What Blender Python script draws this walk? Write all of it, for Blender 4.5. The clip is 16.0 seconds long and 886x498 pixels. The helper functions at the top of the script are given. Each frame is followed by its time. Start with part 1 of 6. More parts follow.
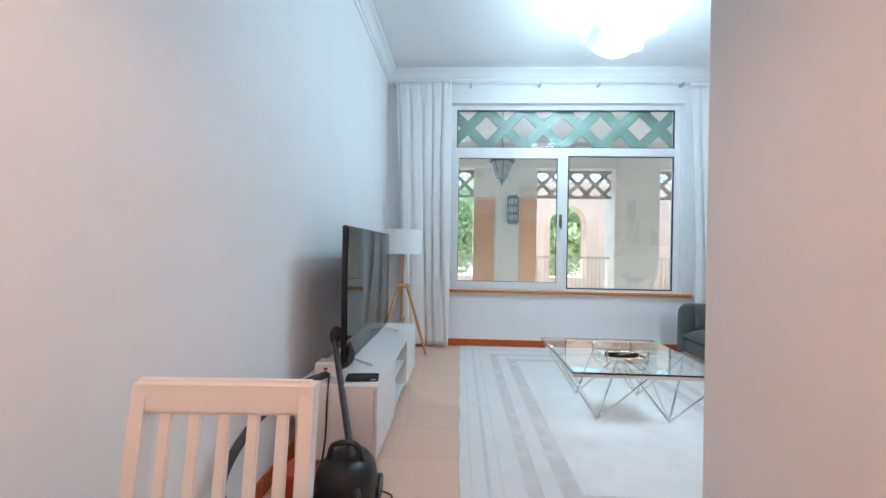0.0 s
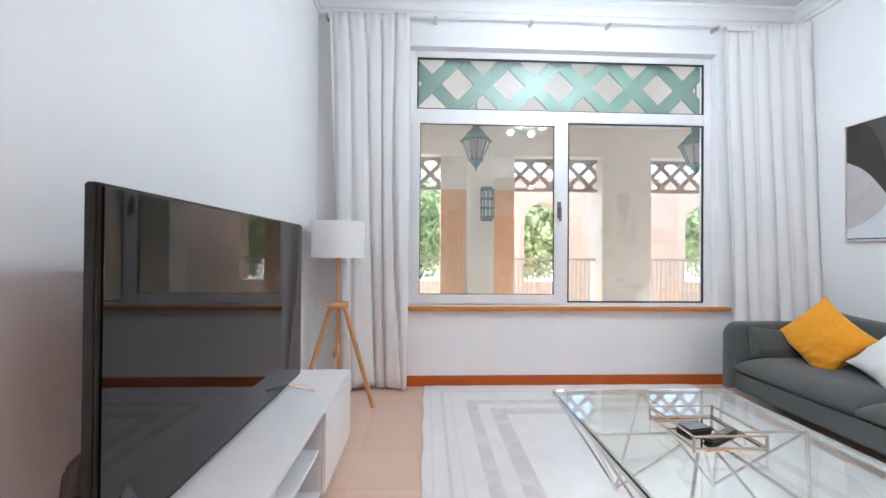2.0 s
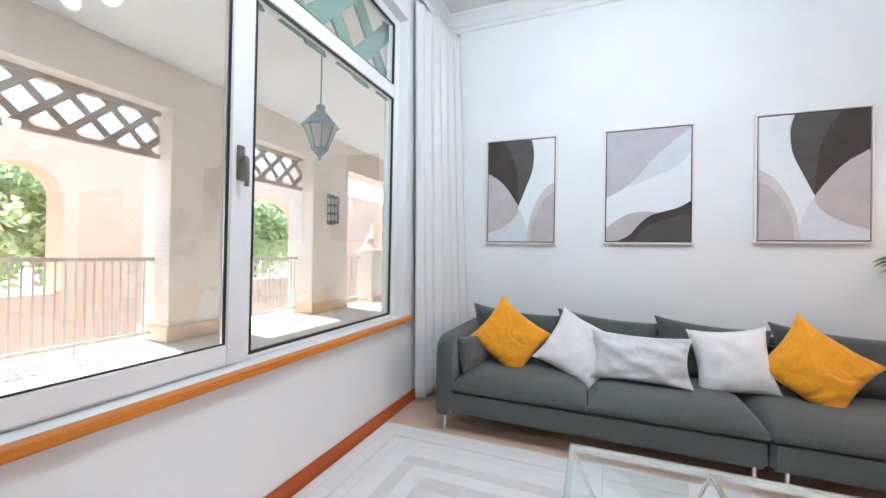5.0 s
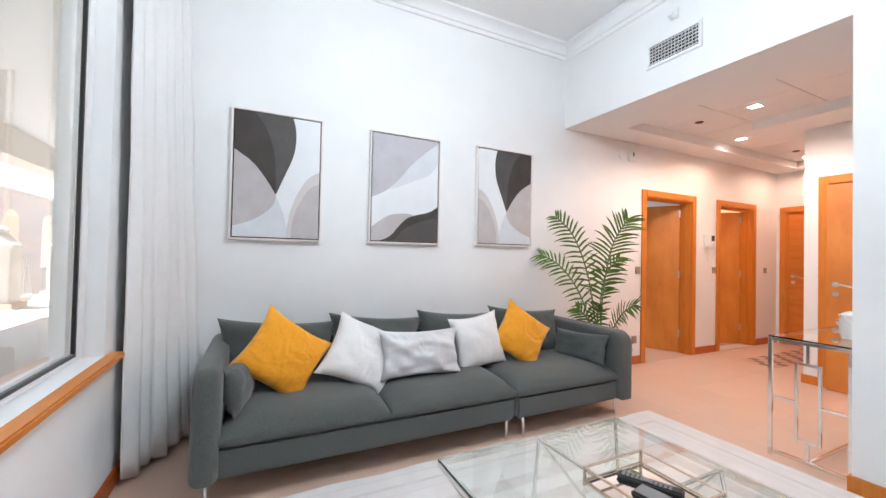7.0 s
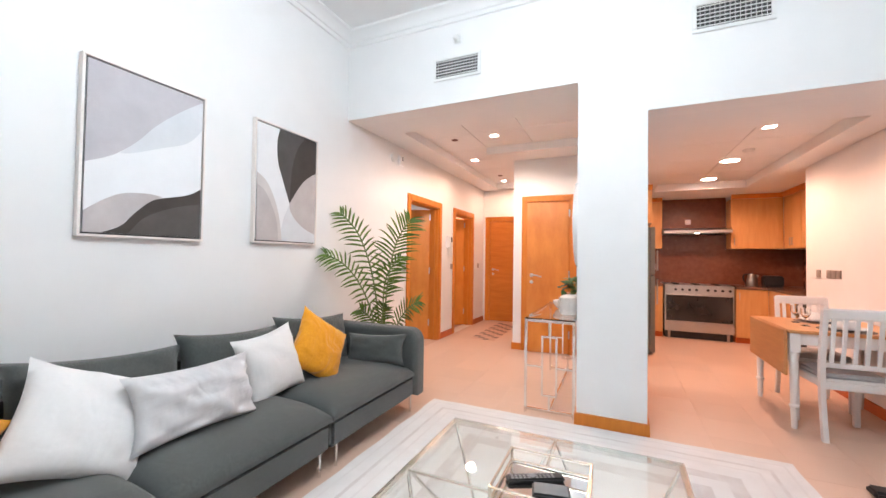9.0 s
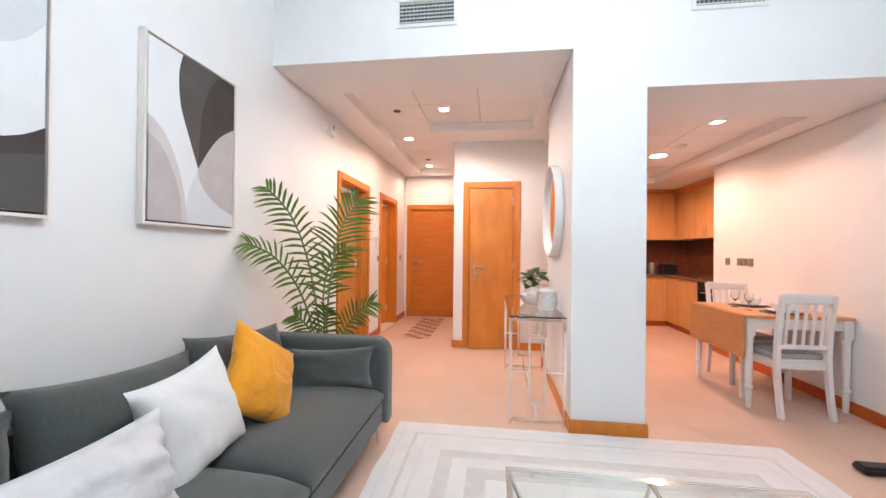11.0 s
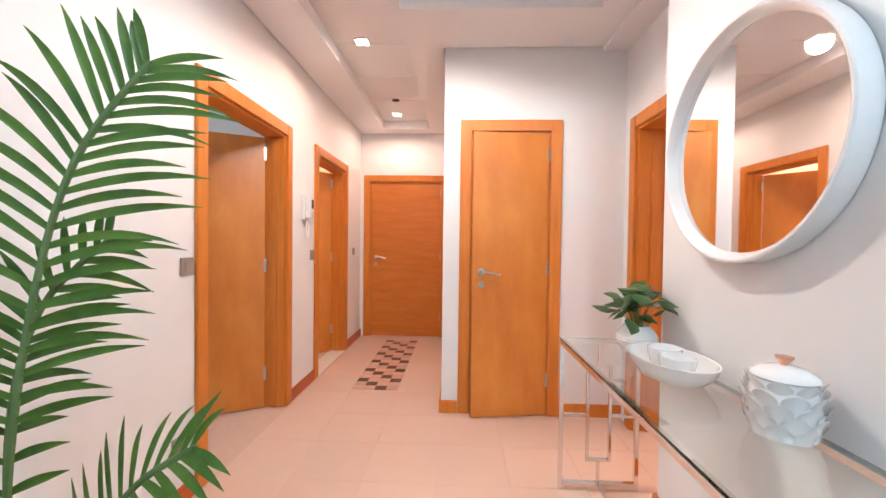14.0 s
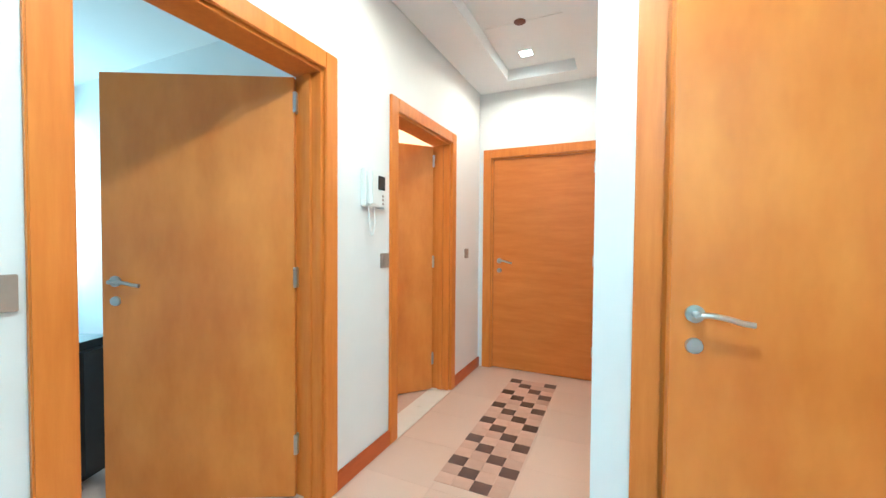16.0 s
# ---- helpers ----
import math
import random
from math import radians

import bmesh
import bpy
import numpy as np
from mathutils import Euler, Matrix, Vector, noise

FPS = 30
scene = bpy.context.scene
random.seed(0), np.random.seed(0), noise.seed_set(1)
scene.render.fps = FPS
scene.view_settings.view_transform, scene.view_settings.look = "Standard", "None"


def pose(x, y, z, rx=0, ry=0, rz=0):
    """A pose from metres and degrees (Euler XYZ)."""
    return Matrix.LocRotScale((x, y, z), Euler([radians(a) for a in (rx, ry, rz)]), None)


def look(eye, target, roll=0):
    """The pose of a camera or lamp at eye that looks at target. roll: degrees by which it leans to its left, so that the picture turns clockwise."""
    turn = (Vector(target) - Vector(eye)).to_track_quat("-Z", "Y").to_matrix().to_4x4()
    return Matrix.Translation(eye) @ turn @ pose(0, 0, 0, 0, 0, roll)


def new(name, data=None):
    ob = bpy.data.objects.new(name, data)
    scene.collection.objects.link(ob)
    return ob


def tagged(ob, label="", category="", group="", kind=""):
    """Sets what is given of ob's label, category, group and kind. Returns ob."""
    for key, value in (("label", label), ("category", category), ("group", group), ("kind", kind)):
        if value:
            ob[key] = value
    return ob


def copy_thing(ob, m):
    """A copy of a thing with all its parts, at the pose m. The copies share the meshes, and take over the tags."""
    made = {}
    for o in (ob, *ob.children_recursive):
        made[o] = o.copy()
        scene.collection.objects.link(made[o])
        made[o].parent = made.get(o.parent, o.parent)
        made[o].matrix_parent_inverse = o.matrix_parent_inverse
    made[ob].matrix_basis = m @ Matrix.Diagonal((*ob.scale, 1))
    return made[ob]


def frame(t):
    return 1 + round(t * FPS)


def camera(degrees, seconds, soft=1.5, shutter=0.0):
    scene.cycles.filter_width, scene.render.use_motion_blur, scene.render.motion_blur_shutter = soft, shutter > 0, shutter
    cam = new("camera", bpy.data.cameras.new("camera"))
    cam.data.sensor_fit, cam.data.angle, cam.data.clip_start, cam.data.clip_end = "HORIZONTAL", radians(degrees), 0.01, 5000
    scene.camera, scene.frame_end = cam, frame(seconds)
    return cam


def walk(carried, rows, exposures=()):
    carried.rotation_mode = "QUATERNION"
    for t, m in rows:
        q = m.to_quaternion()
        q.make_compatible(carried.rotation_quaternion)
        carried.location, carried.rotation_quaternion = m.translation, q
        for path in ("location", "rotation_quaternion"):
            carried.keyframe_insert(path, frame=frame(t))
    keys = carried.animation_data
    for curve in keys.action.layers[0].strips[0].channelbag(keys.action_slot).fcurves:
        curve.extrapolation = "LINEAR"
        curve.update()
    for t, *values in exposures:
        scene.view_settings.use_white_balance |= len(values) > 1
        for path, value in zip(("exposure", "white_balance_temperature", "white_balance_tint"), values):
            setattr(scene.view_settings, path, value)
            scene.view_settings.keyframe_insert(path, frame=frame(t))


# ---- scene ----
cam = camera(98.2, 16.0)
METRES, EYE, TILT, LEAN, TURN = 10.0, 1.28, 0.0, 0.0, 2.6
ROWS = [
    (0.0, 0.0, 0.0, 0.0, 0.0, -0.02, -0.99),
    (0.5, 0.0074, 0.0349, -0.001, -1.77, 0.27, -0.69),
    (1.0, 0.0082, 0.074, -0.0001, -2.5, 0.38, -0.61),
    (1.5, 0.0084, 0.1069, -0.0023, -2.98, 0.45, -0.7),
    (2.0, 0.0105, 0.1459, -0.0016, -4.92, 0.43, -0.44),
    (2.5, 0.0087, 0.1804, -0.0025, -12.9, 0.6, -0.58),
    (3.0, 0.0063, 0.2192, -0.0021, -24.06, 0.72, -0.88),
    (3.5, 0.0089, 0.2559, -0.0016, -34.98, 0.76, -0.53),
    (6.0, 0.0318, 0.4142, 0.0013, -94.55, 0.77, -1.34),
    (6.5, 0.0425, 0.4288, 0.0015, -105.74, 0.76, -1.15),
    (7.0, 0.0586, 0.4402, 0.0012, -118.5, 0.97, -1.21),
    (7.5, 0.0701, 0.4523, 0.0016, -129.55, 1.18, -0.95),
    (8.0, 0.0868, 0.4568, 0.0, -141.33, 1.41, -1.02),
    (8.5, 0.103, 0.4546, 0.0003, -150.61, 1.32, -0.88),
    (9.0, 0.1256, 0.4544, 0.002, -158.2, 1.36, -0.86),
    (11.5, 0.2218, 0.3771, -0.0005, -179.99, 0.14, -0.80),
    (12.0, 0.2335, 0.3368, 0.0008, -186.84, -0.32, -1.00),
    (12.5, 0.2417, 0.3016, 0.0019, -192.02, -0.93, -0.70),
    (13.0, 0.2413, 0.2613, 0.0018, -186.90, -1.11, -0.60),
    (13.5, 0.2385, 0.2232, 0.0020, -181.91, -1.12, -0.70),
    (14.0, 0.2398, 0.1849, 0.0019, -180.25, -1.13, -0.70),
    (14.5, 0.2392, 0.1450, 0.0017, -180.19, -1.20, -0.95),
    (15.0, 0.2373, 0.1055, 0.0017, -179.3, -1.38, -0.55),
    (15.5, 0.2371, 0.0706, 0.0017, -172.93, -1.54, -0.37),
    (16.0, 0.2371, 0.0378, 0.0015, -157.95, -1.53, -0.43),
]
# the clip's own exposure and white balance
EXPOSURES = [(0.0, 1.46, 5250, -3), (0.5, 1.54, 5450, 1), (1.0, 1.60, 5650, 5), (2.5, 1.68, 6000, 9), (3.5, 1.68, 6050, 8), (6.0, 1.70, 5950, 8), (7.5, 1.84, 6200, 9), (9.0, 1.88, 6250, 9), (12.5, 1.83, 5950, 7), (13.5, 1.86, 5800, 5), (14.5, 1.92, 5000, -6), (15.5, 2.15, 4400, -24), (16.0, 2.20, 4100, -31)]
walk(cam, [(t, pose(0, 0, EYE, TILT, LEAN, TURN) @ pose(METRES * x, METRES * y, METRES * z, 90 + pitch, roll, yaw)) for t, x, y, z, yaw, pitch, roll in ROWS], exposures=EXPOSURES)
# ---- world, sun and large lights ----
world = bpy.data.worlds.new("sky")
scene.world = world
world.use_nodes = True
wn = world.node_tree
sky = wn.nodes.new("ShaderNodeTexSky")
sky.sky_type = "NISHITA"
sky.sun_disc = False
sky.sun_elevation = radians(62)
sky.sun_rotation = radians(10)
wn.links.new(sky.outputs[0], wn.nodes["Background"].inputs[0])
wn.nodes["Background"].inputs[1].default_value = 0.15


def lamp(name, kind, matrix, energy, colour, size=0.1, size_y=None, spot=None):
    data = bpy.data.lights.new(name, kind)
    data.energy, data.color = energy, colour
    if kind == "AREA":
        data.size = size
        if size_y:
            data.shape, data.size_y = "RECTANGLE", size_y
    elif kind == "SUN":
        data.angle = size
    else:
        data.shadow_soft_size = size
        if spot:
            data.spot_size, data.spot_blend = radians(spot), 0.5
    ob = new(name, data)
    ob.matrix_world = matrix
    return ob


WARM = (1.0, 0.745, 0.60)
KWARM = (1.0, 0.53, 0.36)
REDDISH = (1.0, 0.60, 0.42)
lamp("sun", "SUN", look((5.5, 26, 34), (2, 8, 0)), 5.0, (1.0, 0.95, 0.88), radians(0.5))
for bx, by in ((-0.20, -0.13), (0.13, -0.20), (0.20, 0.13), (-0.13, 0.20)):
    lamp("pendant_bulb_source", "POINT", pose(1.45 + bx, 3.42 + by, 3.04), 7.5, (0.88, 0.95, 1.0), 0.045)
# Added area lamp stands in for daylight from an unseen bedroom window.
lamp("bedroom_fill", "AREA", look((7.2, -1.0, 1.6), (4.0, -1.0, 1.4)), 13, (1.0, 0.95, 0.90), 2.0, 1.6)
for hx, hy, power in ((2.45, 0.02, 33), (3.08, -1.02, 11), (3.08, -2.72, 10)):
    lamp("hall_spot_source", "SPOT", pose(hx, hy, 2.80), power, WARM if power > 20 else REDDISH, 0.075, None, 166)
for kx, ky in ((-0.20, -1.10), (-0.20, -2.25)):
    lamp("kitchen_light_source", "SPOT", pose(kx, ky, 2.51), 25, KWARM, 0.07, None, 165)
lamp("dining_spot_source", "SPOT", pose(-0.20, 0.25, 2.52), 11, KWARM, 0.05, None, 150)
# Added orange fill lamp, without a fitting, to tint the side room.
lamp("side_room_fill", "POINT", pose(4.9, -2.1, 2.2), 12, (1.0, 0.45, 0.2), 0.1)

# ---- materials ----
MATS = {}


def material(name, colour, rough=0.5, metal=0.0, colour2=None, scale=6.0, stretch=(1, 1, 1), bump=0.0, bump_scale=80.0,
             transmission=0.0, emit=0.0, ior=1.45, sheen=0.0, coat=0.0, piece=0.0, detail=4.0, fold=0.0, spread=0.08, world=False):
    """A procedural material: two scales of noise in colour, roughness and relief."""
    if name in MATS:
        return MATS[name]
    m = bpy.data.materials.new(name)
    m.use_nodes = True
    t = m.node_tree
    b = t.nodes["Principled BSDF"]
    b.inputs["Roughness"].default_value, b.inputs["Metallic"].default_value = rough, metal
    b.inputs["Transmission Weight"].default_value, b.inputs["IOR"].default_value = transmission, ior
    b.inputs["Sheen Weight"].default_value, b.inputs["Coat Weight"].default_value = sheen, coat
    b.inputs["Coat Roughness"].default_value = 0.15
    tc = t.nodes.new("ShaderNodeTexCoord")
    mp = t.nodes.new("ShaderNodeMapping")
    mp.inputs["Scale"].default_value = stretch
    if world:
        t.links.new(t.nodes.new("ShaderNodeNewGeometry").outputs["Position"], mp.inputs["Vector"])
    else:
        t.links.new(tc.outputs["Object"], mp.inputs["Vector"])
    if colour2:
        n1 = t.nodes.new("ShaderNodeTexNoise")
        n1.inputs["Scale"].default_value, n1.inputs["Detail"].default_value = scale, detail
        n1.inputs["Roughness"].default_value = 0.6
        t.links.new(mp.outputs[0], n1.inputs["Vector"])
        ramp = t.nodes.new("ShaderNodeValToRGB")
        ramp.color_ramp.elements[0].position, ramp.color_ramp.elements[1].position = 0.3, 0.7
        ramp.color_ramp.elements[0].color = (*colour, 1)
        ramp.color_ramp.elements[1].color = (*colour2, 1)
        t.links.new(n1.outputs["Fac"], ramp.inputs[0])
        out = ramp.outputs[0]
        if piece:
            oi = t.nodes.new("ShaderNodeObjectInfo")
            hsv = t.nodes.new("ShaderNodeHueSaturation")
            mr = t.nodes.new("ShaderNodeMapRange")
            mr.inputs["To Min"].default_value, mr.inputs["To Max"].default_value = 1 - piece, 1 + piece
            t.links.new(oi.outputs["Random"], mr.inputs["Value"])
            t.links.new(mr.outputs[0], hsv.inputs["Value"])
            t.links.new(out, hsv.inputs["Color"])
            out = hsv.outputs[0]
        t.links.new(out, b.inputs["Base Color"])
        rr = t.nodes.new("ShaderNodeMapRange")
        rr.inputs["To Min"].default_value, rr.inputs["To Max"].default_value = max(0.02, rough - spread), min(1, rough + spread)
        t.links.new(n1.outputs["Fac"], rr.inputs["Value"])
        t.links.new(rr.outputs[0], b.inputs["Roughness"])
    else:
        b.inputs["Base Color"].default_value = (*colour, 1)
    if bump:
        n2 = t.nodes.new("ShaderNodeTexNoise")
        n2.inputs["Scale"].default_value, n2.inputs["Detail"].default_value = bump_scale, 3
        t.links.new(mp.outputs[0], n2.inputs["Vector"])
        bp = t.nodes.new("ShaderNodeBump")
        bp.inputs["Strength"].default_value, bp.inputs["Distance"].default_value = bump, 0.004
        t.links.new(n2.outputs["Fac"], bp.inputs["Height"])
        t.links.new(bp.outputs[0], b.inputs["Normal"])
        if fold:
            n3 = t.nodes.new("ShaderNodeTexNoise")
            n3.inputs["Scale"].default_value, n3.inputs["Detail"].default_value = 5.5, 1.5
            n3.inputs["Distortion"].default_value = 1.8
            t.links.new(tc.outputs["Object"], n3.inputs["Vector"])
            b3 = t.nodes.new("ShaderNodeBump")
            b3.inputs["Strength"].default_value, b3.inputs["Distance"].default_value = fold, 0.06
            t.links.new(n3.outputs["Fac"], b3.inputs["Height"])
            t.links.new(b3.outputs[0], bp.inputs["Normal"])
    if emit:
        b.inputs["Emission Color"].default_value = (*colour, 1)
        b.inputs["Emission Strength"].default_value = emit
    MATS[name] = m
    return m


PAINT = material("white_wall_paint", (0.80, 0.80, 0.80), 0.6, colour2=(0.83, 0.83, 0.83), scale=2.5, bump=0.06, bump_scale=160)
CEIL = material("ceiling_paint", (0.80, 0.80, 0.80), 0.8, colour2=(0.82, 0.82, 0.82), scale=2, bump=0.04, bump_scale=140)
OAK = material("honey_wood", (0.56, 0.172, 0.018), 0.38, colour2=(0.65, 0.228, 0.030), scale=5, stretch=(6, 6, 0.6), bump=0.06, bump_scale=30)
DOORW = material("door_veneer", (0.525, 0.162, 0.013), 0.42, colour2=(0.68, 0.262, 0.036), scale=2.2, stretch=(2.0, 2.0, 0.8), bump=0.04, bump_scale=30, coat=0.6)
DOORW.node_tree.nodes["Principled BSDF"].inputs["Coat Roughness"].default_value = 0.27
DOORH = material("cross_grain_veneer", (0.51, 0.150, 0.016), 0.42, colour2=(0.61, 0.205, 0.030), scale=3.0, stretch=(0.7, 0.7, 5), bump=0.04, bump_scale=30)
SKIRT = material("skirting_wood", (0.42, 0.080, 0.010), 0.35, colour2=(0.50, 0.110, 0.016), scale=6, stretch=(0.8, 0.8, 6), bump=0.05, bump_scale=40)
SILLW = material("sill_wood", (0.58, 0.190, 0.022), 0.38, colour2=(0.64, 0.230, 0.032), scale=4, stretch=(0.5, 3, 3), bump=0.05, bump_scale=40)
TILE = material("beige_floor_tile", (0.665, 0.475, 0.37), 0.36, colour2=(0.68, 0.487, 0.379), scale=2.5, bump=0.02, bump_scale=30, piece=0.025, spread=0.03, world=True)
GROUT = material("tile_grout", (0.63, 0.44, 0.34), 0.85, colour2=(0.67, 0.48, 0.375), scale=20)
PVC = material("white_window_frame", (0.78, 0.77, 0.77), 0.35, colour2=(0.81, 0.80, 0.80), scale=3)
GLASS = material("window_glass", (0.98, 0.99, 0.985), 0.0, transmission=1.0, ior=1.68)
TGLASS = material("table_glass", (0.93, 0.985, 0.965), 0.0, transmission=1.0, ior=1.48)
CHROME = material("chrome", (0.78, 0.76, 0.74), 0.12, 1.0, colour2=(0.84, 0.82, 0.80), scale=12)
STEEL = material("brushed_steel", (0.50, 0.49, 0.47), 0.30, 1.0, colour2=(0.58, 0.57, 0.55), scale=10, stretch=(1, 1, 12))
BLACK = material("black_plastic", (0.012, 0.012, 0.013), 0.35, colour2=(0.02, 0.02, 0.021), scale=15)
WHITEP = material("white_plastic", (0.78, 0.78, 0.77), 0.35, colour2=(0.81, 0.81, 0.80), scale=10)
CERAMIC = material("white_glazed_ceramic", (0.80, 0.80, 0.79), 0.18, colour2=(0.84, 0.84, 0.83), scale=6, coat=0.3)
SOFA = material("charcoal_woven_fabric", (0.066, 0.073, 0.070), 0.92, colour2=(0.092, 0.100, 0.096), scale=90, bump=0.5, bump_scale=420, sheen=0.25)
MUSTARD = material("mustard_fabric", (0.76, 0.30, 0.007), 0.85, colour2=(0.84, 0.36, 0.012), scale=60, bump=0.25, bump_scale=300, sheen=0.2, fold=0.5)
LINEN = material("off_white_linen", (0.75, 0.73, 0.72), 0.9, colour2=(0.775, 0.755, 0.745), scale=70, bump=0.14, bump_scale=300, sheen=0.15, fold=0.16)
SATIN = material("silver_satin", (0.59, 0.58, 0.59), 0.42, colour2=(0.64, 0.63, 0.64), scale=14, bump=0.12, bump_scale=200, sheen=0.3, fold=0.22)
CURTAIN = material("white_curtain_cloth", (0.83, 0.82, 0.81), 0.9, colour2=(0.86, 0.85, 0.84), scale=25, bump=0.2, bump_scale=260)

def let_light_through(mat, colour, share):
    """Mixes a translucent lobe into a thin cloth or leaf."""
    t = mat.node_tree
    back = t.nodes.new("ShaderNodeBsdfTranslucent")
    back.inputs["Color"].default_value = (*colour, 1)
    mix = t.nodes.new("ShaderNodeMixShader")
    mix.inputs[0].default_value = share
    t.links.new(t.nodes["Principled BSDF"].outputs[0], mix.inputs[1])
    t.links.new(back.outputs[0], mix.inputs[2])
    t.links.new(mix.outputs[0], t.nodes["Material Output"].inputs[0])


let_light_through(CURTAIN, (0.84, 0.83, 0.82), 0.14)


# ---- mesh helpers ----
def box(bm, x0, x1, y0, y1, z0, z1, m=None):
    vs = [bm.verts.new(v) for v in ((x0, y0, z0), (x1, y0, z0), (x1, y1, z0), (x0, y1, z0), (x0, y0, z1), (x1, y0, z1), (x1, y1, z1), (x0, y1, z1))]
    for f in ((3, 2, 1, 0), (4, 5, 6, 7), (0, 1, 5, 4), (1, 2, 6, 5), (2, 3, 7, 6), (3, 0, 4, 7)):
        bm.faces.new([vs[i] for i in f])
    if m:
        bmesh.ops.transform(bm, matrix=m, verts=vs)
    return vs


def boxes(*specs, bevel=0.0, seg=2, m=None):
    bm = bmesh.new()
    for s in specs:
        box(bm, *s, m=m)
    if bevel:
        bmesh.ops.bevel(bm, geom=bm.edges[:], offset=bevel, segments=seg, affect="EDGES", clamp_overlap=True)
    return bm


def rod(bm, p, q, r, seg=10, r2=None):
    p, q = Vector(p), Vector(q)
    m = (q - p).to_track_quat("Z", "Y").to_matrix().to_4x4()
    m.translation = (p + q) / 2
    bmesh.ops.create_cone(bm, cap_ends=True, segments=seg, radius1=r, radius2=r if r2 is None else r2, depth=(q - p).length, matrix=m)


def rods(*specs, seg=10):
    bm = bmesh.new()
    for p, q, r in specs:
        rod(bm, p, q, r, seg)
    return bm


def bar(bm, p, q, w):
    """A square bar of width w from p to q."""
    p, q = Vector(p), Vector(q)
    m = (q - p).to_track_quat("Z", "Y").to_matrix().to_4x4()
    m.translation = p
    box(bm, -w / 2, w / 2, -w / 2, w / 2, 0, (q - p).length, m)


def lathe(profile, seg=28, centre=(0, 0, 0), wave=None, bm=None):
    """A turned body from (radius, height) pairs; wave(angle, i) varies the radius."""
    bm = bm or bmesh.new()
    rings = []
    for i, (r, z) in enumerate(profile):
        ring = []
        for k in range(seg):
            a = 2 * math.pi * k / seg
            rr = max(r, 0.0005) * (1 + (wave(a, i) if wave else 0))
            ring.append(bm.verts.new((centre[0] + rr * math.cos(a), centre[1] + rr * math.sin(a), centre[2] + z)))
        rings.append(ring)
    for lo, hi in zip(rings, rings[1:]):
        for k in range(seg):
            bm.faces.new((lo[k], lo[(k + 1) % seg], hi[(k + 1) % seg], hi[k]))
    bm.faces.new(rings[0][::-1])
    bm.faces.new(rings[-1])
    return bm


def tube(points, r, seg=10, closed=False):
    """A round tube swept along smoothed points."""
    pts = [Vector(p) for p in points]
    fine = []
    n = len(pts)
    for i in range(n if closed else n - 1):
        if closed:
            a, b, c, d = (pts[(i + k) % n] for k in (-1, 0, 1, 2))
        else:
            a, b, c, d = pts[max(i - 1, 0)], pts[i], pts[i + 1], pts[min(i + 2, n - 1)]
        for k in range(6):
            u = k / 6
            fine.append(0.5 * (2 * b + (c - a) * u + (2 * a - 5 * b + 4 * c - d) * u * u + (3 * b - a - 3 * c + d) * u ** 3))
    if not closed:
        fine.append(pts[-1])
    bm = bmesh.new()
    rings = []
    up = Vector((0.13, 0.21, 1)).normalized()
    for i, p in enumerate(fine):
        q0, q1 = fine[max(i - 1, 0)], fine[min(i + 1, len(fine) - 1)]
        if closed:
            q0, q1 = fine[i - 1], fine[(i + 1) % len(fine)]
        d = (q1 - q0).normalized()
        s = d.cross(up).normalized()
        u = s.cross(d)
        rings.append([bm.verts.new(p + r * (math.cos(2 * math.pi * k / seg) * s + math.sin(2 * math.pi * k / seg) * u)) for k in range(seg)])
    pairs = list(zip(rings, rings[1:])) + ([(rings[-1], rings[0])] if closed else [])
    for lo, hi in pairs:
        for k in range(seg):
            bm.faces.new((lo[k], lo[(k + 1) % seg], hi[(k + 1) % seg], hi[k]))
    if not closed:
        bm.faces.new(rings[0][::-1])
        bm.faces.new(rings[-1])
    return bm


def prism(profile, axis, a, b, m=None):
    """A closed (u, z) profile swept along x or y from a to b."""
    bm = bmesh.new()
    def at(u, z, s):
        return (s, u, z) if axis == "x" else (u, s, z)
    lo = [bm.verts.new(at(u, z, a)) for u, z in profile]
    hi = [bm.verts.new(at(u, z, b)) for u, z in profile]
    n = len(profile)
    for k in range(n):
        bm.faces.new((lo[k], lo[(k + 1) % n], hi[(k + 1) % n], hi[k]))
    bm.faces.new(lo[::-1])
    bm.faces.new(hi)
    bmesh.ops.recalc_face_normals(bm, faces=bm.faces[:])
    return bm


def clip_half(poly, nx, nz, d):
    """The part of a flat polygon where nx*x + nz*z <= d."""
    out = []
    for i, p in enumerate(poly):
        q = poly[(i + 1) % len(poly)]
        fp, fq = nx * p[0] + nz * p[1] - d, nx * q[0] + nz * q[1] - d
        if fp <= 0:
            out.append(p)
        if (fp < 0 < fq) or (fq < 0 < fp):
            u = fp / (fp - fq)
            out.append((p[0] + u * (q[0] - p[0]), p[1] + u * (q[1] - p[1])))
    return out


def slab(bm, poly, y0, y1):
    """A flat (x, z) polygon made thick along y."""
    if len(poly) < 3:
        return
    lo, hi = [bm.verts.new((x, y0, z)) for x, z in poly], [bm.verts.new((x, y1, z)) for x, z in poly]
    bm.faces.new(lo)
    bm.faces.new(hi[::-1])
    n = len(poly)
    for k in range(n):
        bm.faces.new((lo[(k + 1) % n], lo[k], hi[k], hi[(k + 1) % n]))


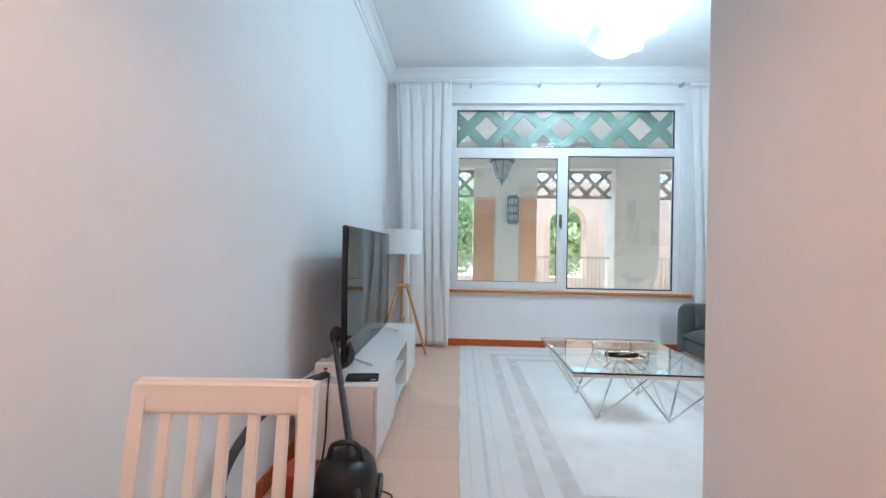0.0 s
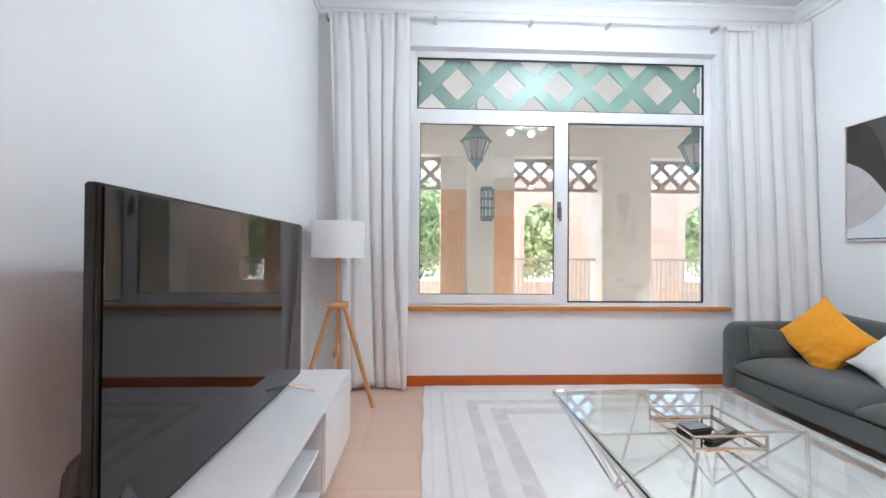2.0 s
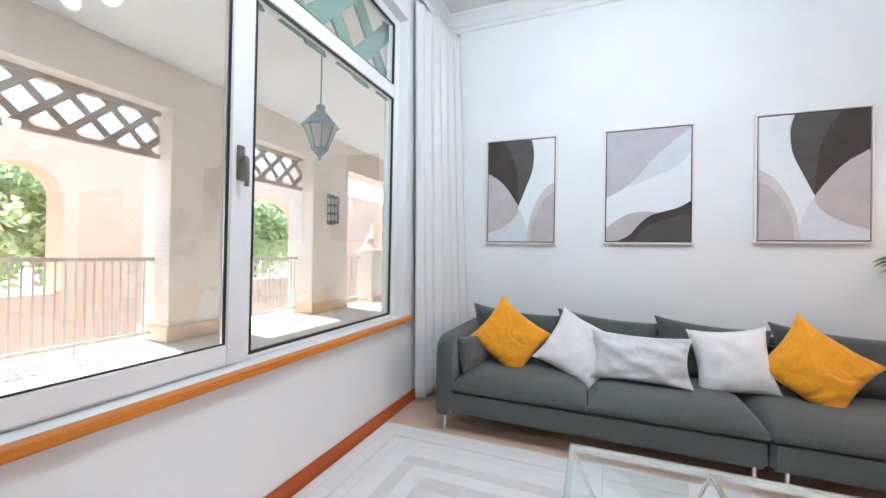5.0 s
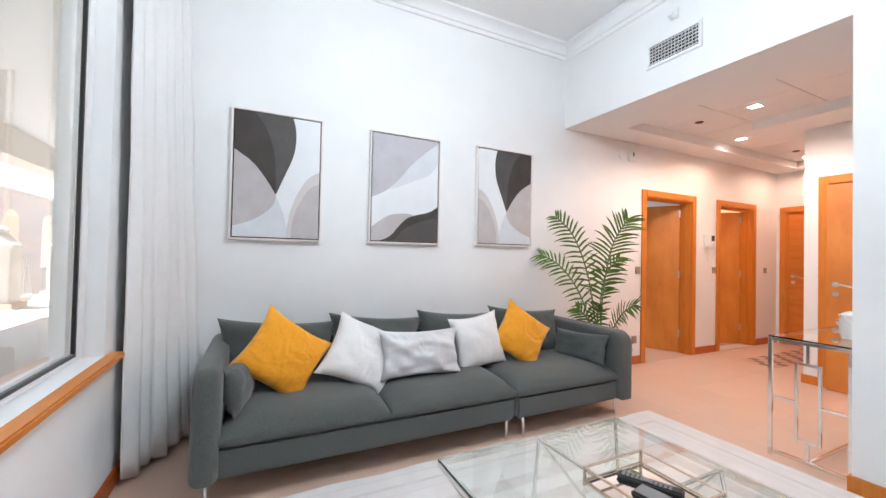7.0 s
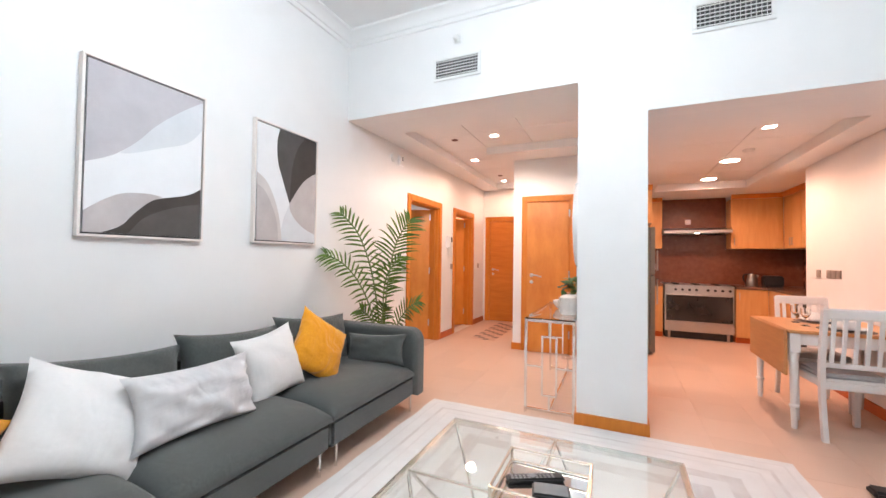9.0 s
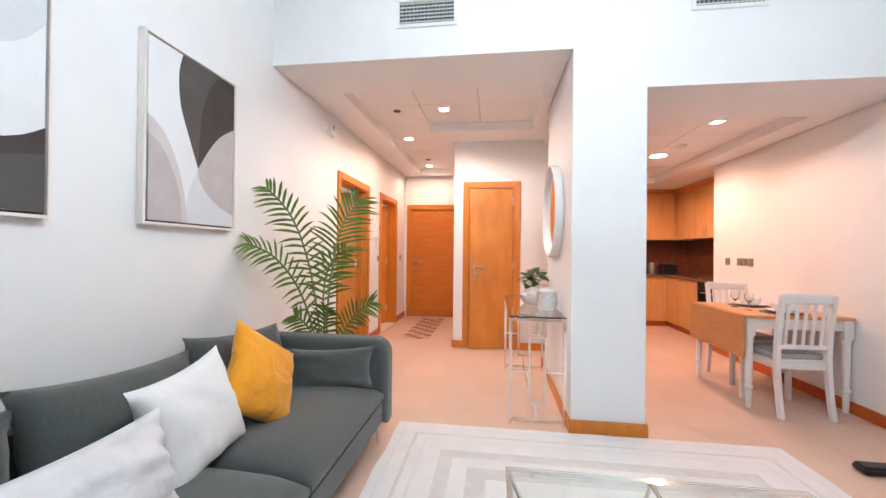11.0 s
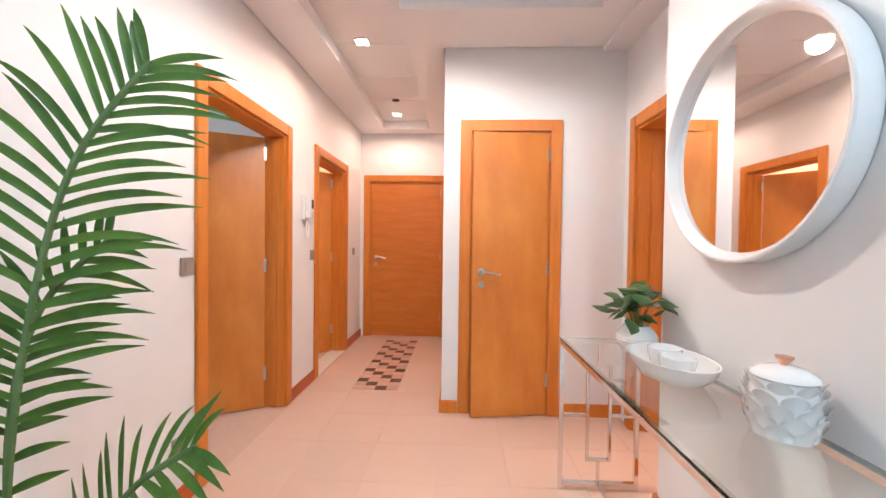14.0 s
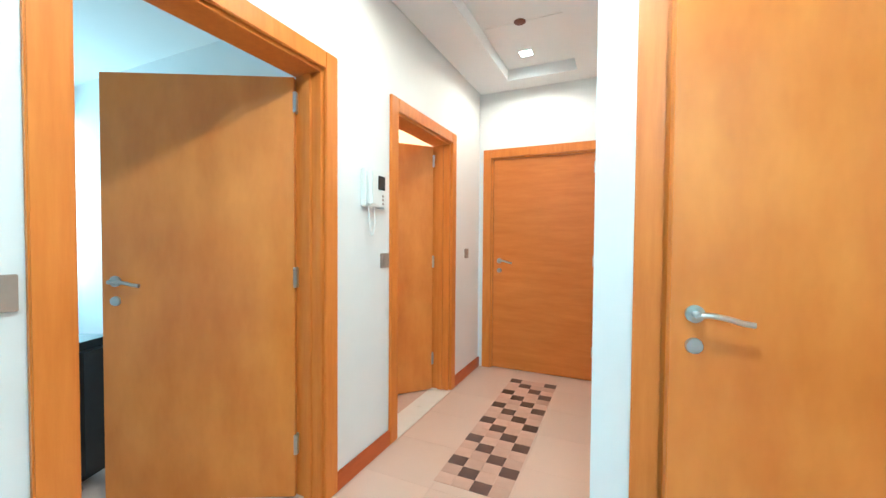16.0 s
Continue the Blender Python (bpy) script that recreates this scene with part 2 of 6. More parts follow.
def pillow(w, h, t, n=16, droop=0.0, seed=1, wrinkle=0.012):
    """A stuffed cushion, standing in x-z, thick along y, with pulled corners and creases."""
    bm = bmesh.new()
    grid = {}
    for side in (-1, 1):
        for i in range(n + 1):
            for j in range(n + 1):
                u, v = 2 * i / n - 1, 2 * j / n - 1
                edge = i in (0, n) or j in (0, n)
                if edge and side == 1:
                    grid[side, i, j] = grid[-1, i, j]
                    continue
                puff = ((1 - abs(u) ** 2.4) * (1 - abs(v) ** 2.4)) ** 0.48
                pin = 1 - 0.13 * (1 - u * u) * abs(v) ** 4
                pin2 = 1 - 0.13 * (1 - v * v) * abs(u) ** 4
                c = noise.noise(Vector((u * 2.1 + seed * 7.3, v * 2.1, side * 3 + seed))) * wrinkle
                c += noise.noise(Vector((u * 5 + v * 2 + seed * 3, v * 4 - seed, side * 2.0))) * wrinkle * 0.5
                x = w / 2 * u * pin2
                z = h / 2 * v * pin - droop * (1 - u * u) * max(v, 0)
                y = side * t / 2 * puff + (c if not edge else 0)
                grid[side, i, j] = bm.verts.new((x, y, z))
    for side in (-1, 1):
        for i in range(n):
            for j in range(n):
                q = [grid[side, i, j], grid[side, i + 1, j], grid[side, i + 1, j + 1], grid[side, i, j + 1]]
                bm.faces.new(q if side == -1 else q[::-1])
    return bm


def mesh_of(name, bm, mat, smooth=True, sharp=38):
    bmesh.ops.recalc_face_normals(bm, faces=bm.faces[:])
    me = bpy.data.meshes.new(name)
    bm.to_mesh(me)
    bm.free()
    for m in (mat if isinstance(mat, (list, tuple)) else [mat]):
        me.materials.append(m)
    if smooth:
        me.polygons.foreach_set("use_smooth", [True] * len(me.polygons))
        me.set_sharp_from_angle(angle=radians(sharp))
    return me


def part(name, bm, mat, parent, label="", m=None, sharp=38):
    ob = new(name, mesh_of(name, bm, mat, True, sharp))
    ob.parent = parent
    if m is not None:
        ob.matrix_basis = m
    if label:
        ob["label"] = label
    return ob


def thing(name, m, label, category, group="", kind=""):
    ob = new(name)
    ob.empty_display_size = 0.1
    ob.matrix_basis = m
    return tagged(ob, label, category, group, kind)


def solid(name, bm, mat, label, category, group="", kind="", m=None, sharp=38):
    ob = new(name, mesh_of(name, bm, mat, True, sharp))
    if m is not None:
        ob.matrix_basis = m
    return tagged(ob, label, category, group, kind)


def structure(name, bm, mat, label, category):
    return solid(name, bm, mat, label, category, kind="structure")


# ---- plan: x to the sofa wall, y to the window ----
XL, XR, YW, YP = -1.0, 3.65, 5.10, 1.35
TOP = 3.64                       # living room ceiling
HALL, KIT = 2.74, 2.44           # lower ceilings
XP0, XP1 = 0.84, 1.34            # pillar
XN = 1.09                        # wall with the kitchen door
YC, XC = -0.94, 2.43             # closet block
YE = -3.22                       # entrance wall
WX0, WX1, WZ0, WZ1 = -0.14, 2.87, 0.75, 3.22   # window opening

structure("wall_left", boxes((XL - 0.15, XL, -1.35, YW + 0.2, -0.1, TOP + 0.3)), PAINT, "smooth white painted wall beside the television", "wall")
D1 = (-0.97, -0.005)
D2 = (-2.50, -1.61)
DH = 2.11
structure("wall_right", boxes(
    (XR, XR + 0.16, D1[1], YW + 0.2, -0.1, TOP + 0.3), (XR, XR + 0.16, D1[0], D1[1], DH, TOP + 0.3),
    (XR, XR + 0.16, D2[1], D1[0], -0.1, TOP + 0.3), (XR, XR + 0.16, D2[0], D2[1], DH, TOP + 0.3),
    (XR, XR + 0.16, YE - 0.2, D2[0], -0.1, TOP + 0.3)), PAINT, "smooth white painted wall behind the sofa with two doorways", "wall")
structure("wall_window", boxes(
    (XL, WX0, YW, YW + 0.22, -0.1, TOP + 0.3), (WX1, XR, YW, YW + 0.22, -0.1, TOP + 0.3),
    (WX0, WX1, YW, YW + 0.22, -0.1, WZ0), (WX0, WX1, YW, YW + 0.22, WZ1, TOP + 0.3)), PAINT, "white painted wall round the large window", "wall")
structure("header_hall", boxes((XP1, XR, 1.15, YP, HALL, TOP + 0.3)), PAINT, "white painted beam above the hall opening", "wall")
structure("header_kitchen", boxes((XL, XP0, 1.15, YP, KIT, TOP + 0.3)), PAINT, "white painted beam above the kitchen opening", "wall")
structure("pillar", boxes((XP0, XP1, 0.09, YP, -0.1, TOP + 0.3)), PAINT, "white painted thick wall end between hall and kitchen", "wall")
KD = (-0.76, 0.03)               # kitchen doorway in the thin wall
structure("wall_kitchen_door", boxes((XP0, XN, KD[1], 0.09, -0.1, HALL + 0.1), (XP0, XN, KD[0], KD[1], 2.11, HALL + 0.1),
                                     (XP0, XN, YC, KD[0], -0.1, HALL + 0.1)), PAINT, "white painted wall with the kitchen doorway", "wall")
CD = (1.625, 2.235)              # closet doorway
structure("wall_closet", boxes((XN, CD[0], YC - 0.12, YC, -0.1, HALL + 0.1), (CD[1], XC, YC - 0.12, YC, -0.1, HALL + 0.1),
                               (CD[0], CD[1], YC - 0.12, YC, 2.135, HALL + 0.1), (XC - 0.12, XC, YE, YC - 0.12, -0.1, HALL + 0.1),
                               (1.25, XC - 0.12, -1.75, -1.65, -0.1, HALL + 0.1)), PAINT, "white painted walls of the hall closet", "wall")
ED = (2.53, 3.53)
structure("wall_entrance", boxes((ED[1], XR, YE - 0.2, YE, -0.1, HALL + 0.1), (XC - 0.12, ED[0], YE - 0.2, YE, -0.1, HALL + 0.1),
                                 (ED[0], ED[1], YE - 0.2, YE, 2.11, HALL + 0.1)), PAINT, "white painted wall round the entrance door", "wall")
structure("wall_kitchen", boxes((-1.80, 1.40, -3.75, -3.60, -0.1, 2.8), (-1.90, -1.75, -3.75, -1.25, -0.1, 2.8),
                                (-1.75, XL - 0.15, -1.35, -1.22, -0.1, 2.8), (1.27, 1.40, -3.60, -1.06, -0.1, 2.8),
                                (XP0, XN, -1.06, YC, -0.1, 2.8)), PAINT, "white painted kitchen walls", "wall")

# ceilings
structure("ceiling_living", boxes((XL, XR, YP, YW, TOP, TOP + 0.2)), CEIL, "plain white painted living room ceiling", "ceiling")
SG = 0.012                       # open shadow joint along the walls
hall_c = boxes((XP1 + SG, XR - SG, 0.77, 1.15, HALL, 2.95), (3.30, XR - SG, YE + SG, 0.77, HALL, 2.95), (XN + SG, 1.45, YC + SG, 0.09 - SG, HALL, 2.95), (XP1 + SG, 1.45, 0.09 - SG, 0.77, HALL, 2.95),
               (1.45, 2.70, YC + SG, -0.45, HALL, 2.95), (XC + SG, 2.70, YE + SG, YC + SG, HALL, 2.95), (2.70, 3.30, YE + SG, -2.98, HALL, 2.95))
# raised tray panels with open joints between them
for px0, px1 in ((1.45, 2.058), (2.068, 2.692), (2.702, 3.30)):
    for py0, py1 in ((-0.45, 0.158), (0.168, 0.77)):
        box(hall_c, px0, px1, py0, py1, 2.84, 2.95)
for py0, py1 in ((-2.98, -2.262), (-2.252, -1.662), (-1.652, -1.062), (-1.052, -0.46)):
    box(hall_c, 2.70, 3.30, py0, py1, 2.84, 2.95)
box(hall_c, XN, XR, YE, 1.15, 2.96, 3.05)
structure("ceiling_hall", hall_c, CEIL, "white hall ceiling with a raised panelled tray", "ceiling")
kit_c = boxes((XL + SG, XP0 - SG, 0.60, 1.15, KIT, 2.7), (XL + SG, -0.72, -1.22, 0.60, KIT, 2.7), (-1.75, -0.80, -3.6, -1.22, KIT, 2.7),
              (0.50, XP0, -1.0, 0.60, KIT, 2.7), (0.50, 1.27, -3.6, -1.0, KIT, 2.7), (-0.80, 0.50, -3.6, -2.55, KIT, 2.7), (-0.80, -0.72, -2.55, -1.22, KIT, 2.7))
for py0, py1 in ((-2.55, -1.773), (-1.763, -0.993), (-0.983, -0.198), (-0.188, 0.60)):
    for px0, px1 in ((-0.72, -0.118), (-0.108, 0.50)):
        box(kit_c, px0, px1, py0, py1, 2.55, 2.7)
box(kit_c, -1.75, 1.27, -3.6, 1.15, 2.71, 2.8)
structure("ceiling_kitchen", kit_c, CEIL, "white kitchen ceiling with a raised panelled tray", "ceiling")
corn = bmesh.new()
def cornice(bm, axis, wall, sign, a, b):
    prof = [(wall, TOP), (wall + sign * 0.115, TOP), (wall + sign * 0.115, TOP - 0.022), (wall + sign * 0.095, TOP - 0.03), (wall + sign * 0.07, TOP - 0.045),
            (wall + sign * 0.045, TOP - 0.075), (wall + sign * 0.038, TOP - 0.10), (wall + sign * 0.022, TOP - 0.105), (wall + sign * 0.018, TOP - 0.14), (wall, TOP - 0.145)]
    tmp = prism(prof, axis, a, b)
    me = bpy.data.meshes.new("tmp")
    tmp.to_mesh(me)
    tmp.free()
    bm.from_mesh(me)
    bpy.data.meshes.remove(me)
cornice(corn, "x", YW, -1, XL, XR)
cornice(corn, "x", YP, 1, XL, XR)
cornice(corn, "y", XL, 1, YP, YW)
cornice(corn, "y", XR, -1, YP, YW)
structure("cornice_trim", corn, CEIL, "white moulded plaster cornice below the ceiling", "trim")

# skirting boards
def skirting(name, *runs, mat=SKIRT):
    bm = bmesh.new()
    for r in runs:
        box(bm, *r)
    bmesh.ops.bevel(bm, geom=[e for e in bm.edges if min(v.co.z for v in e.verts) > 0.05], offset=0.005, segments=2, affect="EDGES")
    return structure(name, bm, mat, "varnished reddish wooden skirting board", "baseboard")
K, KZ = 0.016, 0.095
skirting("baseboard_window", (XL, XR, YW - K, YW, 0, KZ))
skirting("baseboard_left", (XL, XL + K, -1.35, YW - K, 0, KZ))
skirting("baseboard_right", (XR - K, XR, 0.075, YW - K, 0, KZ), (XR - K, XR, -1.535, -1.045, 0, KZ), (XR - K, XR, YE, -2.575, 0, KZ))
# Pillar run takes lighter OAK: daylight on its front put into the colour.
skirting("baseboard_pillar", (XP0 - K, XP1 + K, YP, YP + K, 0, KZ), (XP1, XP1 + K, 0.09, YP, 0, KZ), (XP0 - K, XP0, 0.09, YP, 0, KZ), (XN, XP1 + K, 0.09 - K, 0.09, 0, KZ), mat=OAK)
skirting("baseboard_closet", (XN, 1.55, YC, YC + K, 0, KZ), (2.31, XC + K, YC, YC + K, 0, KZ), (XC, XC + K, YE, YC, 0, KZ), mat=OAK)

# Unseen roof slab and outer walls, added to keep sky and sun out.
structure("roof", boxes((-2.2, 8.0, -4.2, 5.32, 4.12, 4.3), (-2.2, XL - 0.15, -4.2, -1.22, 2.8, 4.12)), CEIL, "unseen slab over the rooms, added to keep out skylight", "roof")
structure("wall_outer", boxes((-2.2, 8.0, -4.2, -4.0, -0.1, 4.12), (7.8, 8.0, -4.0, -1.6, -0.1, 4.12), (5.75, 7.8, -1.75, -1.6, -0.1, 4.12), (7.8, 8.0, 2.1, 5.0, -0.1, 4.12)), PAINT, "unseen outer walls, added to keep out stray light", "wall")

# ---- walls of the rooms behind the doors ----
structure("bedroom_walls", boxes((XR + 0.16, 7.6, 1.9, 2.05, -0.1, 2.9), (XR + 0.16, 7.6, -1.52, -1.40, -0.1, 2.9),
                                 (7.6, 7.75, -1.52, 2.05, -0.1, 0.9), (7.6, 7.75, -1.52, 2.05, 2.4, 2.9), (7.6, 7.75, -1.52, -1.3, 0.9, 2.4), (7.6, 7.75, 0.6, 2.05, 0.9, 2.4)),
          PAINT, "pale painted bedroom walls seen through the doorway", "wall")
structure("bedroom_ceiling", boxes((XR + 0.16, 7.6, -1.40, 1.9, 2.72, 2.9)), CEIL, "white bedroom ceiling", "ceiling")
structure("side_room_walls", boxes((XR + 0.16, 5.6, -1.66, -1.525, -0.1, 2.7), (XR + 0.16, 5.6, -3.0, -2.85, -0.1, 2.7), (5.6, 5.7, -3.0, -1.525, -0.1, 2.7),
                                   (XR + 0.16, 5.6, -2.85, -1.66, 2.45, 2.7)), PAINT, "painted walls of a small side room", "wall")

# ---- doors ----
def casing(name, axis, face, out, a, b, top, depth, mat=OAK, w=0.072):
    """Frame round an opening a..b: face boards standing out from the wall and jamb linings through it."""
    root = thing(name, pose(0, 0, 0), "varnished honey-coloured wooden door frame", "door frame", kind="structure")
    def bx(u0, u1, d0, d1, z0, z1):
        d0, d1 = min(d0, d1), max(d0, d1)
        return (d0, d1, u0, u1, z0, z1) if axis == "x" else (u0, u1, d0, d1, z0, z1)
    f0, f1 = face, face + out * 0.02
    for nm, u0, u1, z0, z1 in (("upright", a - w, a + 0.012, 0, top + w), ("upright", b - 0.012, b + w, 0, top + w), ("head", a + 0.012, b - 0.012, top - 0.012, top + w)):
        part(nm, boxes(bx(u0, u1, f0, f1, z0, z1), bevel=0.004), mat, root)
    g0, g1 = face - out * 0.0005, face - out * depth
    for nm, u0, u1, z0, z1 in (("jamb", a, a + 0.028, 0, top), ("jamb", b - 0.028, b, 0, top), ("lintel", a + 0.028, b - 0.028, top - 0.028, top)):
        part(nm, boxes(bx(u0, u1, g0, g1, z0, z1), bevel=0.002), mat, root)
    for nm, u0, u1, z0, z1 in (("stop", a + 0.028, a + 0.042, 0, top - 0.028), ("stop", b - 0.042, b - 0.028, 0, top - 0.028)):
        part(nm, boxes(bx(u0, u1, face - out * depth * 0.35, face - out * depth * 0.62, z0, z1), bevel=0.002), mat, root)
    return root


casing("door_frame_1", "x", XR, -1, D1[0], D1[1], DH, 0.16)
casing("door_frame_2", "x", XR, -1, D2[0], D2[1], DH, 0.16)
casing("door_frame_3", "y", YC, 1, CD[0], CD[1], 2.135, 0.12)
casing("door_frame_4", "x", XN, 1, KD[0], KD[1], 2.11, 0.25)
casing("door_frame_5", "y", YE, 1, ED[0], ED[1], 2.11, 0.12)


def door(name, m, width, height, mat, label, mirror=1, handle=True):
    """A flush leaf along +x from its hinges, with lever handle, lock and hinges on both faces."""
    root = thing(name, m, label, "door", kind="structure")
    part("leaf", boxes((0.0, width, -0.02, 0.02, 0.008, height), bevel=0.003), mat, root)
    hx = width - 0.065
    if handle:
        for s in (-1, 1):
            h = lathe([(0.0, 0), (0.026, 0), (0.026, 0.008), (0.010, 0.010), (0.010, 0.045), (0.0, 0.046)], 20)
            bmesh.ops.transform(h, matrix=Matrix.Translation((hx, s * 0.02, 1.08)) @ pose(0, 0, 0, -90 * s), verts=h.verts[:])
            part("rosette", h, STEEL, root)
            lev = tube([(hx, s * 0.058, 1.08), (hx - 0.03, s * 0.063, 1.083), (hx - 0.07, s * 0.062, 1.076), (hx - 0.105, s * 0.06, 1.066), (hx - 0.135, s * 0.06, 1.062)], 0.0085, 10)
            part("door_handle", lev, STEEL, root, "curved brushed steel lever handle")
            l = lathe([(0.0, 0), (0.024, 0), (0.022, 0.009), (0.0, 0.010)], 20)
            bmesh.ops.transform(l, matrix=Matrix.Translation((hx, s * 0.02, 0.985)) @ pose(0, 0, 0, -90 * s), verts=l.verts[:])
            part("lock", l, STEEL, root)
    for z in (0.22, 1.05, 1.90):
        part("hinge", boxes((-0.012, 0.006, -0.024, 0.024, z, z + 0.10), bevel=0.002), STEEL, root, "steel hinge")
    return root


door("door_1", pose(3.80, -0.932, 0, 0, 0, 27.5), 0.905, 2.07, DOORW, "open flush wooden bedroom door with steel lever handle")
door("door_2", pose(3.805, -2.455, 0, 0, 0, 50), 0.82, 2.07, DOORW, "half-open wooden side room door")
door("door_3", pose(1.655, YC - 0.005, 0, 0, 0, 9.0), 0.565, 2.10, DOORW, "slightly ajar flush wooden closet door")
door("door_4", pose(ED[0] + 0.03, YE - 0.03, 0), 0.94, 2.08, DOORH, "closed entrance door with horizontal wood grain")

structure("threshold", boxes((XR - 0.02, XR + 0.16, D2[0], D2[1], -0.002, 0.006), bevel=0.002), material("pale_threshold_stone", (0.78, 0.72, 0.64), 0.3, colour2=(0.82, 0.77, 0.70), scale=9), "pale polished stone threshold in the doorway", "threshold")

# ---- window ----
HANDM = material("dull_bronze", (0.20, 0.185, 0.17), 0.45, 0.6, colour2=(0.25, 0.23, 0.215), scale=14)
YF = 5.18                        # inner face of the window frame
win = thing("window_1", pose(1.365, YF, WZ0), "large white framed window with two lower panes and a transom", "window", kind="structure")
def wb(name, x0, x1, z0, z1, d0=0.0, d1=0.07, mat=PVC, bevel=0.006, label="", parent=win):
    return part(name, boxes((x0 - 1.365, x1 - 1.365, d0, d1, z0 - WZ0, z1 - WZ0), bevel=bevel), mat, parent, label)
wb("window_frame", WX0, -0.072, WZ0, WZ1)
wb("window_frame", 2.79, WX1, WZ0, WZ1)
wb("window_frame", -0.072, 2.79, 3.155, WZ1)
wb("window_frame", -0.072, 2.79, WZ0, 0.775)
wb("transom_bar", -0.072, 2.79, 2.545, 2.655)
wb("mullion", 1.30, 1.415, 0.775, 2.545)
# opening sash in front of the frame
for x0, x1, z0, z1 in ((-0.105, -0.040, 0.765, 2.575), (1.272, 1.345, 0.765, 2.575), (-0.040, 1.272, 0.765, 0.855), (-0.040, 1.272, 2.505, 2.575)):
    wb("sash", x0, x1, z0, z1, -0.022, 0.03)
for x0, x1, z0, z1 in ((1.415, 1.428, 0.775, 2.545), (2.777, 2.79, 0.775, 2.545), (1.428, 2.777, 0.775, 0.79), (1.428, 2.777, 2.532, 2.545),
                       (-0.072, -0.06, 2.655, 3.155), (2.778, 2.79, 2.655, 3.155), (-0.06, 2.778, 3.142, 3.155), (-0.06, 2.778, 2.655, 2.662)):
    wb("gasket", x0, x1, z0, z1, 0.004, 0.02, BLACK, 0.0, "black rubber glazing seal")
for x0, x1, z0, z1 in ((-0.040, -0.034, 0.855, 2.505), (1.266, 1.272, 0.855, 2.505), (-0.034, 1.266, 0.855, 0.861), (-0.034, 1.266, 2.499, 2.505)):
    wb("gasket", x0, x1, z0, z1, -0.014, 0.0, BLACK, 0.0, "black rubber glazing seal")
for x0, x1, z0, z1, d in ((-0.036, 1.268, 0.857, 2.503, 0.004), (1.42, 2.785, 0.78, 2.54, 0.022), (-0.068, 2.786, 2.658, 3.15, 0.022)):
    p = wb("pane", x0, x1, z0, z1, d, d + 0.008, GLASS, 0.0)
    p.visible_shadow = False
h = wb("handle_plate", 1.30, 1.336, 1.60, 1.76, -0.036, -0.022, HANDM, 0.003, "brushed metal handle plate")
part("window_handle", tube([(1.32 - 1.365, -0.034, 1.70 - WZ0), (1.32 - 1.365, -0.062, 1.70 - WZ0), (1.318 - 1.365, -0.07, 1.66 - WZ0), (1.318 - 1.365, -0.07, 1.57 - WZ0)], 0.011, 8), HANDM, win, "brushed metal window handle")
wb("hinge", -0.13, -0.105, 2.47, 2.56, -0.02, 0.0, PVC, 0.003)
structure("window_sill", boxes((WX0 - 0.045, WX1 + 0.10, YW - 0.062, YF, WZ0 - 0.034, WZ0 - 0.001), bevel=0.008), SILLW, "varnished orange-brown wooden window sill", "window sill")

# ---- terrace outside the window ----
STUCCO = material("cream_stucco", (0.84, 0.765, 0.675), 0.9, colour2=(0.88, 0.81, 0.73), scale=5, bump=0.25, bump_scale=60)
PINK = material("peach_stucco", (0.84, 0.63, 0.49), 0.9, colour2=(0.88, 0.69, 0.55), scale=4, bump=0.25, bump_scale=60)
GREENP = material("green_painted_wood", (0.13, 0.22, 0.175), 0.55, colour2=(0.17, 0.26, 0.21), scale=8, stretch=(1, 1, 4), bump=0.1, bump_scale=50)
BROWNP = material("weathered_brown_wood", (0.46, 0.38, 0.32), 0.6, colour2=(0.53, 0.45, 0.39), scale=8, bump=0.1, bump_scale=50)
PAVE = material("pale_terrace_paving", (0.68, 0.635, 0.575), 0.6, colour2=(0.74, 0.70, 0.64), scale=3, bump=0.1, bump_scale=40)
RAILM = material("painted_rail", (0.62, 0.56, 0.50), 0.5, colour2=(0.68, 0.62, 0.56), scale=10)
PATINA = material("green_patina_metal", (0.12, 0.19, 0.19), 0.5, 0.4, colour2=(0.19, 0.27, 0.27), scale=14, bump=0.15, bump_scale=60)
LGLASS = material("milky_lantern_glass", (0.75, 0.68, 0.62), 0.35, transmission=0.5, colour2=(0.8, 0.74, 0.7), scale=5)
structure("terrace_floor", boxes((-6, 26, YW + 0.2, 9.9, -0.25, -0.03)), PAVE, "pale sunlit terrace paving", "floor")
structure("terrace_ceiling", boxes((-6, 26, YW + 0.22, 9.75, 3.83, 4.1)), CEIL, "white terrace soffit", "ceiling")
structure("terrace_beam", boxes((-6, 26, 9.15, 9.75, 3.22, 3.83)), STUCCO, "cream rendered beam along the terrace edge", "wall")
structure("terrace_end_wall", boxes((-6.3, -6, YW, 9.9, -0.25, 4.1), (26, 26.3, YW, 9.9, -0.25, 4.1), (3.95, 26, YW + 0.0, YW + 0.2, -0.25, 4.1), (-6, -1.15, YW, YW + 0.2, -0.25, 4.1)), STUCCO, "cream rendered house wall", "wall")

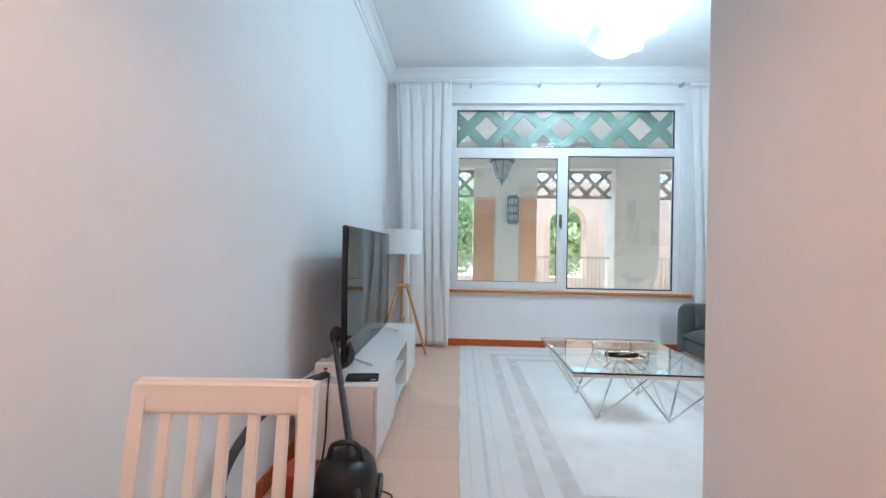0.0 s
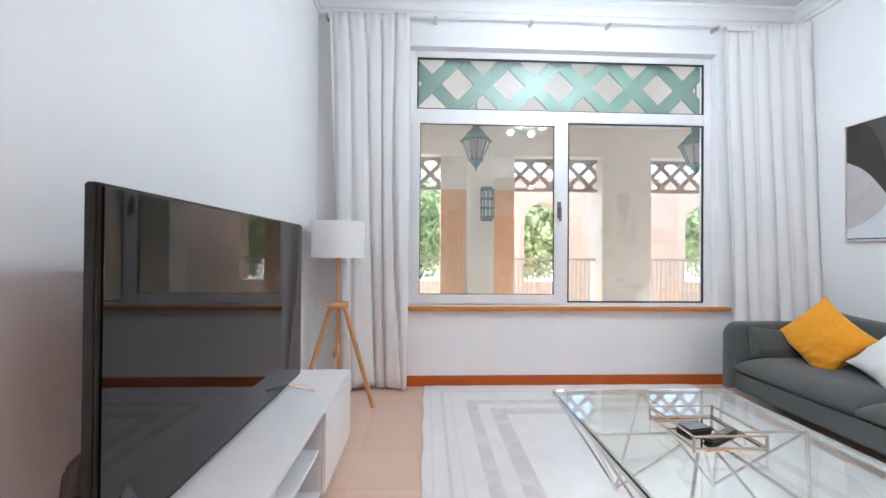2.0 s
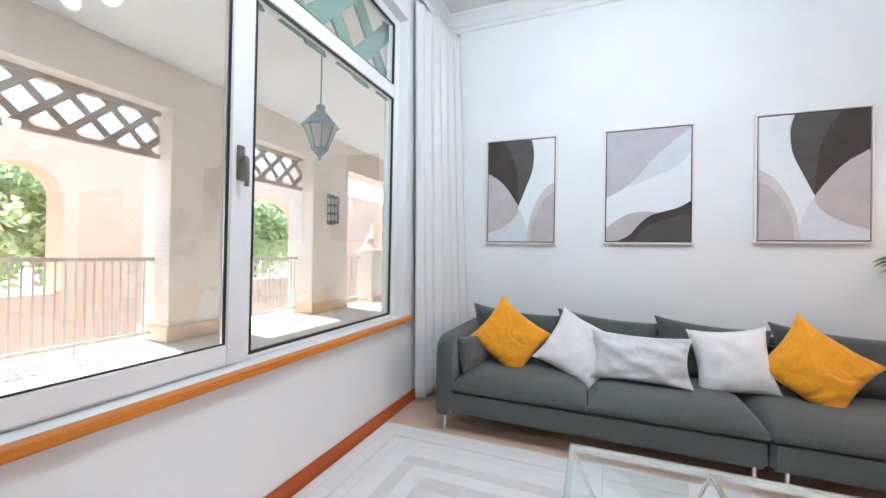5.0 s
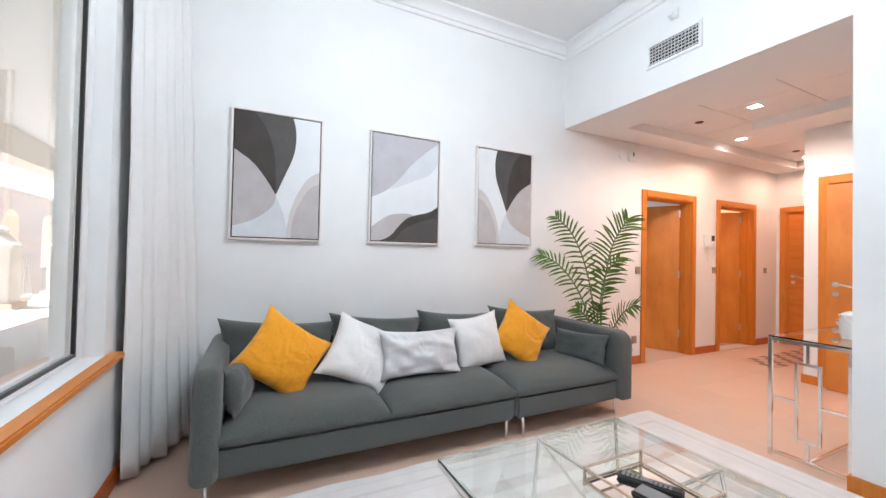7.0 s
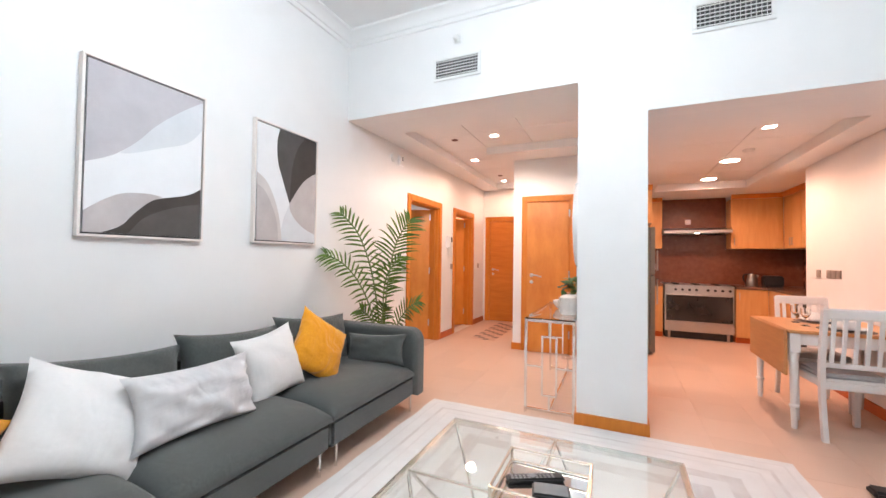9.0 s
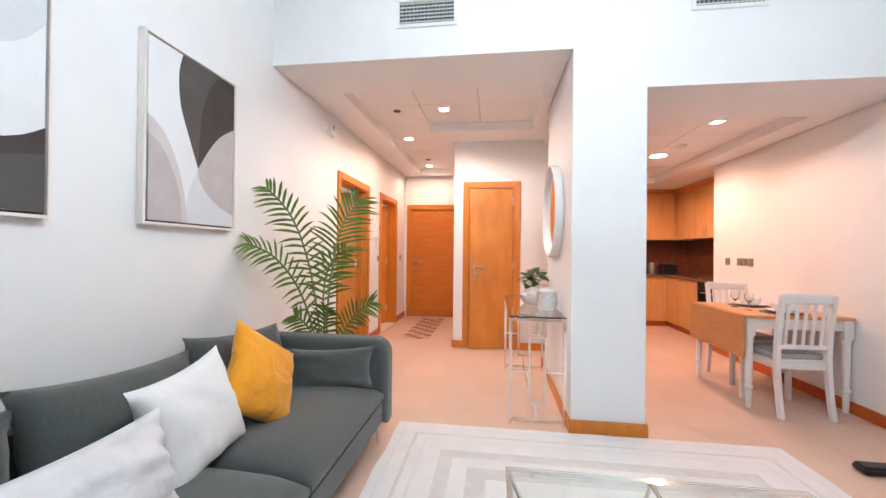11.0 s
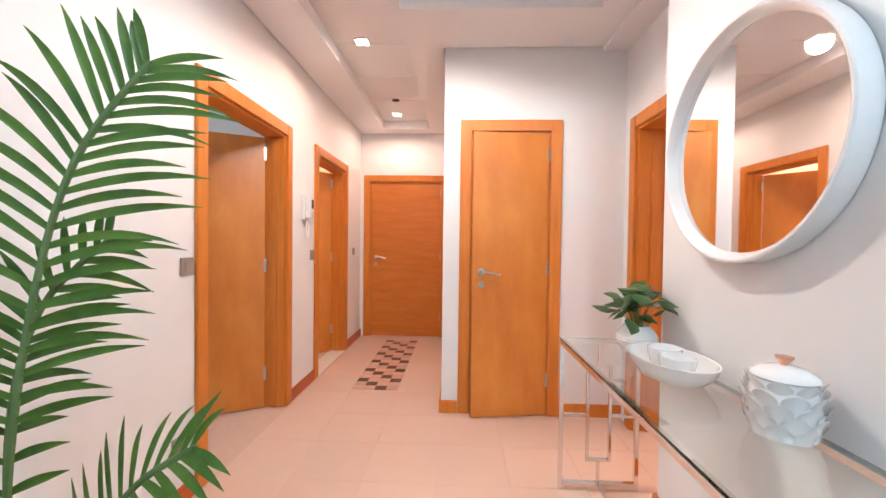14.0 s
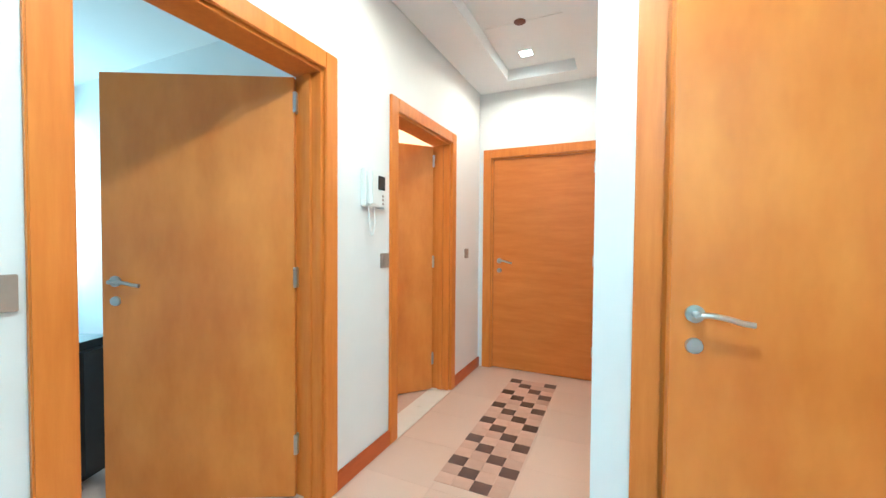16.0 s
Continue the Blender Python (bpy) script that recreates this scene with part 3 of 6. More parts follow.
def lattice(name, x0, x1, z0, z1, y, period, w, thick, mat, label, phase=0.0, frame_w=0.0):
    """Crossed diagonal boards cut to a rectangle."""
    root = thing(name, pose((x0 + x1) / 2, y, z0), label, "lattice", kind="structure")
    cx = (x0 + x1) / 2
    n = int((x1 - x0 + z1 - z0) / period) + 3
    for s in (1, -1):
        for k in range(-n, n + 1):
            c = k * period + phase
            rect = [(x0 - cx, 0), (x1 - cx, 0), (x1 - cx, z1 - z0), (x0 - cx, z1 - z0)]
            r2 = math.sqrt(0.5)
            mid = c * r2
            off = -s * (z1 - z0) / 2 * r2
            poly = clip_half(clip_half(rect, r2, -s * r2, mid + off + w / 2), -r2, s * r2, -(mid + off) + w / 2)
            if len(poly) >= 3:
                bm = bmesh.new()
                slab(bm, poly, 0 if s > 0 else thick * 0.98, thick if s > 0 else thick * 1.98)
                part("slat", bm, mat, root)
    if frame_w:
        for f in ((x0 - cx, x1 - cx, 0, frame_w), (x0 - cx, x1 - cx, z1 - z0 - frame_w, z1 - z0)):
            part("frame", boxes((f[0], f[1], -0.02, thick * 2 + 0.02, f[2], f[3])), mat, root)
    return root

lattice("lattice_screen", -0.27, 2.93, 2.571, 3.331, 5.29, 0.515, 0.132, 0.02, GREENP, "green painted wooden lattice above the window", 0.292)
# Peach render of the pier flanks, deepened to carry their shade.
SHADED_PEACH = material("shaded_peach_stucco", (0.80, 0.52, 0.34), 0.9, colour2=(0.84, 0.58, 0.40), scale=4, bump=0.25, bump_scale=60)
def pier(name, x0, x1, y0, y1, mat, top=3.22, flanks=()):
    root = thing(name, pose((x0 + x1) / 2, (y0 + y1) / 2, -0.03), "cream rendered terrace pier with a plain base", "pillar", kind="structure")
    w, d = (x1 - x0) / 2, (y1 - y0) / 2
    part("shaft", boxes((-w, w, -d, d, 0.0, top + 0.03), bevel=0.01), mat, root)
    part("plinth", boxes((-w - 0.03, w + 0.03, -d - 0.03, d + 0.03, 0, 0.22), bevel=0.01), PINK, root)
    for fa, fb in flanks:
        part("flank_panel", boxes((fa - (x0 + x1) / 2, fb - (x0 + x1) / 2, -d - 0.012, -d + 0.01, 0.22, 2.56), bevel=0.004), SHADED_PEACH, root, "peach rendered lower panel, colour deepened for shade")
    return root
pier("terrace_pier_1", 0.30, 1.80, 9.2, 9.75, STUCCO, flanks=((0.31, 0.80), (1.34, 1.79)))
pier("terrace_pier_2", 0.82, 1.36, 9.02, 9.2, STUCCO)
pier("terrace_pier_3", 3.60, 4.62, 9.15, 9.75, STUCCO)
pier("terrace_pier_4", 6.45, 7.65, 9.1, 9.75, STUCCO)
pier("terrace_pier_5", -3.6, -2.0, 9.15, 9.75, STUCCO)
for i, (a, b) in enumerate(((-2.0, 0.30), (1.82, 3.60), (4.62, 6.45))):
    lattice("lattice_panel", a, b, 2.55, 3.22, 9.42, 0.42, 0.085, 0.025, BROWNP, "weathered wooden lattice between terrace piers", 0.1, 0.06)
    rl = thing("terrace_railing", pose(a, 9.5, -0.03), "pale metal railing with upright bars", "railing", "terrace railings")
    part("top_rail", boxes((0, b - a, -0.025, 0.025, 1.13, 1.18), bevel=0.006), RAILM, rl)
    part("bottom_rail", boxes((0, b - a, -0.02, 0.02, 0.10, 0.14), bevel=0.004), RAILM, rl)
    for k in range(int((b - a) / 0.095)):
        x = 0.05 + k * 0.095
        part("baluster", boxes((x - 0.009, x + 0.009, -0.009, 0.009, 0.0 if k % 9 == 0 else 0.14, 1.13)), RAILM, rl)
rl = thing("terrace_railing", pose(7.65, 9.5, -0.03), "pale metal railing with upright bars", "railing", "terrace railings")
part("top_rail", boxes((0, 6.0, -0.025, 0.025, 1.13, 1.18), bevel=0.006), RAILM, rl)
part("bottom_rail", boxes((0, 6.0, -0.02, 0.02, 0.0, 0.14), bevel=0.004), RAILM, rl)
for k in range(50):
    x = 0.05 + k * 0.12
    part("baluster", boxes((x - 0.009, x + 0.009, -0.009, 0.009, 0.14, 1.13)), RAILM, rl)
for px in (9.0, 11.9, 14.8):
    post = thing("gate_post", pose(px, 9.35, -0.03), "cream stone post with a stepped pointed cap", "post", "terrace posts")
    part("shaft", boxes((-0.24, 0.24, -0.24, 0.24, 0, 1.28), bevel=0.01), STUCCO, post)
    part("base", boxes((-0.33, 0.33, -0.33, 0.33, 0, 0.12), bevel=0.01), PINK, post)
    part("ledge", boxes((-0.30, 0.30, -0.30, 0.30, 1.28, 1.36), bevel=0.015), STUCCO, post)
    part("cap", lathe([(0.34, 1.36), (0.20, 1.50), (0.17, 1.52), (0.13, 1.60), (0.12, 1.62), (0.13, 1.68), (0.07, 1.74), (0, 1.76)], 4), STUCCO, post)

def lantern(m):
    root = thing("hanging_lantern", m, "dark green patinated metal lantern on a chain", "lantern", "terrace lanterns")
    part("rod", rods(((0, 0, 0.32), (0, 0, 3.83 - m.translation.z), 0.009)), PATINA, root)
    part("ceiling_cap", lathe([(0.0, 3.78 - m.translation.z), (0.06, 3.80 - m.translation.z), (0.06, 3.829 - m.translation.z)], 12), PATINA, root)
    part("crown", lathe([(0.05, 0.34), (0.06, 0.32), (0.048, 0.28), (0.064, 0.26), (0.13, 0.20), (0.135, 0.185), (0.175, 0.14), (0.235, 0.08), (0.235, 0.068), (0.20, 0.064)], 8), PATINA, root)
    part("glass_body", lathe([(0.19, 0.064), (0.08, -0.21)], 8), LGLASS, root, "milky lantern glass")
    for k in range(8):
        a = 2 * math.pi * k / 8
        part("rib", rods(((0.197 * math.cos(a), 0.197 * math.sin(a), 0.068), (0.085 * math.cos(a), 0.085 * math.sin(a), -0.215), 0.009), seg=6), PATINA, root)
    part("base", lathe([(0.112, -0.20), (0.112, -0.216), (0.072, -0.24), (0.06, -0.27), (0.024, -0.30), (0.016, -0.34), (0, -0.36)], 8), PATINA, root)
    return root
for lx_, ly_, lz_ in ((0.73, 7.0, 2.80), (3.9, 6.85, 2.76)):
    lantern(pose(lx_, ly_, lz_))
def sconce(x, y, z):
    root = thing("wall_lantern", pose(x, y, z), "dark green metal half-round wall lantern", "wall lamp", "terrace wall lamps")
    part("back_plate", boxes((-0.11, 0.11, 0.0, 0.02, -0.34, 0.34), bevel=0.004), PATINA, root)
    part("glass_body", lathe([(0.12, -0.27), (0.12, 0.27)], 12, (0, -0.04, 0)), LGLASS, root, "milky lantern glass")
    for zz in (-0.28, -0.10, 0.08, 0.26):
        part("band", lathe([(0.135, zz - 0.025), (0.135, zz + 0.025)], 12, (0, -0.04, 0)), PATINA, root)
    for a in (200, 235, 270, 305, 340):
        part("rib", rods(((0.13 * math.cos(radians(a)), -0.04 + 0.13 * math.sin(radians(a)), -0.28), (0.13 * math.cos(radians(a)), -0.04 + 0.13 * math.sin(radians(a)), 0.28), 0.014), seg=6), PATINA, root)
sconce(1.2, 9.0, 2.22)
sconce(7.0, 9.08, 2.2)

# arcade across the court, greenery and ground beyond
ARC = 13.6
arc = bmesh.new()
bays = [(3.75, 1.25), (9.75, 2.7), (13.2, 1.15), (16.3, 1.15), (19.4, 1.15), (22.5, 1.15), (25.6, 1.15)]
edge = 2.55
for cx, w in bays:
    box(arc, edge, cx - w / 2, ARC, ARC + 0.6, -2.0, 3.55)
    # arch ring of wedge blocks above the opening
    n, rise = 14, min(w / 2, 0.75)
    for k in range(n):
        a0, a1 = math.pi * k / n, math.pi * (k + 1) / n
        p0, p1 = (cx + w / 2 * math.cos(a0), 2.25 + rise * math.sin(a0)), (cx + w / 2 * math.cos(a1), 2.25 + rise * math.sin(a1))
        slab(arc, [p0, (p0[0], 3.55), (p1[0], 3.55), p1], ARC, ARC + 0.6)
    box(arc, cx - w / 2, cx + w / 2, ARC, ARC + 0.6, -2.0, 0.35)
    edge = cx + w / 2
box(arc, edge, 30, ARC, ARC + 0.6, -2.0, 3.55)
box(arc, 2.47, 30, ARC - 0.08, ARC + 0.68, 3.55, 3.68)
box(arc, -14, 2.55, ARC, ARC + 0.6, -2.0, 0.35)
structure("arcade_wall", arc, PINK, "peach rendered arcade with round arches across the court", "facade")
structure("ground", boxes((-60, 90, 9.9, 160, -2.4, -2.2)), PAVE, "pale paved ground below the terrace", "ground")
LEAF = material("tree_leaves", (0.44, 0.55, 0.32), 0.7, colour2=(0.55, 0.65, 0.42), scale=3, bump=0.0)
let_light_through(LEAF, (0.55, 0.66, 0.38), 0.5)
BARK = material("tree_bark", (0.14, 0.10, 0.07), 0.9, colour2=(0.20, 0.15, 0.11), scale=12, bump=0.4, bump_scale=40)
def tree(x, y, hgt, seed):
    rng = random.Random(seed)
    root = thing("tree", pose(x, y, -2.2), "leafy green tree beyond the arcade", "tree", "trees beyond the arcade")
    tb = bmesh.new()
    rod(tb, (0, 0, 0), (0.1, 0, hgt * 0.55), 0.16, 8, 0.09)
    for k in range(6):
        a = k * 1.05 + rng.random()
        rod(tb, (0.06, 0, hgt * (0.3 + 0.04 * k)), (math.cos(a) * hgt * 0.22, math.sin(a) * hgt * 0.22, hgt * (0.6 + 0.05 * k)), 0.05, 6, 0.02)
    part("trunk", tb, BARK, root)
    vs, fs = [], []
    for _ in range(7000):
        d = Vector((rng.gauss(0, 1), rng.gauss(0, 1), rng.gauss(0, 1))).normalized() * (0.45 + 0.6 * rng.random())
        lump = 1 + 0.45 * noise.noise(d * 2.5 + Vector((seed, 0, 0)))
        c = Vector((d.x * hgt * 0.33 * lump, d.y * hgt * 0.33 * lump, hgt * 0.66 + d.z * hgt * 0.33 * lump))
        u = Vector((rng.gauss(0, 1), rng.gauss(0, 1), rng.gauss(0, 1))).normalized() * 0.15
        v = u.cross(Vector((rng.gauss(0, 1), rng.gauss(0, 1), rng.gauss(0, 1)))).normalized() * 0.085
        i = len(vs)
        vs += [c - u, c + v, c + u, c - v]
        fs.append((i, i + 1, i + 2, i + 3))
    me = bpy.data.meshes.new("crown")
    me.from_pydata([tuple(v) for v in vs], [], fs)
    me.materials.append(LEAF)
    ob = new("crown", me)
    ob.parent = root
for i, (tx, ty, th) in enumerate(((-7, 19, 7), (-3.6, 18, 6.5), (-0.4, 19, 7.2), (2.9, 18, 6.2), (4.6, 20, 7), (7.6, 18.5, 6.5), (10.5, 19.5, 7), (14, 19, 7), (18.5, 20, 7))):
    tree(tx, ty, th, i + 3)

# ---- curtains ----
def curtain(name, x0, x1, bx0, bx1, folds, seed, label, depth=0.10, forward=0.0):
    """Gathered cloth: narrow pleats at the tape that join into fewer, deeper folds towards the hem."""
    rng = random.Random(seed)
    nx, nz = folds * 18, 34
    bm = bmesh.new()
    rows = []
    lead = [rng.uniform(0.35, 1.25) for _ in range(folds + 2)]
    cut = [0.0]
    for _ in range(folds):
        cut.append(cut[-1] + rng.uniform(0.5, 1.6))
    cut = [c * folds / cut[-1] for c in cut]
    for j in range(nz + 1):
        f = j / nz
        row = []
        for i in range(nx + 1):
            u = i / nx
            lo, hi = bx0 + (x0 - bx0) * f ** 0.8, bx1 + (x1 - bx1) * f ** 0.8
            drift = 0.55 * noise.noise(Vector((u * 2.4 + seed * 3.1, f * 0.9, seed)))
            k = min(int(u * folds), folds - 1)
            w = u * folds - k
            even = u * folds * f ** 2 + (1 - f ** 2) * (cut[k] * (1 - w) + cut[k + 1] * w)
            ph = 2 * math.pi * (even + 1.3 * drift * (1 - 0.7 * f))
            am = lead[k] * (1 - w) + lead[k + 1] * w
            deep = (0.010 + 0.017 * (1 - f) ** 0.6) * am
            broad = 0.075 * noise.noise(Vector((u * folds * 0.55 + seed, f * 0.5, seed * 2.0))) * (1.1 - f)
            fine = 0.007 * noise.noise(Vector((u * folds * 1.7, f * 7.0 + seed, 4.0))) + 0.004 * noise.noise(Vector((u * folds * 4.0, f * 3.0 + seed, 9.0)))
            pinch = 0.010 * math.sin(4 * math.pi * u * folds) * max(0.0, (f - 0.9) / 0.1)
            d = deep * (math.sin(ph) + 0.28 * math.sin(2 * ph + 0.9 + seed)) + broad + fine + pinch
            x = lo + (hi - lo) * u + 0.022 * math.cos(ph) * (1 - 0.5 * f) * am
            z = 0.012 + (3.455 - 0.012) * f + (0.012 * math.sin(ph * 0.5 + seed) + 0.012 if j == 0 else 0)
            row.append(bm.verts.new((min(x, 3.643), min(YW - depth - forward * u * (2.1 - 1.1 * f) + d, YW - 0.012), z)))
        rows.append(row)
    for a, b in zip(rows, rows[1:]):
        for i in range(nx):
            bm.faces.new((a[i], a[i + 1], b[i + 1], b[i]))
    root = thing(name, pose(0, 0, 0), label, "curtain", "window curtains")
    ob = part("cloth", bm, CURTAIN, root, sharp=80)
    ob.modifiers.new("thick", "SOLIDIFY").thickness = 0.003
    part("header_tape", boxes((x0, x1, YW - 0.105, YW - 0.095, 3.40, 3.45), bevel=0.003), CURTAIN, root)
    return root
curtain("curtain", -0.88, -0.15, -0.74, -0.14, 5, 3, "white floor-length pleated curtain drawn aside", 0.11)
curtain("curtain", 2.88, 3.63, 3.04, 3.63, 6, 8, "white floor-length pleated curtain behind the sofa", 0.05, 0.13)
cr = thing("curtain_rod", pose(1.3, YW, 3.43), "thin white metal curtain rail on brackets", "curtain rod")
part("rod", rods(((-2.28, -0.085, 0.02), (2.33, -0.085, 0.02), 0.011)), WHITEP, cr)
for bx in (-2.2, -1.2, -0.3, 0.45, 1.5, 2.25):
    part("bracket", boxes((bx - 0.012, bx + 0.012, -0.10, 0.0, -0.012, 0.018), bevel=0.003), STEEL, cr)

# ---- living room furniture ----
LACQ = material("white_lacquer", (0.80, 0.80, 0.80), 0.22, colour2=(0.83, 0.83, 0.83), scale=3)
def tv_bench():
    y0, y1, x0, x1 = 2.155, 4.0, -0.93, -0.455
    root = thing("tv_bench", pose(x1, (y0 + y1) / 2, 0), "low white lacquered television bench with an open middle shelf", "tv bench")
    def B(name, xa, xb, ya, yb, za, zb, **k):
        return part(name, boxes((xa - x1, xb - x1, ya - (y0 + y1) / 2, yb - (y0 + y1) / 2, za, zb), bevel=0.003), LACQ, root, **k)
    B("top", x0, x1, y0, y1, 0.470, 0.492)
    B("side", x0, x1 - 0.022, y0, y0 + 0.02, 0.06, 0.470)
    B("side", x0, x1 - 0.022, y1 - 0.02, y1, 0.06, 0.470)
    B("bottom", x0, x1 - 0.022, y0 + 0.02, y1 - 0.02, 0.06, 0.08)
    B("back", x0, x0 + 0.01, y0 + 0.02, y1 - 0.02, 0.08, 0.470)
    B("divider", x0 + 0.01, x1 - 0.022, y0 + 0.60, y0 + 0.62, 0.08, 0.470)
    B("divider", x0 + 0.01, x1 - 0.022, y1 - 0.62, y1 - 0.60, 0.08, 0.470)
    B("shelf", x0 + 0.01, x1 - 0.03, y0 + 0.62, y1 - 0.62, 0.27, 0.288)
    B("door", x1 - 0.020, x1 - 0.002, y0 + 0.003, y0 + 0.61, 0.065, 0.466, label="smooth white cabinet door")
    B("door", x1 - 0.020, x1 - 0.002, y1 - 0.61, y1 - 0.003, 0.065, 0.466, label="smooth white cabinet door")
    for yy in (y0 + 0.05, y1 - 0.05):
        for xx in (x0 + 0.05, x1 - 0.06):
            part("foot", rods(((xx - x1, yy - (y0 + y1) / 2, 0), (xx - x1, yy - (y0 + y1) / 2, 0.06), 0.018)), LACQ, root)
tv_bench()

SCREEN = material("dark_glossy_screen", (0.004, 0.0045, 0.004), 0.03, ior=1.5)
tv = thing("television", pose(-0.70, 3.06, 0.492), "large flat television with a dark glossy screen", "television")
part("housing", boxes((-0.035, -0.006, -0.705, 0.705, 0.045, 0.925), bevel=0.004), BLACK, tv)
part("screen", boxes((-0.006, 0.0, -0.69, 0.69, 0.065, 0.915)), SCREEN, tv, "dark glossy screen")
for s in (-1, 1):
    ft = bmesh.new()
    rod(ft, (-0.02, s * 0.52, 0.05), (0.13, s * 0.535, 0.008), 0.008, 8)
    rod(ft, (-0.02, s * 0.52, 0.05), (-0.15, s * 0.535, 0.008), 0.008, 8)
    part("foot", ft, STEEL, tv, "thin grey metal splayed foot")

def tripod_lamp():
    cx, cy = -0.70, 4.68
    root = thing("floor_lamp", pose(cx, cy, 0), "tripod floor lamp with light wooden legs and white drum shade", "floor lamp")
    BEECH = material("beech_wood", (0.52, 0.27, 0.115), 0.45, colour2=(0.60, 0.33, 0.15), scale=5, stretch=(4, 4, 0.6), bump=0.05, bump_scale=40)
    SHADE = material("white_shade_cloth", (0.80, 0.79, 0.78), 0.9, colour2=(0.83, 0.82, 0.81), scale=60, bump=0.2, bump_scale=200)
    for a in (-20, 100, 220):
        ca, sa = math.cos(radians(a)), math.sin(radians(a))
        bm = bmesh.new()
        bar(bm, (0.05 * ca, 0.05 * sa, 0.83), (0.335 * ca, 0.335 * sa, 0.0), 0.030)
        bmesh.ops.bevel(bm, geom=bm.edges[:], offset=0.005, segments=2, affect="EDGES")
        bmesh.ops.translate(bm, verts=bm.verts[:], vec=(0, 0, 0.012))
        part("leg", bm, BEECH, root)
    part("hub", lathe([(0.0, 0.80), (0.085, 0.80), (0.09, 0.81), (0.09, 0.832), (0.085, 0.84), (0, 0.84)], 24), BEECH, root)
    part("stem", rods(((0, 0, 0.835), (0, 0, 1.24), 0.014)), BEECH, root)
    part("lower_spindle", lathe([(0.02, 0.38), (0.035, 0.39), (0.035, 0.43), (0.015, 0.45), (0.012, 0.80)], 14), BEECH, root)
    sh = bmesh.new()
    lathe([(0.215, 1.21), (0.215, 1.505), (0.211, 1.505), (0.211, 1.21)], 40, bm=sh)
    bmesh.ops.delete(sh, geom=[f for f in sh.faces if len(f.verts) > 4], context="FACES")
    part("shade", sh, SHADE, root, "white fabric drum shade")
    part("shade_ring", rods(((-0.21, 0, 1.25), (0.21, 0, 1.25), 0.003), ((0, -0.21, 1.25), (0, 0.21, 1.25), 0.003)), STEEL, root)
    part("bulb", lathe([(0.014, 1.24), (0.014, 1.28), (0.03, 1.32), (0.03, 1.35), (0, 1.38)], 14), CERAMIC, root)
    part("cord", tube([(0.012, -0.012, 0.5), (0.0, -0.03, 0.40), (-0.07, -0.1, 0.15), (-0.16, -0.13, 0.01)], 0.004, 6), WHITEP, root, "white cord")
tripod_lamp()

# vacuum cleaner in the corner by the bench
VAC = material("grey_hose_plastic", (0.030, 0.033, 0.035), 0.5, colour2=(0.05, 0.053, 0.055), scale=20, bump=0.3, bump_scale=50)
vac = thing("vacuum_cleaner", pose(-0.55, 1.90, 0), "black vacuum cleaner with grey hose and tube standing by the bench", "vacuum cleaner")
bm = lathe([(0.10, 0.0), (0.155, 0.03), (0.165, 0.10), (0.15, 0.18), (0.11, 0.23), (0.05, 0.25), (0, 0.252)], 24)
bmesh.ops.scale(bm, vec=(0.95, 1.15, 1), verts=bm.verts[:])
part("body", bm, BLACK, vac, "glossy black body")
part("handle", tube([(-0.08, -0.03, 0.22), (-0.06, -0.03, 0.30), (0.05, -0.03, 0.31), (0.09, -0.03, 0.22)], 0.014, 8), BLACK, vac)
for s in (-1, 1):
    part("wheel", rods(((s * 0.135, 0.05, 0.06), (s * 0.165, 0.05, 0.06), 0.06), seg=18), BLACK, vac)
part("tube", rods(((0.16, -0.28, 0.02), (-0.235, 0.50, 0.68), 0.018), seg=12), VAC, vac, "grey metal tube")
part("grip", tube([(-0.235, 0.50, 0.68), (-0.25, 0.53, 0.73), (-0.23, 0.55, 0.735), (-0.17, 0.55, 0.66), (-0.14, 0.53, 0.58), (-0.18, 0.50, 0.53)], 0.027, 10), VAC, vac)
part("hose", tube([(-0.18, 0.50, 0.53), (-0.25, 0.38, 0.51), (-0.33, 0.10, 0.52), (-0.375, -0.24, 0.46), (-0.375, -0.44, 0.30), (-0.26, -0.34, 0.12), (-0.15, -0.15, 0.12), (-0.05, -0.05, 0.18)], 0.021, 10), VAC, vac, "ribbed grey hose")
nz = boxes((0.02, 0.30, -0.345, -0.245, 0.004, 0.05), bevel=0.014, seg=3)
part("floor_nozzle", nz, BLACK, vac, "flat black floor nozzle")
part("plug_cord", tube([(0.12, 0.02, 0.03), (0.20, -0.02, 0.02), (0.22, 0.06, 0.006), (0.15, 0.10, 0.006)], 0.004, 6), BLACK, vac, "thin black cord")
REDC = material("red_cloth", (0.35, 0.05, 0.02), 0.8, colour2=(0.42, 0.08, 0.03), scale=20)
solid("storage_box", boxes((-0.06, 0.06, -0.08, 0.08, 0, 0.20), bevel=0.01), REDC, "small reddish box on the floor behind the chair", "box", m=pose(-0.78, 1.84, 0, 0, 0, 12))
stb = thing("set_top_box", pose(-0.57, 2.27, 0.492, 0, 0, 8), "flat black set-top box on the bench", "set-top box")
part("case", boxes((-0.095, 0.095, -0.045, 0.045, 0, 0.024), bevel=0.004), BLACK, stb)
part("display", boxes((0.05, 0.085, -0.0462, -0.045, 0.010, 0.015)), WHITEP, stb)
rt = thing("router", pose(-0.80, 2.33, 0.492), "small white router with a red mark", "router")
part("case", boxes((-0.07, 0.07, -0.05, 0.05, 0, 0.09), bevel=0.012, seg=3), WHITEP, rt)
part("mark", boxes((-0.01, 0.012, -0.0525, -0.05, 0.045, 0.06)), REDC, rt, "red mark")
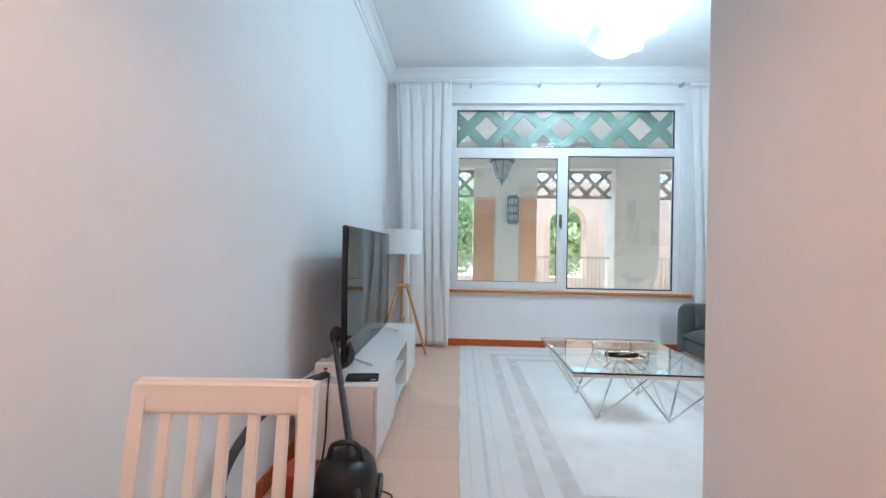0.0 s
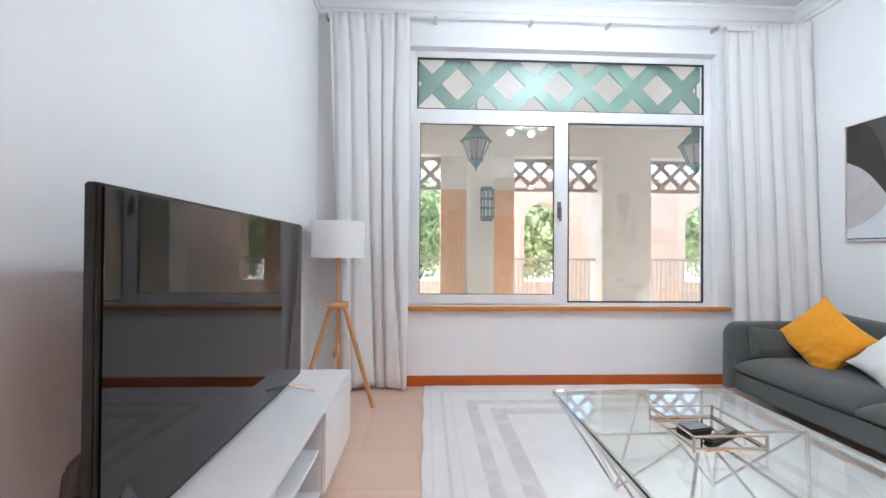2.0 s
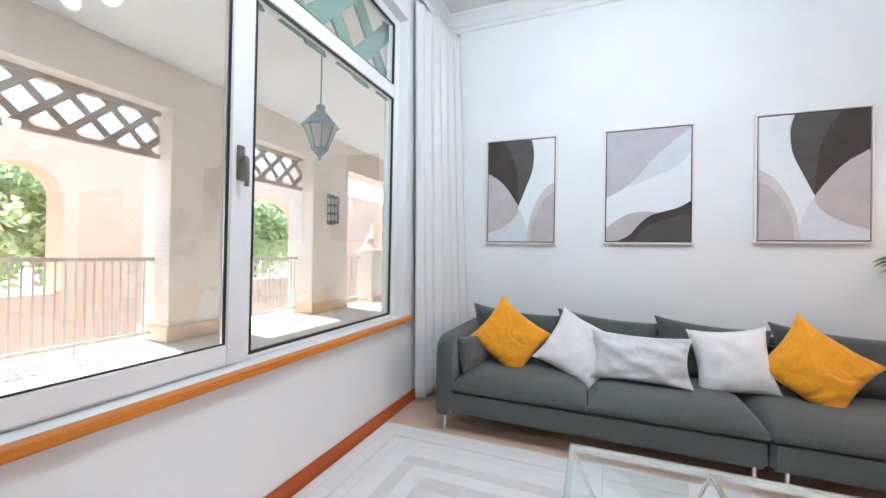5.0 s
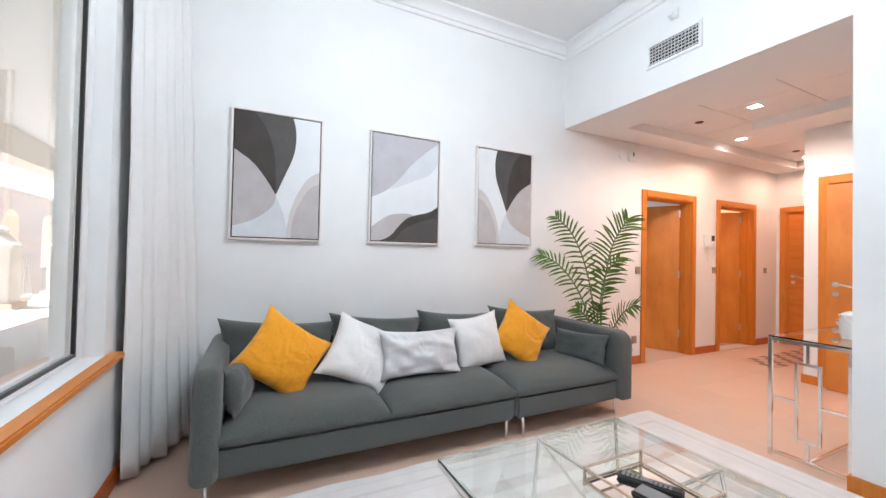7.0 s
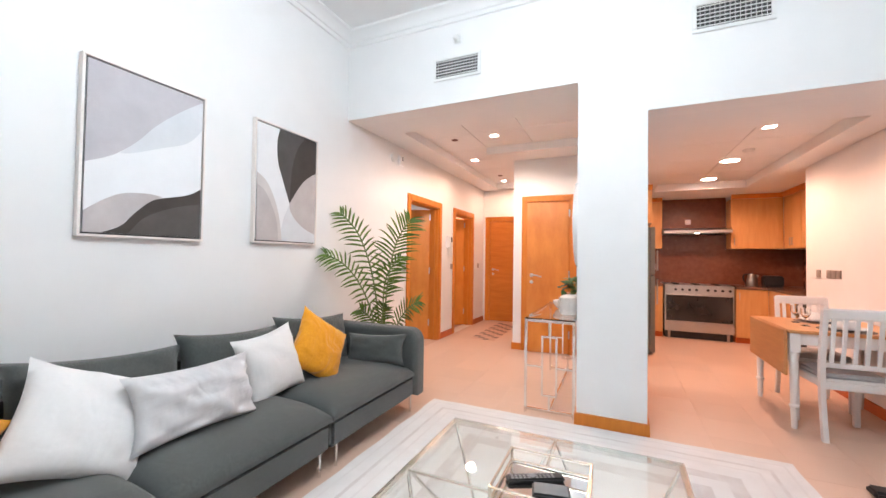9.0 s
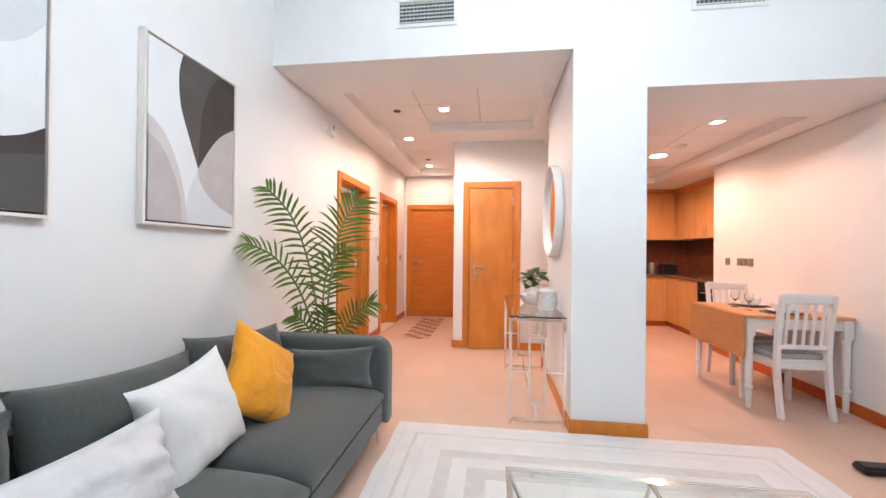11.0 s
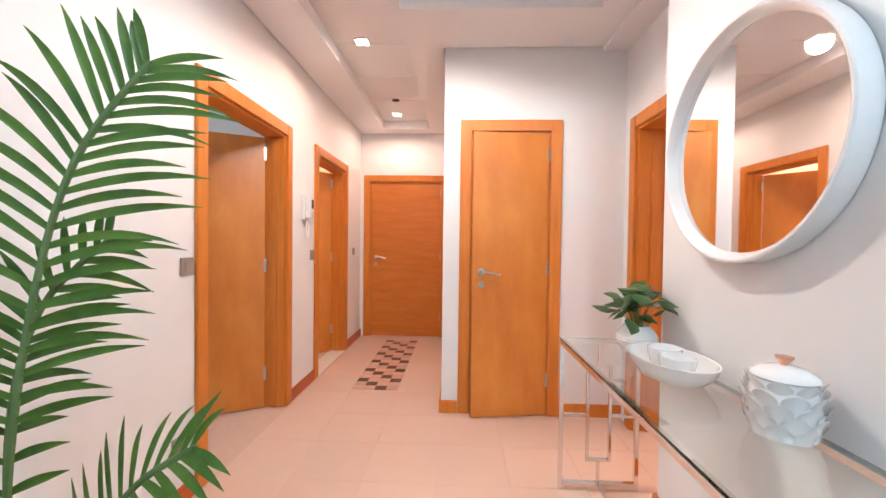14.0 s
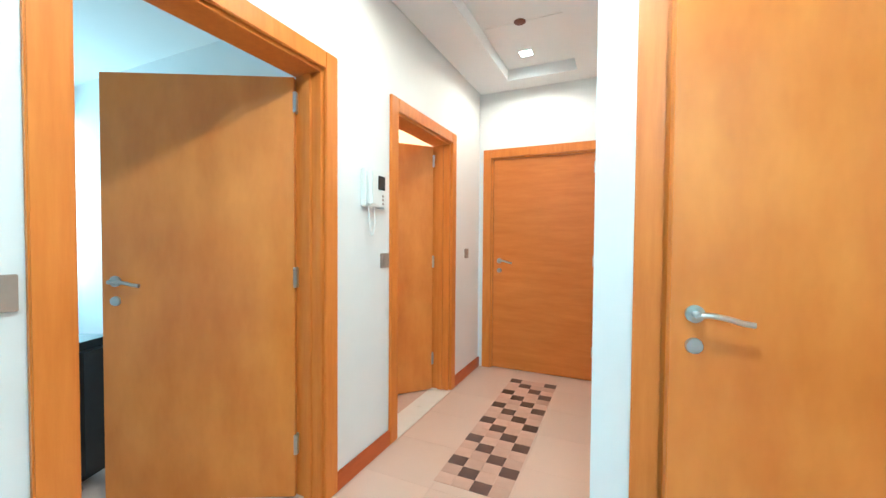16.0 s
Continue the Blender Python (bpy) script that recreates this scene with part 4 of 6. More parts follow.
solid("power_cable", tube([(-0.80, 2.40, 0.55), (-0.78, 2.30, 0.52), (-0.74, 2.16, 0.50), (-0.735, 2.13, 0.42), (-0.74, 2.12, 0.2), (-0.76, 2.10, 0.02)], 0.005, 6), BLACK, "thin black power cable hanging off the bench", "cable")

# rug
def rug_material():
    m = bpy.data.materials.new("banded_rug_pile")
    m.use_nodes = True
    t = m.node_tree
    b = t.nodes["Principled BSDF"]
    b.inputs["Roughness"].default_value = 0.85
    b.inputs["Sheen Weight"].default_value = 0.2
    tc, sx = t.nodes.new("ShaderNodeTexCoord"), t.nodes.new("ShaderNodeSeparateXYZ")
    t.links.new(tc.outputs["Object"], sx.inputs[0])
    def math_node(op, a, bb):
        n = t.nodes.new("ShaderNodeMath")
        n.operation = op
        for i, v in enumerate((a, bb)):
            if v is None:
                continue
            if isinstance(v, (int, float)):
                n.inputs[i].default_value = v
            else:
                t.links.new(v, n.inputs[i])
        return n.outputs[0]
    dx = math_node("SUBTRACT", RUGX, math_node("ABSOLUTE", sx.outputs[0], None))
    dy = math_node("SUBTRACT", RUGY, math_node("ABSOLUTE", sx.outputs[1], None))
    wob = t.nodes.new("ShaderNodeTexNoise")
    wob.inputs["Scale"].default_value = 30
    t.links.new(tc.outputs["Object"], wob.inputs["Vector"])
    d = math_node("ADD", math_node("MINIMUM", dx, dy), math_node("MULTIPLY", math_node("SUBTRACT", wob.outputs["Fac"], 0.5), 0.012))
    ramp = t.nodes.new("ShaderNodeValToRGB")
    ramp.color_ramp.interpolation = "LINEAR"
    t.links.new(d, ramp.inputs[0])
    cr_ = ramp.color_ramp
    W, G, H = (0.0, 0.0, 0.0, 1), (1, 1, 1, 1), (0.55, 0.55, 0.55, 1)
    stops = [(0.0, W)]
    for a, b2, c in RUG_BANDS:
        stops += [(a - 0.003, W), (a + 0.003, c), (b2 - 0.003, c), (b2 + 0.003, W)]
    cr_.elements[0].position, cr_.elements[0].color = stops[0]
    cr_.elements[1].position, cr_.elements[1].color = 1.0, W
    for p, c in stops[1:]:
        e = cr_.elements.new(p)
        e.color = c
    worn = t.nodes.new("ShaderNodeTexNoise")
    worn.inputs["Scale"].default_value, worn.inputs["Detail"].default_value = 7, 6
    t.links.new(tc.outputs["Object"], worn.inputs["Vector"])
    wr = t.nodes.new("ShaderNodeMapRange")
    wr.inputs["From Min"].default_value, wr.inputs["From Max"].default_value = 0.32, 0.55
    wr.inputs["To Min"].default_value = 0.15
    t.links.new(worn.outputs["Fac"], wr.inputs["Value"])
    mixf = math_node("MULTIPLY", ramp.outputs[0], wr.outputs[0])
    mix = t.nodes.new("ShaderNodeMix")
    mix.data_type = "RGBA"
    t.links.new(mixf, mix.inputs["Factor"])
    mix.inputs["A"].default_value, mix.inputs["B"].default_value = (0.76, 0.745, 0.735, 1), (0.60, 0.565, 0.55, 1)
    mott = t.nodes.new("ShaderNodeHueSaturation")
    mm = t.nodes.new("ShaderNodeMapRange")
    mm.inputs["To Min"].default_value, mm.inputs["To Max"].default_value = 0.88, 1.10
    t.links.new(worn.outputs["Fac"], mm.inputs["Value"])
    t.links.new(mm.outputs[0], mott.inputs["Value"])
    t.links.new(mix.outputs["Result"], mott.inputs["Color"])
    t.links.new(mott.outputs[0], b.inputs["Base Color"])
    pile = t.nodes.new("ShaderNodeTexNoise")
    pile.inputs["Scale"].default_value = 260
    t.links.new(tc.outputs["Object"], pile.inputs["Vector"])
    bp = t.nodes.new("ShaderNodeBump")
    bp.inputs["Strength"].default_value, bp.inputs["Distance"].default_value = 0.5, 0.006
    t.links.new(pile.outputs["Fac"], bp.inputs["Height"])
    t.links.new(bp.outputs[0], b.inputs["Normal"])
    return m
RUGX, RUGY = 1.277, 1.84
RUG_BANDS = ((0.055, 0.070, (0.35, 0.35, 0.35, 1)), (0.147, 0.170, (0.85, 0.85, 0.85, 1)), (0.225, 0.240, (0.4, 0.4, 0.4, 1)), (0.355, 0.440, (0.9, 0.9, 0.9, 1)), (0.535, 0.645, (1, 1, 1, 1)))
bm = bmesh.new()
nx, ny = 26, 36
gv = [[bm.verts.new((-RUGX + 2 * RUGX * i / nx + (0.006 * math.sin(j * 1.3) if i in (0, nx) else 0), -RUGY + 2 * RUGY * j / ny, 0.011 + 0.0015 * math.sin(i * 1.7 + j))) for j in range(ny + 1)] for i in range(nx + 1)]
for i in range(nx):
    for j in range(ny):
        bm.faces.new((gv[i][j], gv[i + 1][j], gv[i + 1][j + 1], gv[i][j + 1]))
ext = bmesh.ops.extrude_face_region(bm, geom=bm.faces[:])
for v in [g for g in ext["geom"] if isinstance(g, bmesh.types.BMVert)]:
    v.co.z = 0.0005
solid("rug", bm, rug_material(), "off-white rug with worn grey concentric bands", "rug", m=pose(1.293, 3.225, 0, 0, 0, 0))

# coffee table
def coffee_table():
    cx, cy, s, top = 1.312, 3.20, 0.525, 0.425
    root = thing("coffee_table", pose(cx, cy, 0.012), "square glass coffee table on a crossed chrome rod base", "coffee table")
    part("glass_top", boxes((-s, s, -s, s, top, top + 0.012), bevel=0.002, seg=1), TGLASS, root, "clear greenish glass top").visible_shadow = False
    w = 0.011
    for f in ((-s, s, -s, -s + 2 * w), (-s, s, s - 2 * w, s), (-s, -s + 2 * w, -s + 2 * w, s - 2 * w), (s - 2 * w, s, -s + 2 * w, s - 2 * w)):
        part("rim", boxes((f[0], f[1], f[2], f[3], top - 0.022, top - 0.001), bevel=0.002), CHROME, root)
    k = 0.265
    for sx in (-1, 1):
        for sy in (-1, 1):
            foot = (sx * k, sy * k, 0.006)
            for q in ((sx * (s - w), sy * (s - w), top - 0.012), (0, sy * (s - w), top - 0.012), (sx * (s - w), 0, top - 0.012), (0, 0, top - 0.012)):
                part("rod", rods((foot, q, 0.0075), seg=8), CHROME, root)
            part("foot_tip", lathe([(0.012, 0.0), (0.013, 0.012), (0.009, 0.02)], 10, (sx * k, sy * k, 0)), CHROME, root)
    for a, b in (((-s + w, 0, top - 0.012), (s - w, 0, top - 0.012)), ((0, -s + w, top - 0.012), (0, s - w, top - 0.012))):
        part("cross_rod", rods((a, b, 0.0075), seg=8), CHROME, root)
coffee_table()

GOLD = material("warm_metal", (0.62, 0.55, 0.45), 0.2, 1.0, colour2=(0.70, 0.62, 0.52), scale=10)
MIRROR = material("mirror_silver", (0.90, 0.90, 0.90), 0.02, 1.0)
TRAYZ = 0.012 + 0.438
tray = thing("mirrored_tray", pose(1.29, 3.15, TRAYZ), "square mirrored tray with a thin metal rail", "tray")
part("base", boxes((-0.155, 0.155, -0.155, 0.155, 0.0, 0.010), bevel=0.002), MIRROR, tray, "mirrored base")
for z in (0.016, 0.065):
    for a, b in (((-0.155, -0.155), (0.155, -0.155)), ((0.155, -0.155), (0.155, 0.155)), ((0.155, 0.155), (-0.155, 0.155)), ((-0.155, 0.155), (-0.155, -0.155))):
        part("rail", rods(((*a, z), (*b, z), 0.005), seg=8), GOLD, tray)
for a in (-1, 1):
    for b in (-1, 1):
        part("post", rods(((a * 0.155, b * 0.155, 0.0), (a * 0.155, b * 0.155, 0.070), 0.006), seg=8), GOLD, tray)
rem = thing("remote_control", pose(1.33, 3.10, TRAYZ + 0.010, 0, 0, 28), "long black television remote lying in the tray", "remote control")
part("case", boxes((-0.11, 0.11, -0.022, 0.022, 0, 0.018), bevel=0.006, seg=3), BLACK, rem)
GREYB = material("grey_buttons", (0.22, 0.22, 0.23), 0.5, colour2=(0.27, 0.27, 0.28), scale=20)
for i in range(11):
    for j in range(3):
        if i != 5:
            part("button", boxes((-0.072 + i * 0.0155, -0.062 + i * 0.0155, -0.016 + j * 0.0125, -0.009 + j * 0.0125, 0.018, 0.0200)), GREYB, rem)
part("pad", lathe([(0.012, 0.018), (0.012, 0.0205), (0, 0.0206)], 16, (0.0115, 0, 0)), GREYB, rem)
rem2 = thing("remote_control", pose(1.26, 3.17, TRAYZ + 0.010, 0, 0, 12), "short dark grey remote lying in the tray", "remote control")
part("case", boxes((-0.065, 0.065, -0.04, 0.04, 0, 0.022), bevel=0.006, seg=3), BLACK, rem2)
part("face", boxes((-0.058, 0.058, -0.034, 0.034, 0.022, 0.024), bevel=0.0015), material("matt_grey", (0.16, 0.17, 0.18), 0.45, colour2=(0.2, 0.21, 0.22), scale=12), rem2)

# sofa
def soft_box(x0, x1, y0, y1, z0, z1, r=0.04, puff=0.0, seed=0, cuts=5):
    """A padded block with round edges and slightly swollen, uneven faces."""
    bm = bmesh.new()
    box(bm, x0, x1, y0, y1, z0, z1)
    bmesh.ops.bevel(bm, geom=bm.edges[:], offset=r, segments=4, affect="EDGES", clamp_overlap=True)
    bmesh.ops.subdivide_edges(bm, edges=[e for e in bm.edges if e.calc_length() > 0.12], cuts=cuts, use_grid_fill=True)
    c = Vector(((x0 + x1) / 2, (y0 + y1) / 2, (z0 + z1) / 2))
    hx, hy, hz = (x1 - x0) / 2, (y1 - y0) / 2, (z1 - z0) / 2
    for v in bm.verts:
        d = v.co - c
        u, w, q = d.x / hx, d.y / hy, d.z / hz
        k = noise.noise(v.co * 4 + Vector((seed, seed, 0))) * 0.006
        if puff:
            if abs(q) > 0.9:
                v.co.z += math.copysign(puff * (1 - u * u) * (1 - w * w) + k, q)
            if abs(u) > 0.95:
                v.co.x += math.copysign(puff * 0.5 * (1 - w * w) * (1 - q * q) + k, u)
    return bm
def seat_pad(x0, x1, y0, y1, z, seed, n=26):
    """A loose seat cushion: flat below, a thin sewn lip round the edge and a swollen top."""
    bm = bmesh.new()
    top, low = [], []
    for i in range(n + 1):
        top.append([])
        low.append([])
        for j in range(n + 1):
            u, w = math.sin(math.pi * (i / n - 0.5)), math.sin(math.pi * (j / n - 0.5))
            px, py = (x0 + x1) / 2 + (x1 - x0) / 2 * u, (y0 + y1) / 2 + (y1 - y0) / 2 * w
            swell = ((1 - abs(u) ** 5) * (1 - abs(w) ** 9)) ** 0.62
            k = noise.noise(Vector((px * 3, py * 3, seed))) * 0.010 + noise.noise(Vector((px * 9, py * 7, seed))) * 0.003
            wob = 0.006 * noise.noise(Vector((px * 4, py * 4, seed + 5)))
            edge = i in (0, n) or j in (0, n)
            top[i].append(bm.verts.new((px + (wob if i == 0 else 0), py, z + 0.030 + (0.098 + k) * swell)))
            low[i].append(bm.verts.new((px + (wob if i == 0 else 0), py, z + (0.010 if edge else 0.0))))
    for i in range(n):
        for j in range(n):
            bm.faces.new((top[i][j], top[i + 1][j], top[i + 1][j + 1], top[i][j + 1]))
            bm.faces.new((low[i][j], low[i][j + 1], low[i + 1][j + 1], low[i + 1][j]))
    for k in range(n):
        bm.faces.new((top[k][0], low[k][0], low[k + 1][0], top[k + 1][0]))
        bm.faces.new((top[k + 1][n], low[k + 1][n], low[k][n], top[k][n]))
        bm.faces.new((top[0][k + 1], low[0][k + 1], low[0][k], top[0][k]))
        bm.faces.new((top[n][k], low[n][k], low[n][k + 1], top[n][k + 1]))
    return bm
sofa = thing("sofa", pose(3.12, 3.17, 0), "long charcoal grey four-seat fabric sofa on steel legs", "sofa")
F0, BK = -0.51, 0.49
for ya, yb in ((-0.425, 1.43), (-1.47, -0.435)):
    part("base", soft_box(F0, BK, ya, yb, 0.135, 0.305, 0.022, 0.0, 1), SOFA, sofa)
for i, (ya, yb) in enumerate(((0.50, 1.40), (-0.425, 0.495), (-1.44, -0.435))):
    part("seat_cushion", seat_pad(F0 - 0.012, 0.40, ya, yb, 0.306, i * 3 + 1), SOFA, sofa, "thick grey seat cushion")
def armrest(y0, y1, seed):
    """A padded slab with a rounded upper front corner and soft edges all round."""
    r, soft, front = 0.11, 0.045, F0 - 0.03
    prof = [(BK, 0.136), (front, 0.136)]
    prof += [(front, 0.136 + (0.69 - r - 0.136) * k / 4) for k in range(1, 4)]
    prof += [(front + r - r * math.cos(a * math.pi / 16), 0.69 - r + r * math.sin(a * math.pi / 16)) for a in range(9)]
    prof += [(front + r + (BK - front - r) * k / 6, 0.69) for k in range(1, 7)] + [(BK, 0.42)]
    cx, cz = (front + BK) / 2, (0.136 + 0.69) / 2
    hx, hz = (BK - front) / 2, (0.69 - 0.136) / 2
    stations = [(y0 + soft * (1 - math.cos(k * math.pi / 10)), soft * (1 - math.sin(k * math.pi / 10))) for k in range(6)]
    stations += [(y1 - soft * (1 - math.cos(k * math.pi / 10)), soft * (1 - math.sin(k * math.pi / 10))) for k in range(5, -1, -1)]
    bm = bmesh.new()
    rings = []
    for y, inset in stations:
        ring = []
        for x, z in prof:
            k = noise.noise(Vector((x * 4, z * 5, seed))) * 0.004
            ring.append(bm.verts.new((cx + (x - cx) * (1 - inset / hx), y + k, cz + (z - cz) * (1 - inset / hz))))
        rings.append(ring)
    n = len(prof)
    for lo, hi in zip(rings, rings[1:]):
        for k in range(n):
            bm.faces.new((lo[k], lo[(k + 1) % n], hi[(k + 1) % n], hi[k]))
    bm.faces.new(rings[0][::-1])
    bm.faces.new(rings[-1])
    return bm
part("armrest", armrest(1.395, 1.525, 4), SOFA, sofa, sharp=75)
part("armrest", armrest(-1.61, -1.435, 7), SOFA, sofa, sharp=75)
part("backrest", soft_box(0.36, BK, -0.43, 1.40, 0.306, 0.70, 0.05, 0.01, 5), SOFA, sofa)
part("backrest", soft_box(0.36, BK, -1.44, -0.435, 0.306, 0.70, 0.05, 0.01, 6), SOFA, sofa)
for lx in (F0 + 0.02, BK - 0.06):
    for ly in (1.455, -0.365, -0.51, -1.45):
        part("leg", rods(((lx + 0.01, ly, 0.0), (lx + 0.01, ly, 0.14), 0.011)), CHROME, sofa, "slim steel leg")

def cushion(name, y, z, x, w, hgt, thick, tilt, lean, mat, label, seed, yaw=0.0, wrinkle=0.014, n=18):
    """A cushion facing the room, turned by tilt in its plane and leaning back by lean."""
    bm = pillow(w, hgt, thick, n, 0.0, seed, wrinkle)
    m = Matrix.Translation((x, y, z)) @ pose(0, 0, 0, 0, 0, -90 + yaw) @ pose(0, 0, 0, -lean) @ pose(0, 0, 0, 0, tilt, 0)
    return solid(name, bm, mat, label, "cushion", "sofa cushions", m=m, sharp=70)
for i, (yc, w) in enumerate(((4.27, 0.80), (3.56, 0.76), (2.85, 0.74), (2.12, 0.80))):
    cushion("back_cushion", yc, 0.590, 3.33, w, 0.45, 0.22, 4 + (i % 2), 14, SOFA, "loose charcoal grey back cushion on the sofa", 11 + i, wrinkle=0.02)
cushion("arm_cushion", 4.50, 0.525, 2.92, 0.48, 0.27, 0.13, 3, 12, SOFA, "small charcoal cushion against the armrest", 21, 82)
cushion("arm_cushion", 1.83, 0.515, 2.92, 0.56, 0.27, 0.16, -3, 14, SOFA, "small charcoal cushion against the armrest", 22, -84)
cushion("mustard_cushion", 4.25, 0.635, 3.04, 0.50, 0.46, 0.17, 38, 20, MUSTARD, "mustard yellow cushion standing on its corner", 31, 14)
cushion("white_cushion", 3.74, 0.595, 3.06, 0.50, 0.48, 0.16, 27, 32, LINEN, "large off-white linen cushion on the sofa", 32)
cushion("satin_cushion", 3.34, 0.590, 2.95, 0.63, 0.34, 0.15, 1, 18, SATIN, "oblong silvery satin cushion with creases", 33, wrinkle=0.03, n=24)
cushion("white_cushion", 2.79, 0.605, 3.07, 0.46, 0.44, 0.17, -7, 16, LINEN, "off-white linen cushion on the sofa", 34)
cushion("mustard_cushion", 2.37, 0.625, 3.05, 0.48, 0.46, 0.16, 37, 18, MUSTARD, "mustard yellow cushion standing on its corner", 35)

# ---- pictures ----
def smooth(pts, k=5):
    """Points of a smooth line through pts."""
    out = []
    for i in range(len(pts) - 1):
        a, b, c, d = pts[max(i - 1, 0)], pts[i], pts[i + 1], pts[min(i + 2, len(pts) - 1)]
        for s in range(k):
            u = s / k
            out.append(tuple(0.5 * (2 * b[j] + (c[j] - a[j]) * u + (2 * a[j] - 5 * b[j] + 4 * c[j] - d[j]) * u * u + (3 * b[j] - a[j] - 3 * c[j] + d[j]) * u ** 3) for j in (0, 1)))
    return out + [pts[-1]]
def art(name, col, col2):
    return material(name, col, 0.75, colour2=col2, scale=7, bump=0.12, bump_scale=120)
ART = {"dark": art("art_umber", (0.045, 0.036, 0.033), (0.065, 0.053, 0.048)), "mid": art("art_grey_umber", (0.075, 0.068, 0.064), (0.10, 0.092, 0.088)),
       "rose": art("art_rose_grey", (0.46, 0.42, 0.42), (0.53, 0.49, 0.49)), "pale": art("art_pale_rose", (0.58, 0.54, 0.53), (0.64, 0.60, 0.59)),
       "ice": art("art_ice", (0.62, 0.64, 0.67), (0.68, 0.70, 0.73)), "lilac": art("art_lilac", (0.47, 0.45, 0.48), (0.54, 0.52, 0.55)),
       "white": art("art_white", (0.76, 0.77, 0.79), (0.80, 0.81, 0.83))}
CHAMP = material("champagne_frame", (0.82, 0.76, 0.72), 0.4, 0.0, colour2=(0.85, 0.80, 0.76), scale=20)
S1 = smooth([(0, 0.31), (0.2, 0.40), (0.35, 0.52), (0.475, 0.65)])
S2 = smooth([(0.66, 0), (0.70, 0.12), (0.68, 0.30), (0.58, 0.48), (0.475, 0.65)])
S3 = smooth([(0.475, 0.65), (0.46, 0.72), (0.36, 0.80), (0.2, 0.87), (0, 0.92)])
FORK = [("ice", S3 + [(0, 1), (0.62, 1), (0.61, 0.90), (0.57, 0.80), (0.50, 0.69)]), ("rose", S1 + S3[1:]), ("dark", [(0, 0)] + S2 + S1[::-1][1:]),
        ("mid", (smooth([(0.22, 0), (0.35, 0.12), (0.44, 0.3), (0.47, 0.5), (0.475, 0.65)]), S2)),
        ("pale", smooth([(1, 0.43), (0.85, 0.5), (0.72, 0.65), (0.64, 0.82), (0.60, 1)]) + [(1, 1)]),
        ("rose", smooth([(1, 0.53), (0.88, 0.58), (0.75, 0.72), (0.68, 0.86), (0.66, 1)]) + [(1, 1)])]
T1 = smooth([(0, 0.60), (0.2, 0.53), (0.38, 0.42), (0.55, 0.28), (0.75, 0.15), (0.95, 0.04), (1, 0.02)])
T2 = smooth([(1, 0.65), (0.85, 0.71), (0.6, 0.755), (0.5, 0.79), (0.38, 0.87), (0.28, 0.95), (0.13, 1)])
WAVE = [("lilac", [(0, 0)] + T1 + [(1, 0)]), ("ice", T1[10:] + smooth([(1, 0.22), (0.85, 0.34), (0.6, 0.42), (0.35, 0.495), (0.25, 0.51)])),
        ("rose", smooth([(0, 0.88), (0.15, 0.80), (0.3, 0.75), (0.5, 0.735), (0.62, 0.745)]) + [(0.5, 0.79), (0.38, 0.87), (0.28, 0.95), (0.13, 1), (0, 1)]),
        ("dark", T2 + [(1, 1)]), ("mid", smooth([(1, 0.76), (0.8, 0.79), (0.6, 0.84), (0.45, 0.9), (0.33, 1)]) + [(1, 1)])]
def picture(y0, y1, z0, z1, shapes, flip, label):
    """A canvas on the sofa wall; u runs to the right as seen from the room."""
    w, hh = y1 - y0, z1 - z0
    root = thing("framed_picture", pose(XR, (y0 + y1) / 2, z0), label, "picture", "pictures above the sofa")
    fw = 0.014
    for f in ((-w / 2, w / 2, 0, fw), (-w / 2, w / 2, hh - fw, hh), (-w / 2, -w / 2 + fw, fw, hh - fw), (w / 2 - fw, w / 2, fw, hh - fw)):
        part("frame", boxes((-0.042, -0.002, f[0], f[1], f[2], f[3]), bevel=0.002), CHAMP, root, "thin champagne coloured frame")
    part("shadow_gap", boxes((-0.022, -0.004, -w / 2 + fw, w / 2 - fw, fw, hh - fw)), BLACK, root)
    g = fw + 0.010
    part("canvas", boxes((-0.036, -0.022, -w / 2 + g, w / 2 - g, g, hh - g)), ART["white"], root, "painted canvas")
    cw, ch = w - 2 * g, hh - 2 * g
    for i, (key, pts) in enumerate(shapes):
        bm = bmesh.new()
        x0, x1 = -0.036 - 0.0009 * (i + 1), -0.036 + 0.0003
        lo, hi = [], []
        if isinstance(pts, tuple):
            rows = []
            for side in pts:
                rows.append([bm.verts.new((x0, w / 2 - g - (1 - u if flip else u) * cw, hh - g - min(max(v, 0), 1) * ch)) for u, v in side])
            for k in range(len(rows[0]) - 2):
                bm.faces.new((rows[0][k], rows[0][k + 1], rows[1][k + 1], rows[1][k]))
            part("painted_shape", bm, ART[key], root, sharp=5)
            continue
        for u, v in pts:
            uu = min(max(1 - u if flip else u, 0), 1)
            yy, zz = w / 2 - g - uu * cw, hh - g - min(max(v, 0), 1) * ch
            lo.append(bm.verts.new((x0, yy, zz)))
            hi.append(bm.verts.new((x1, yy, zz)))
        bm.faces.new(lo)
        n = len(lo)
        for k in range(n):
            bm.faces.new((lo[k], lo[(k + 1) % n], hi[(k + 1) % n], hi[k]))
        bmesh.ops.triangulate(bm, faces=[f for f in bm.faces if len(f.verts) > 4])
        part("painted_shape", bm, ART[key], root, sharp=5)
picture(3.96, 4.617, 1.38, 2.37, FORK, False, "framed abstract painting with a dark drop shape")
picture(2.90, 3.57, 1.388, 2.367, WAVE, False, "framed abstract painting with dark and lilac waves")
picture(1.825, 2.508, 1.40, 2.38, FORK, True, "framed abstract painting with a mirrored dark drop")

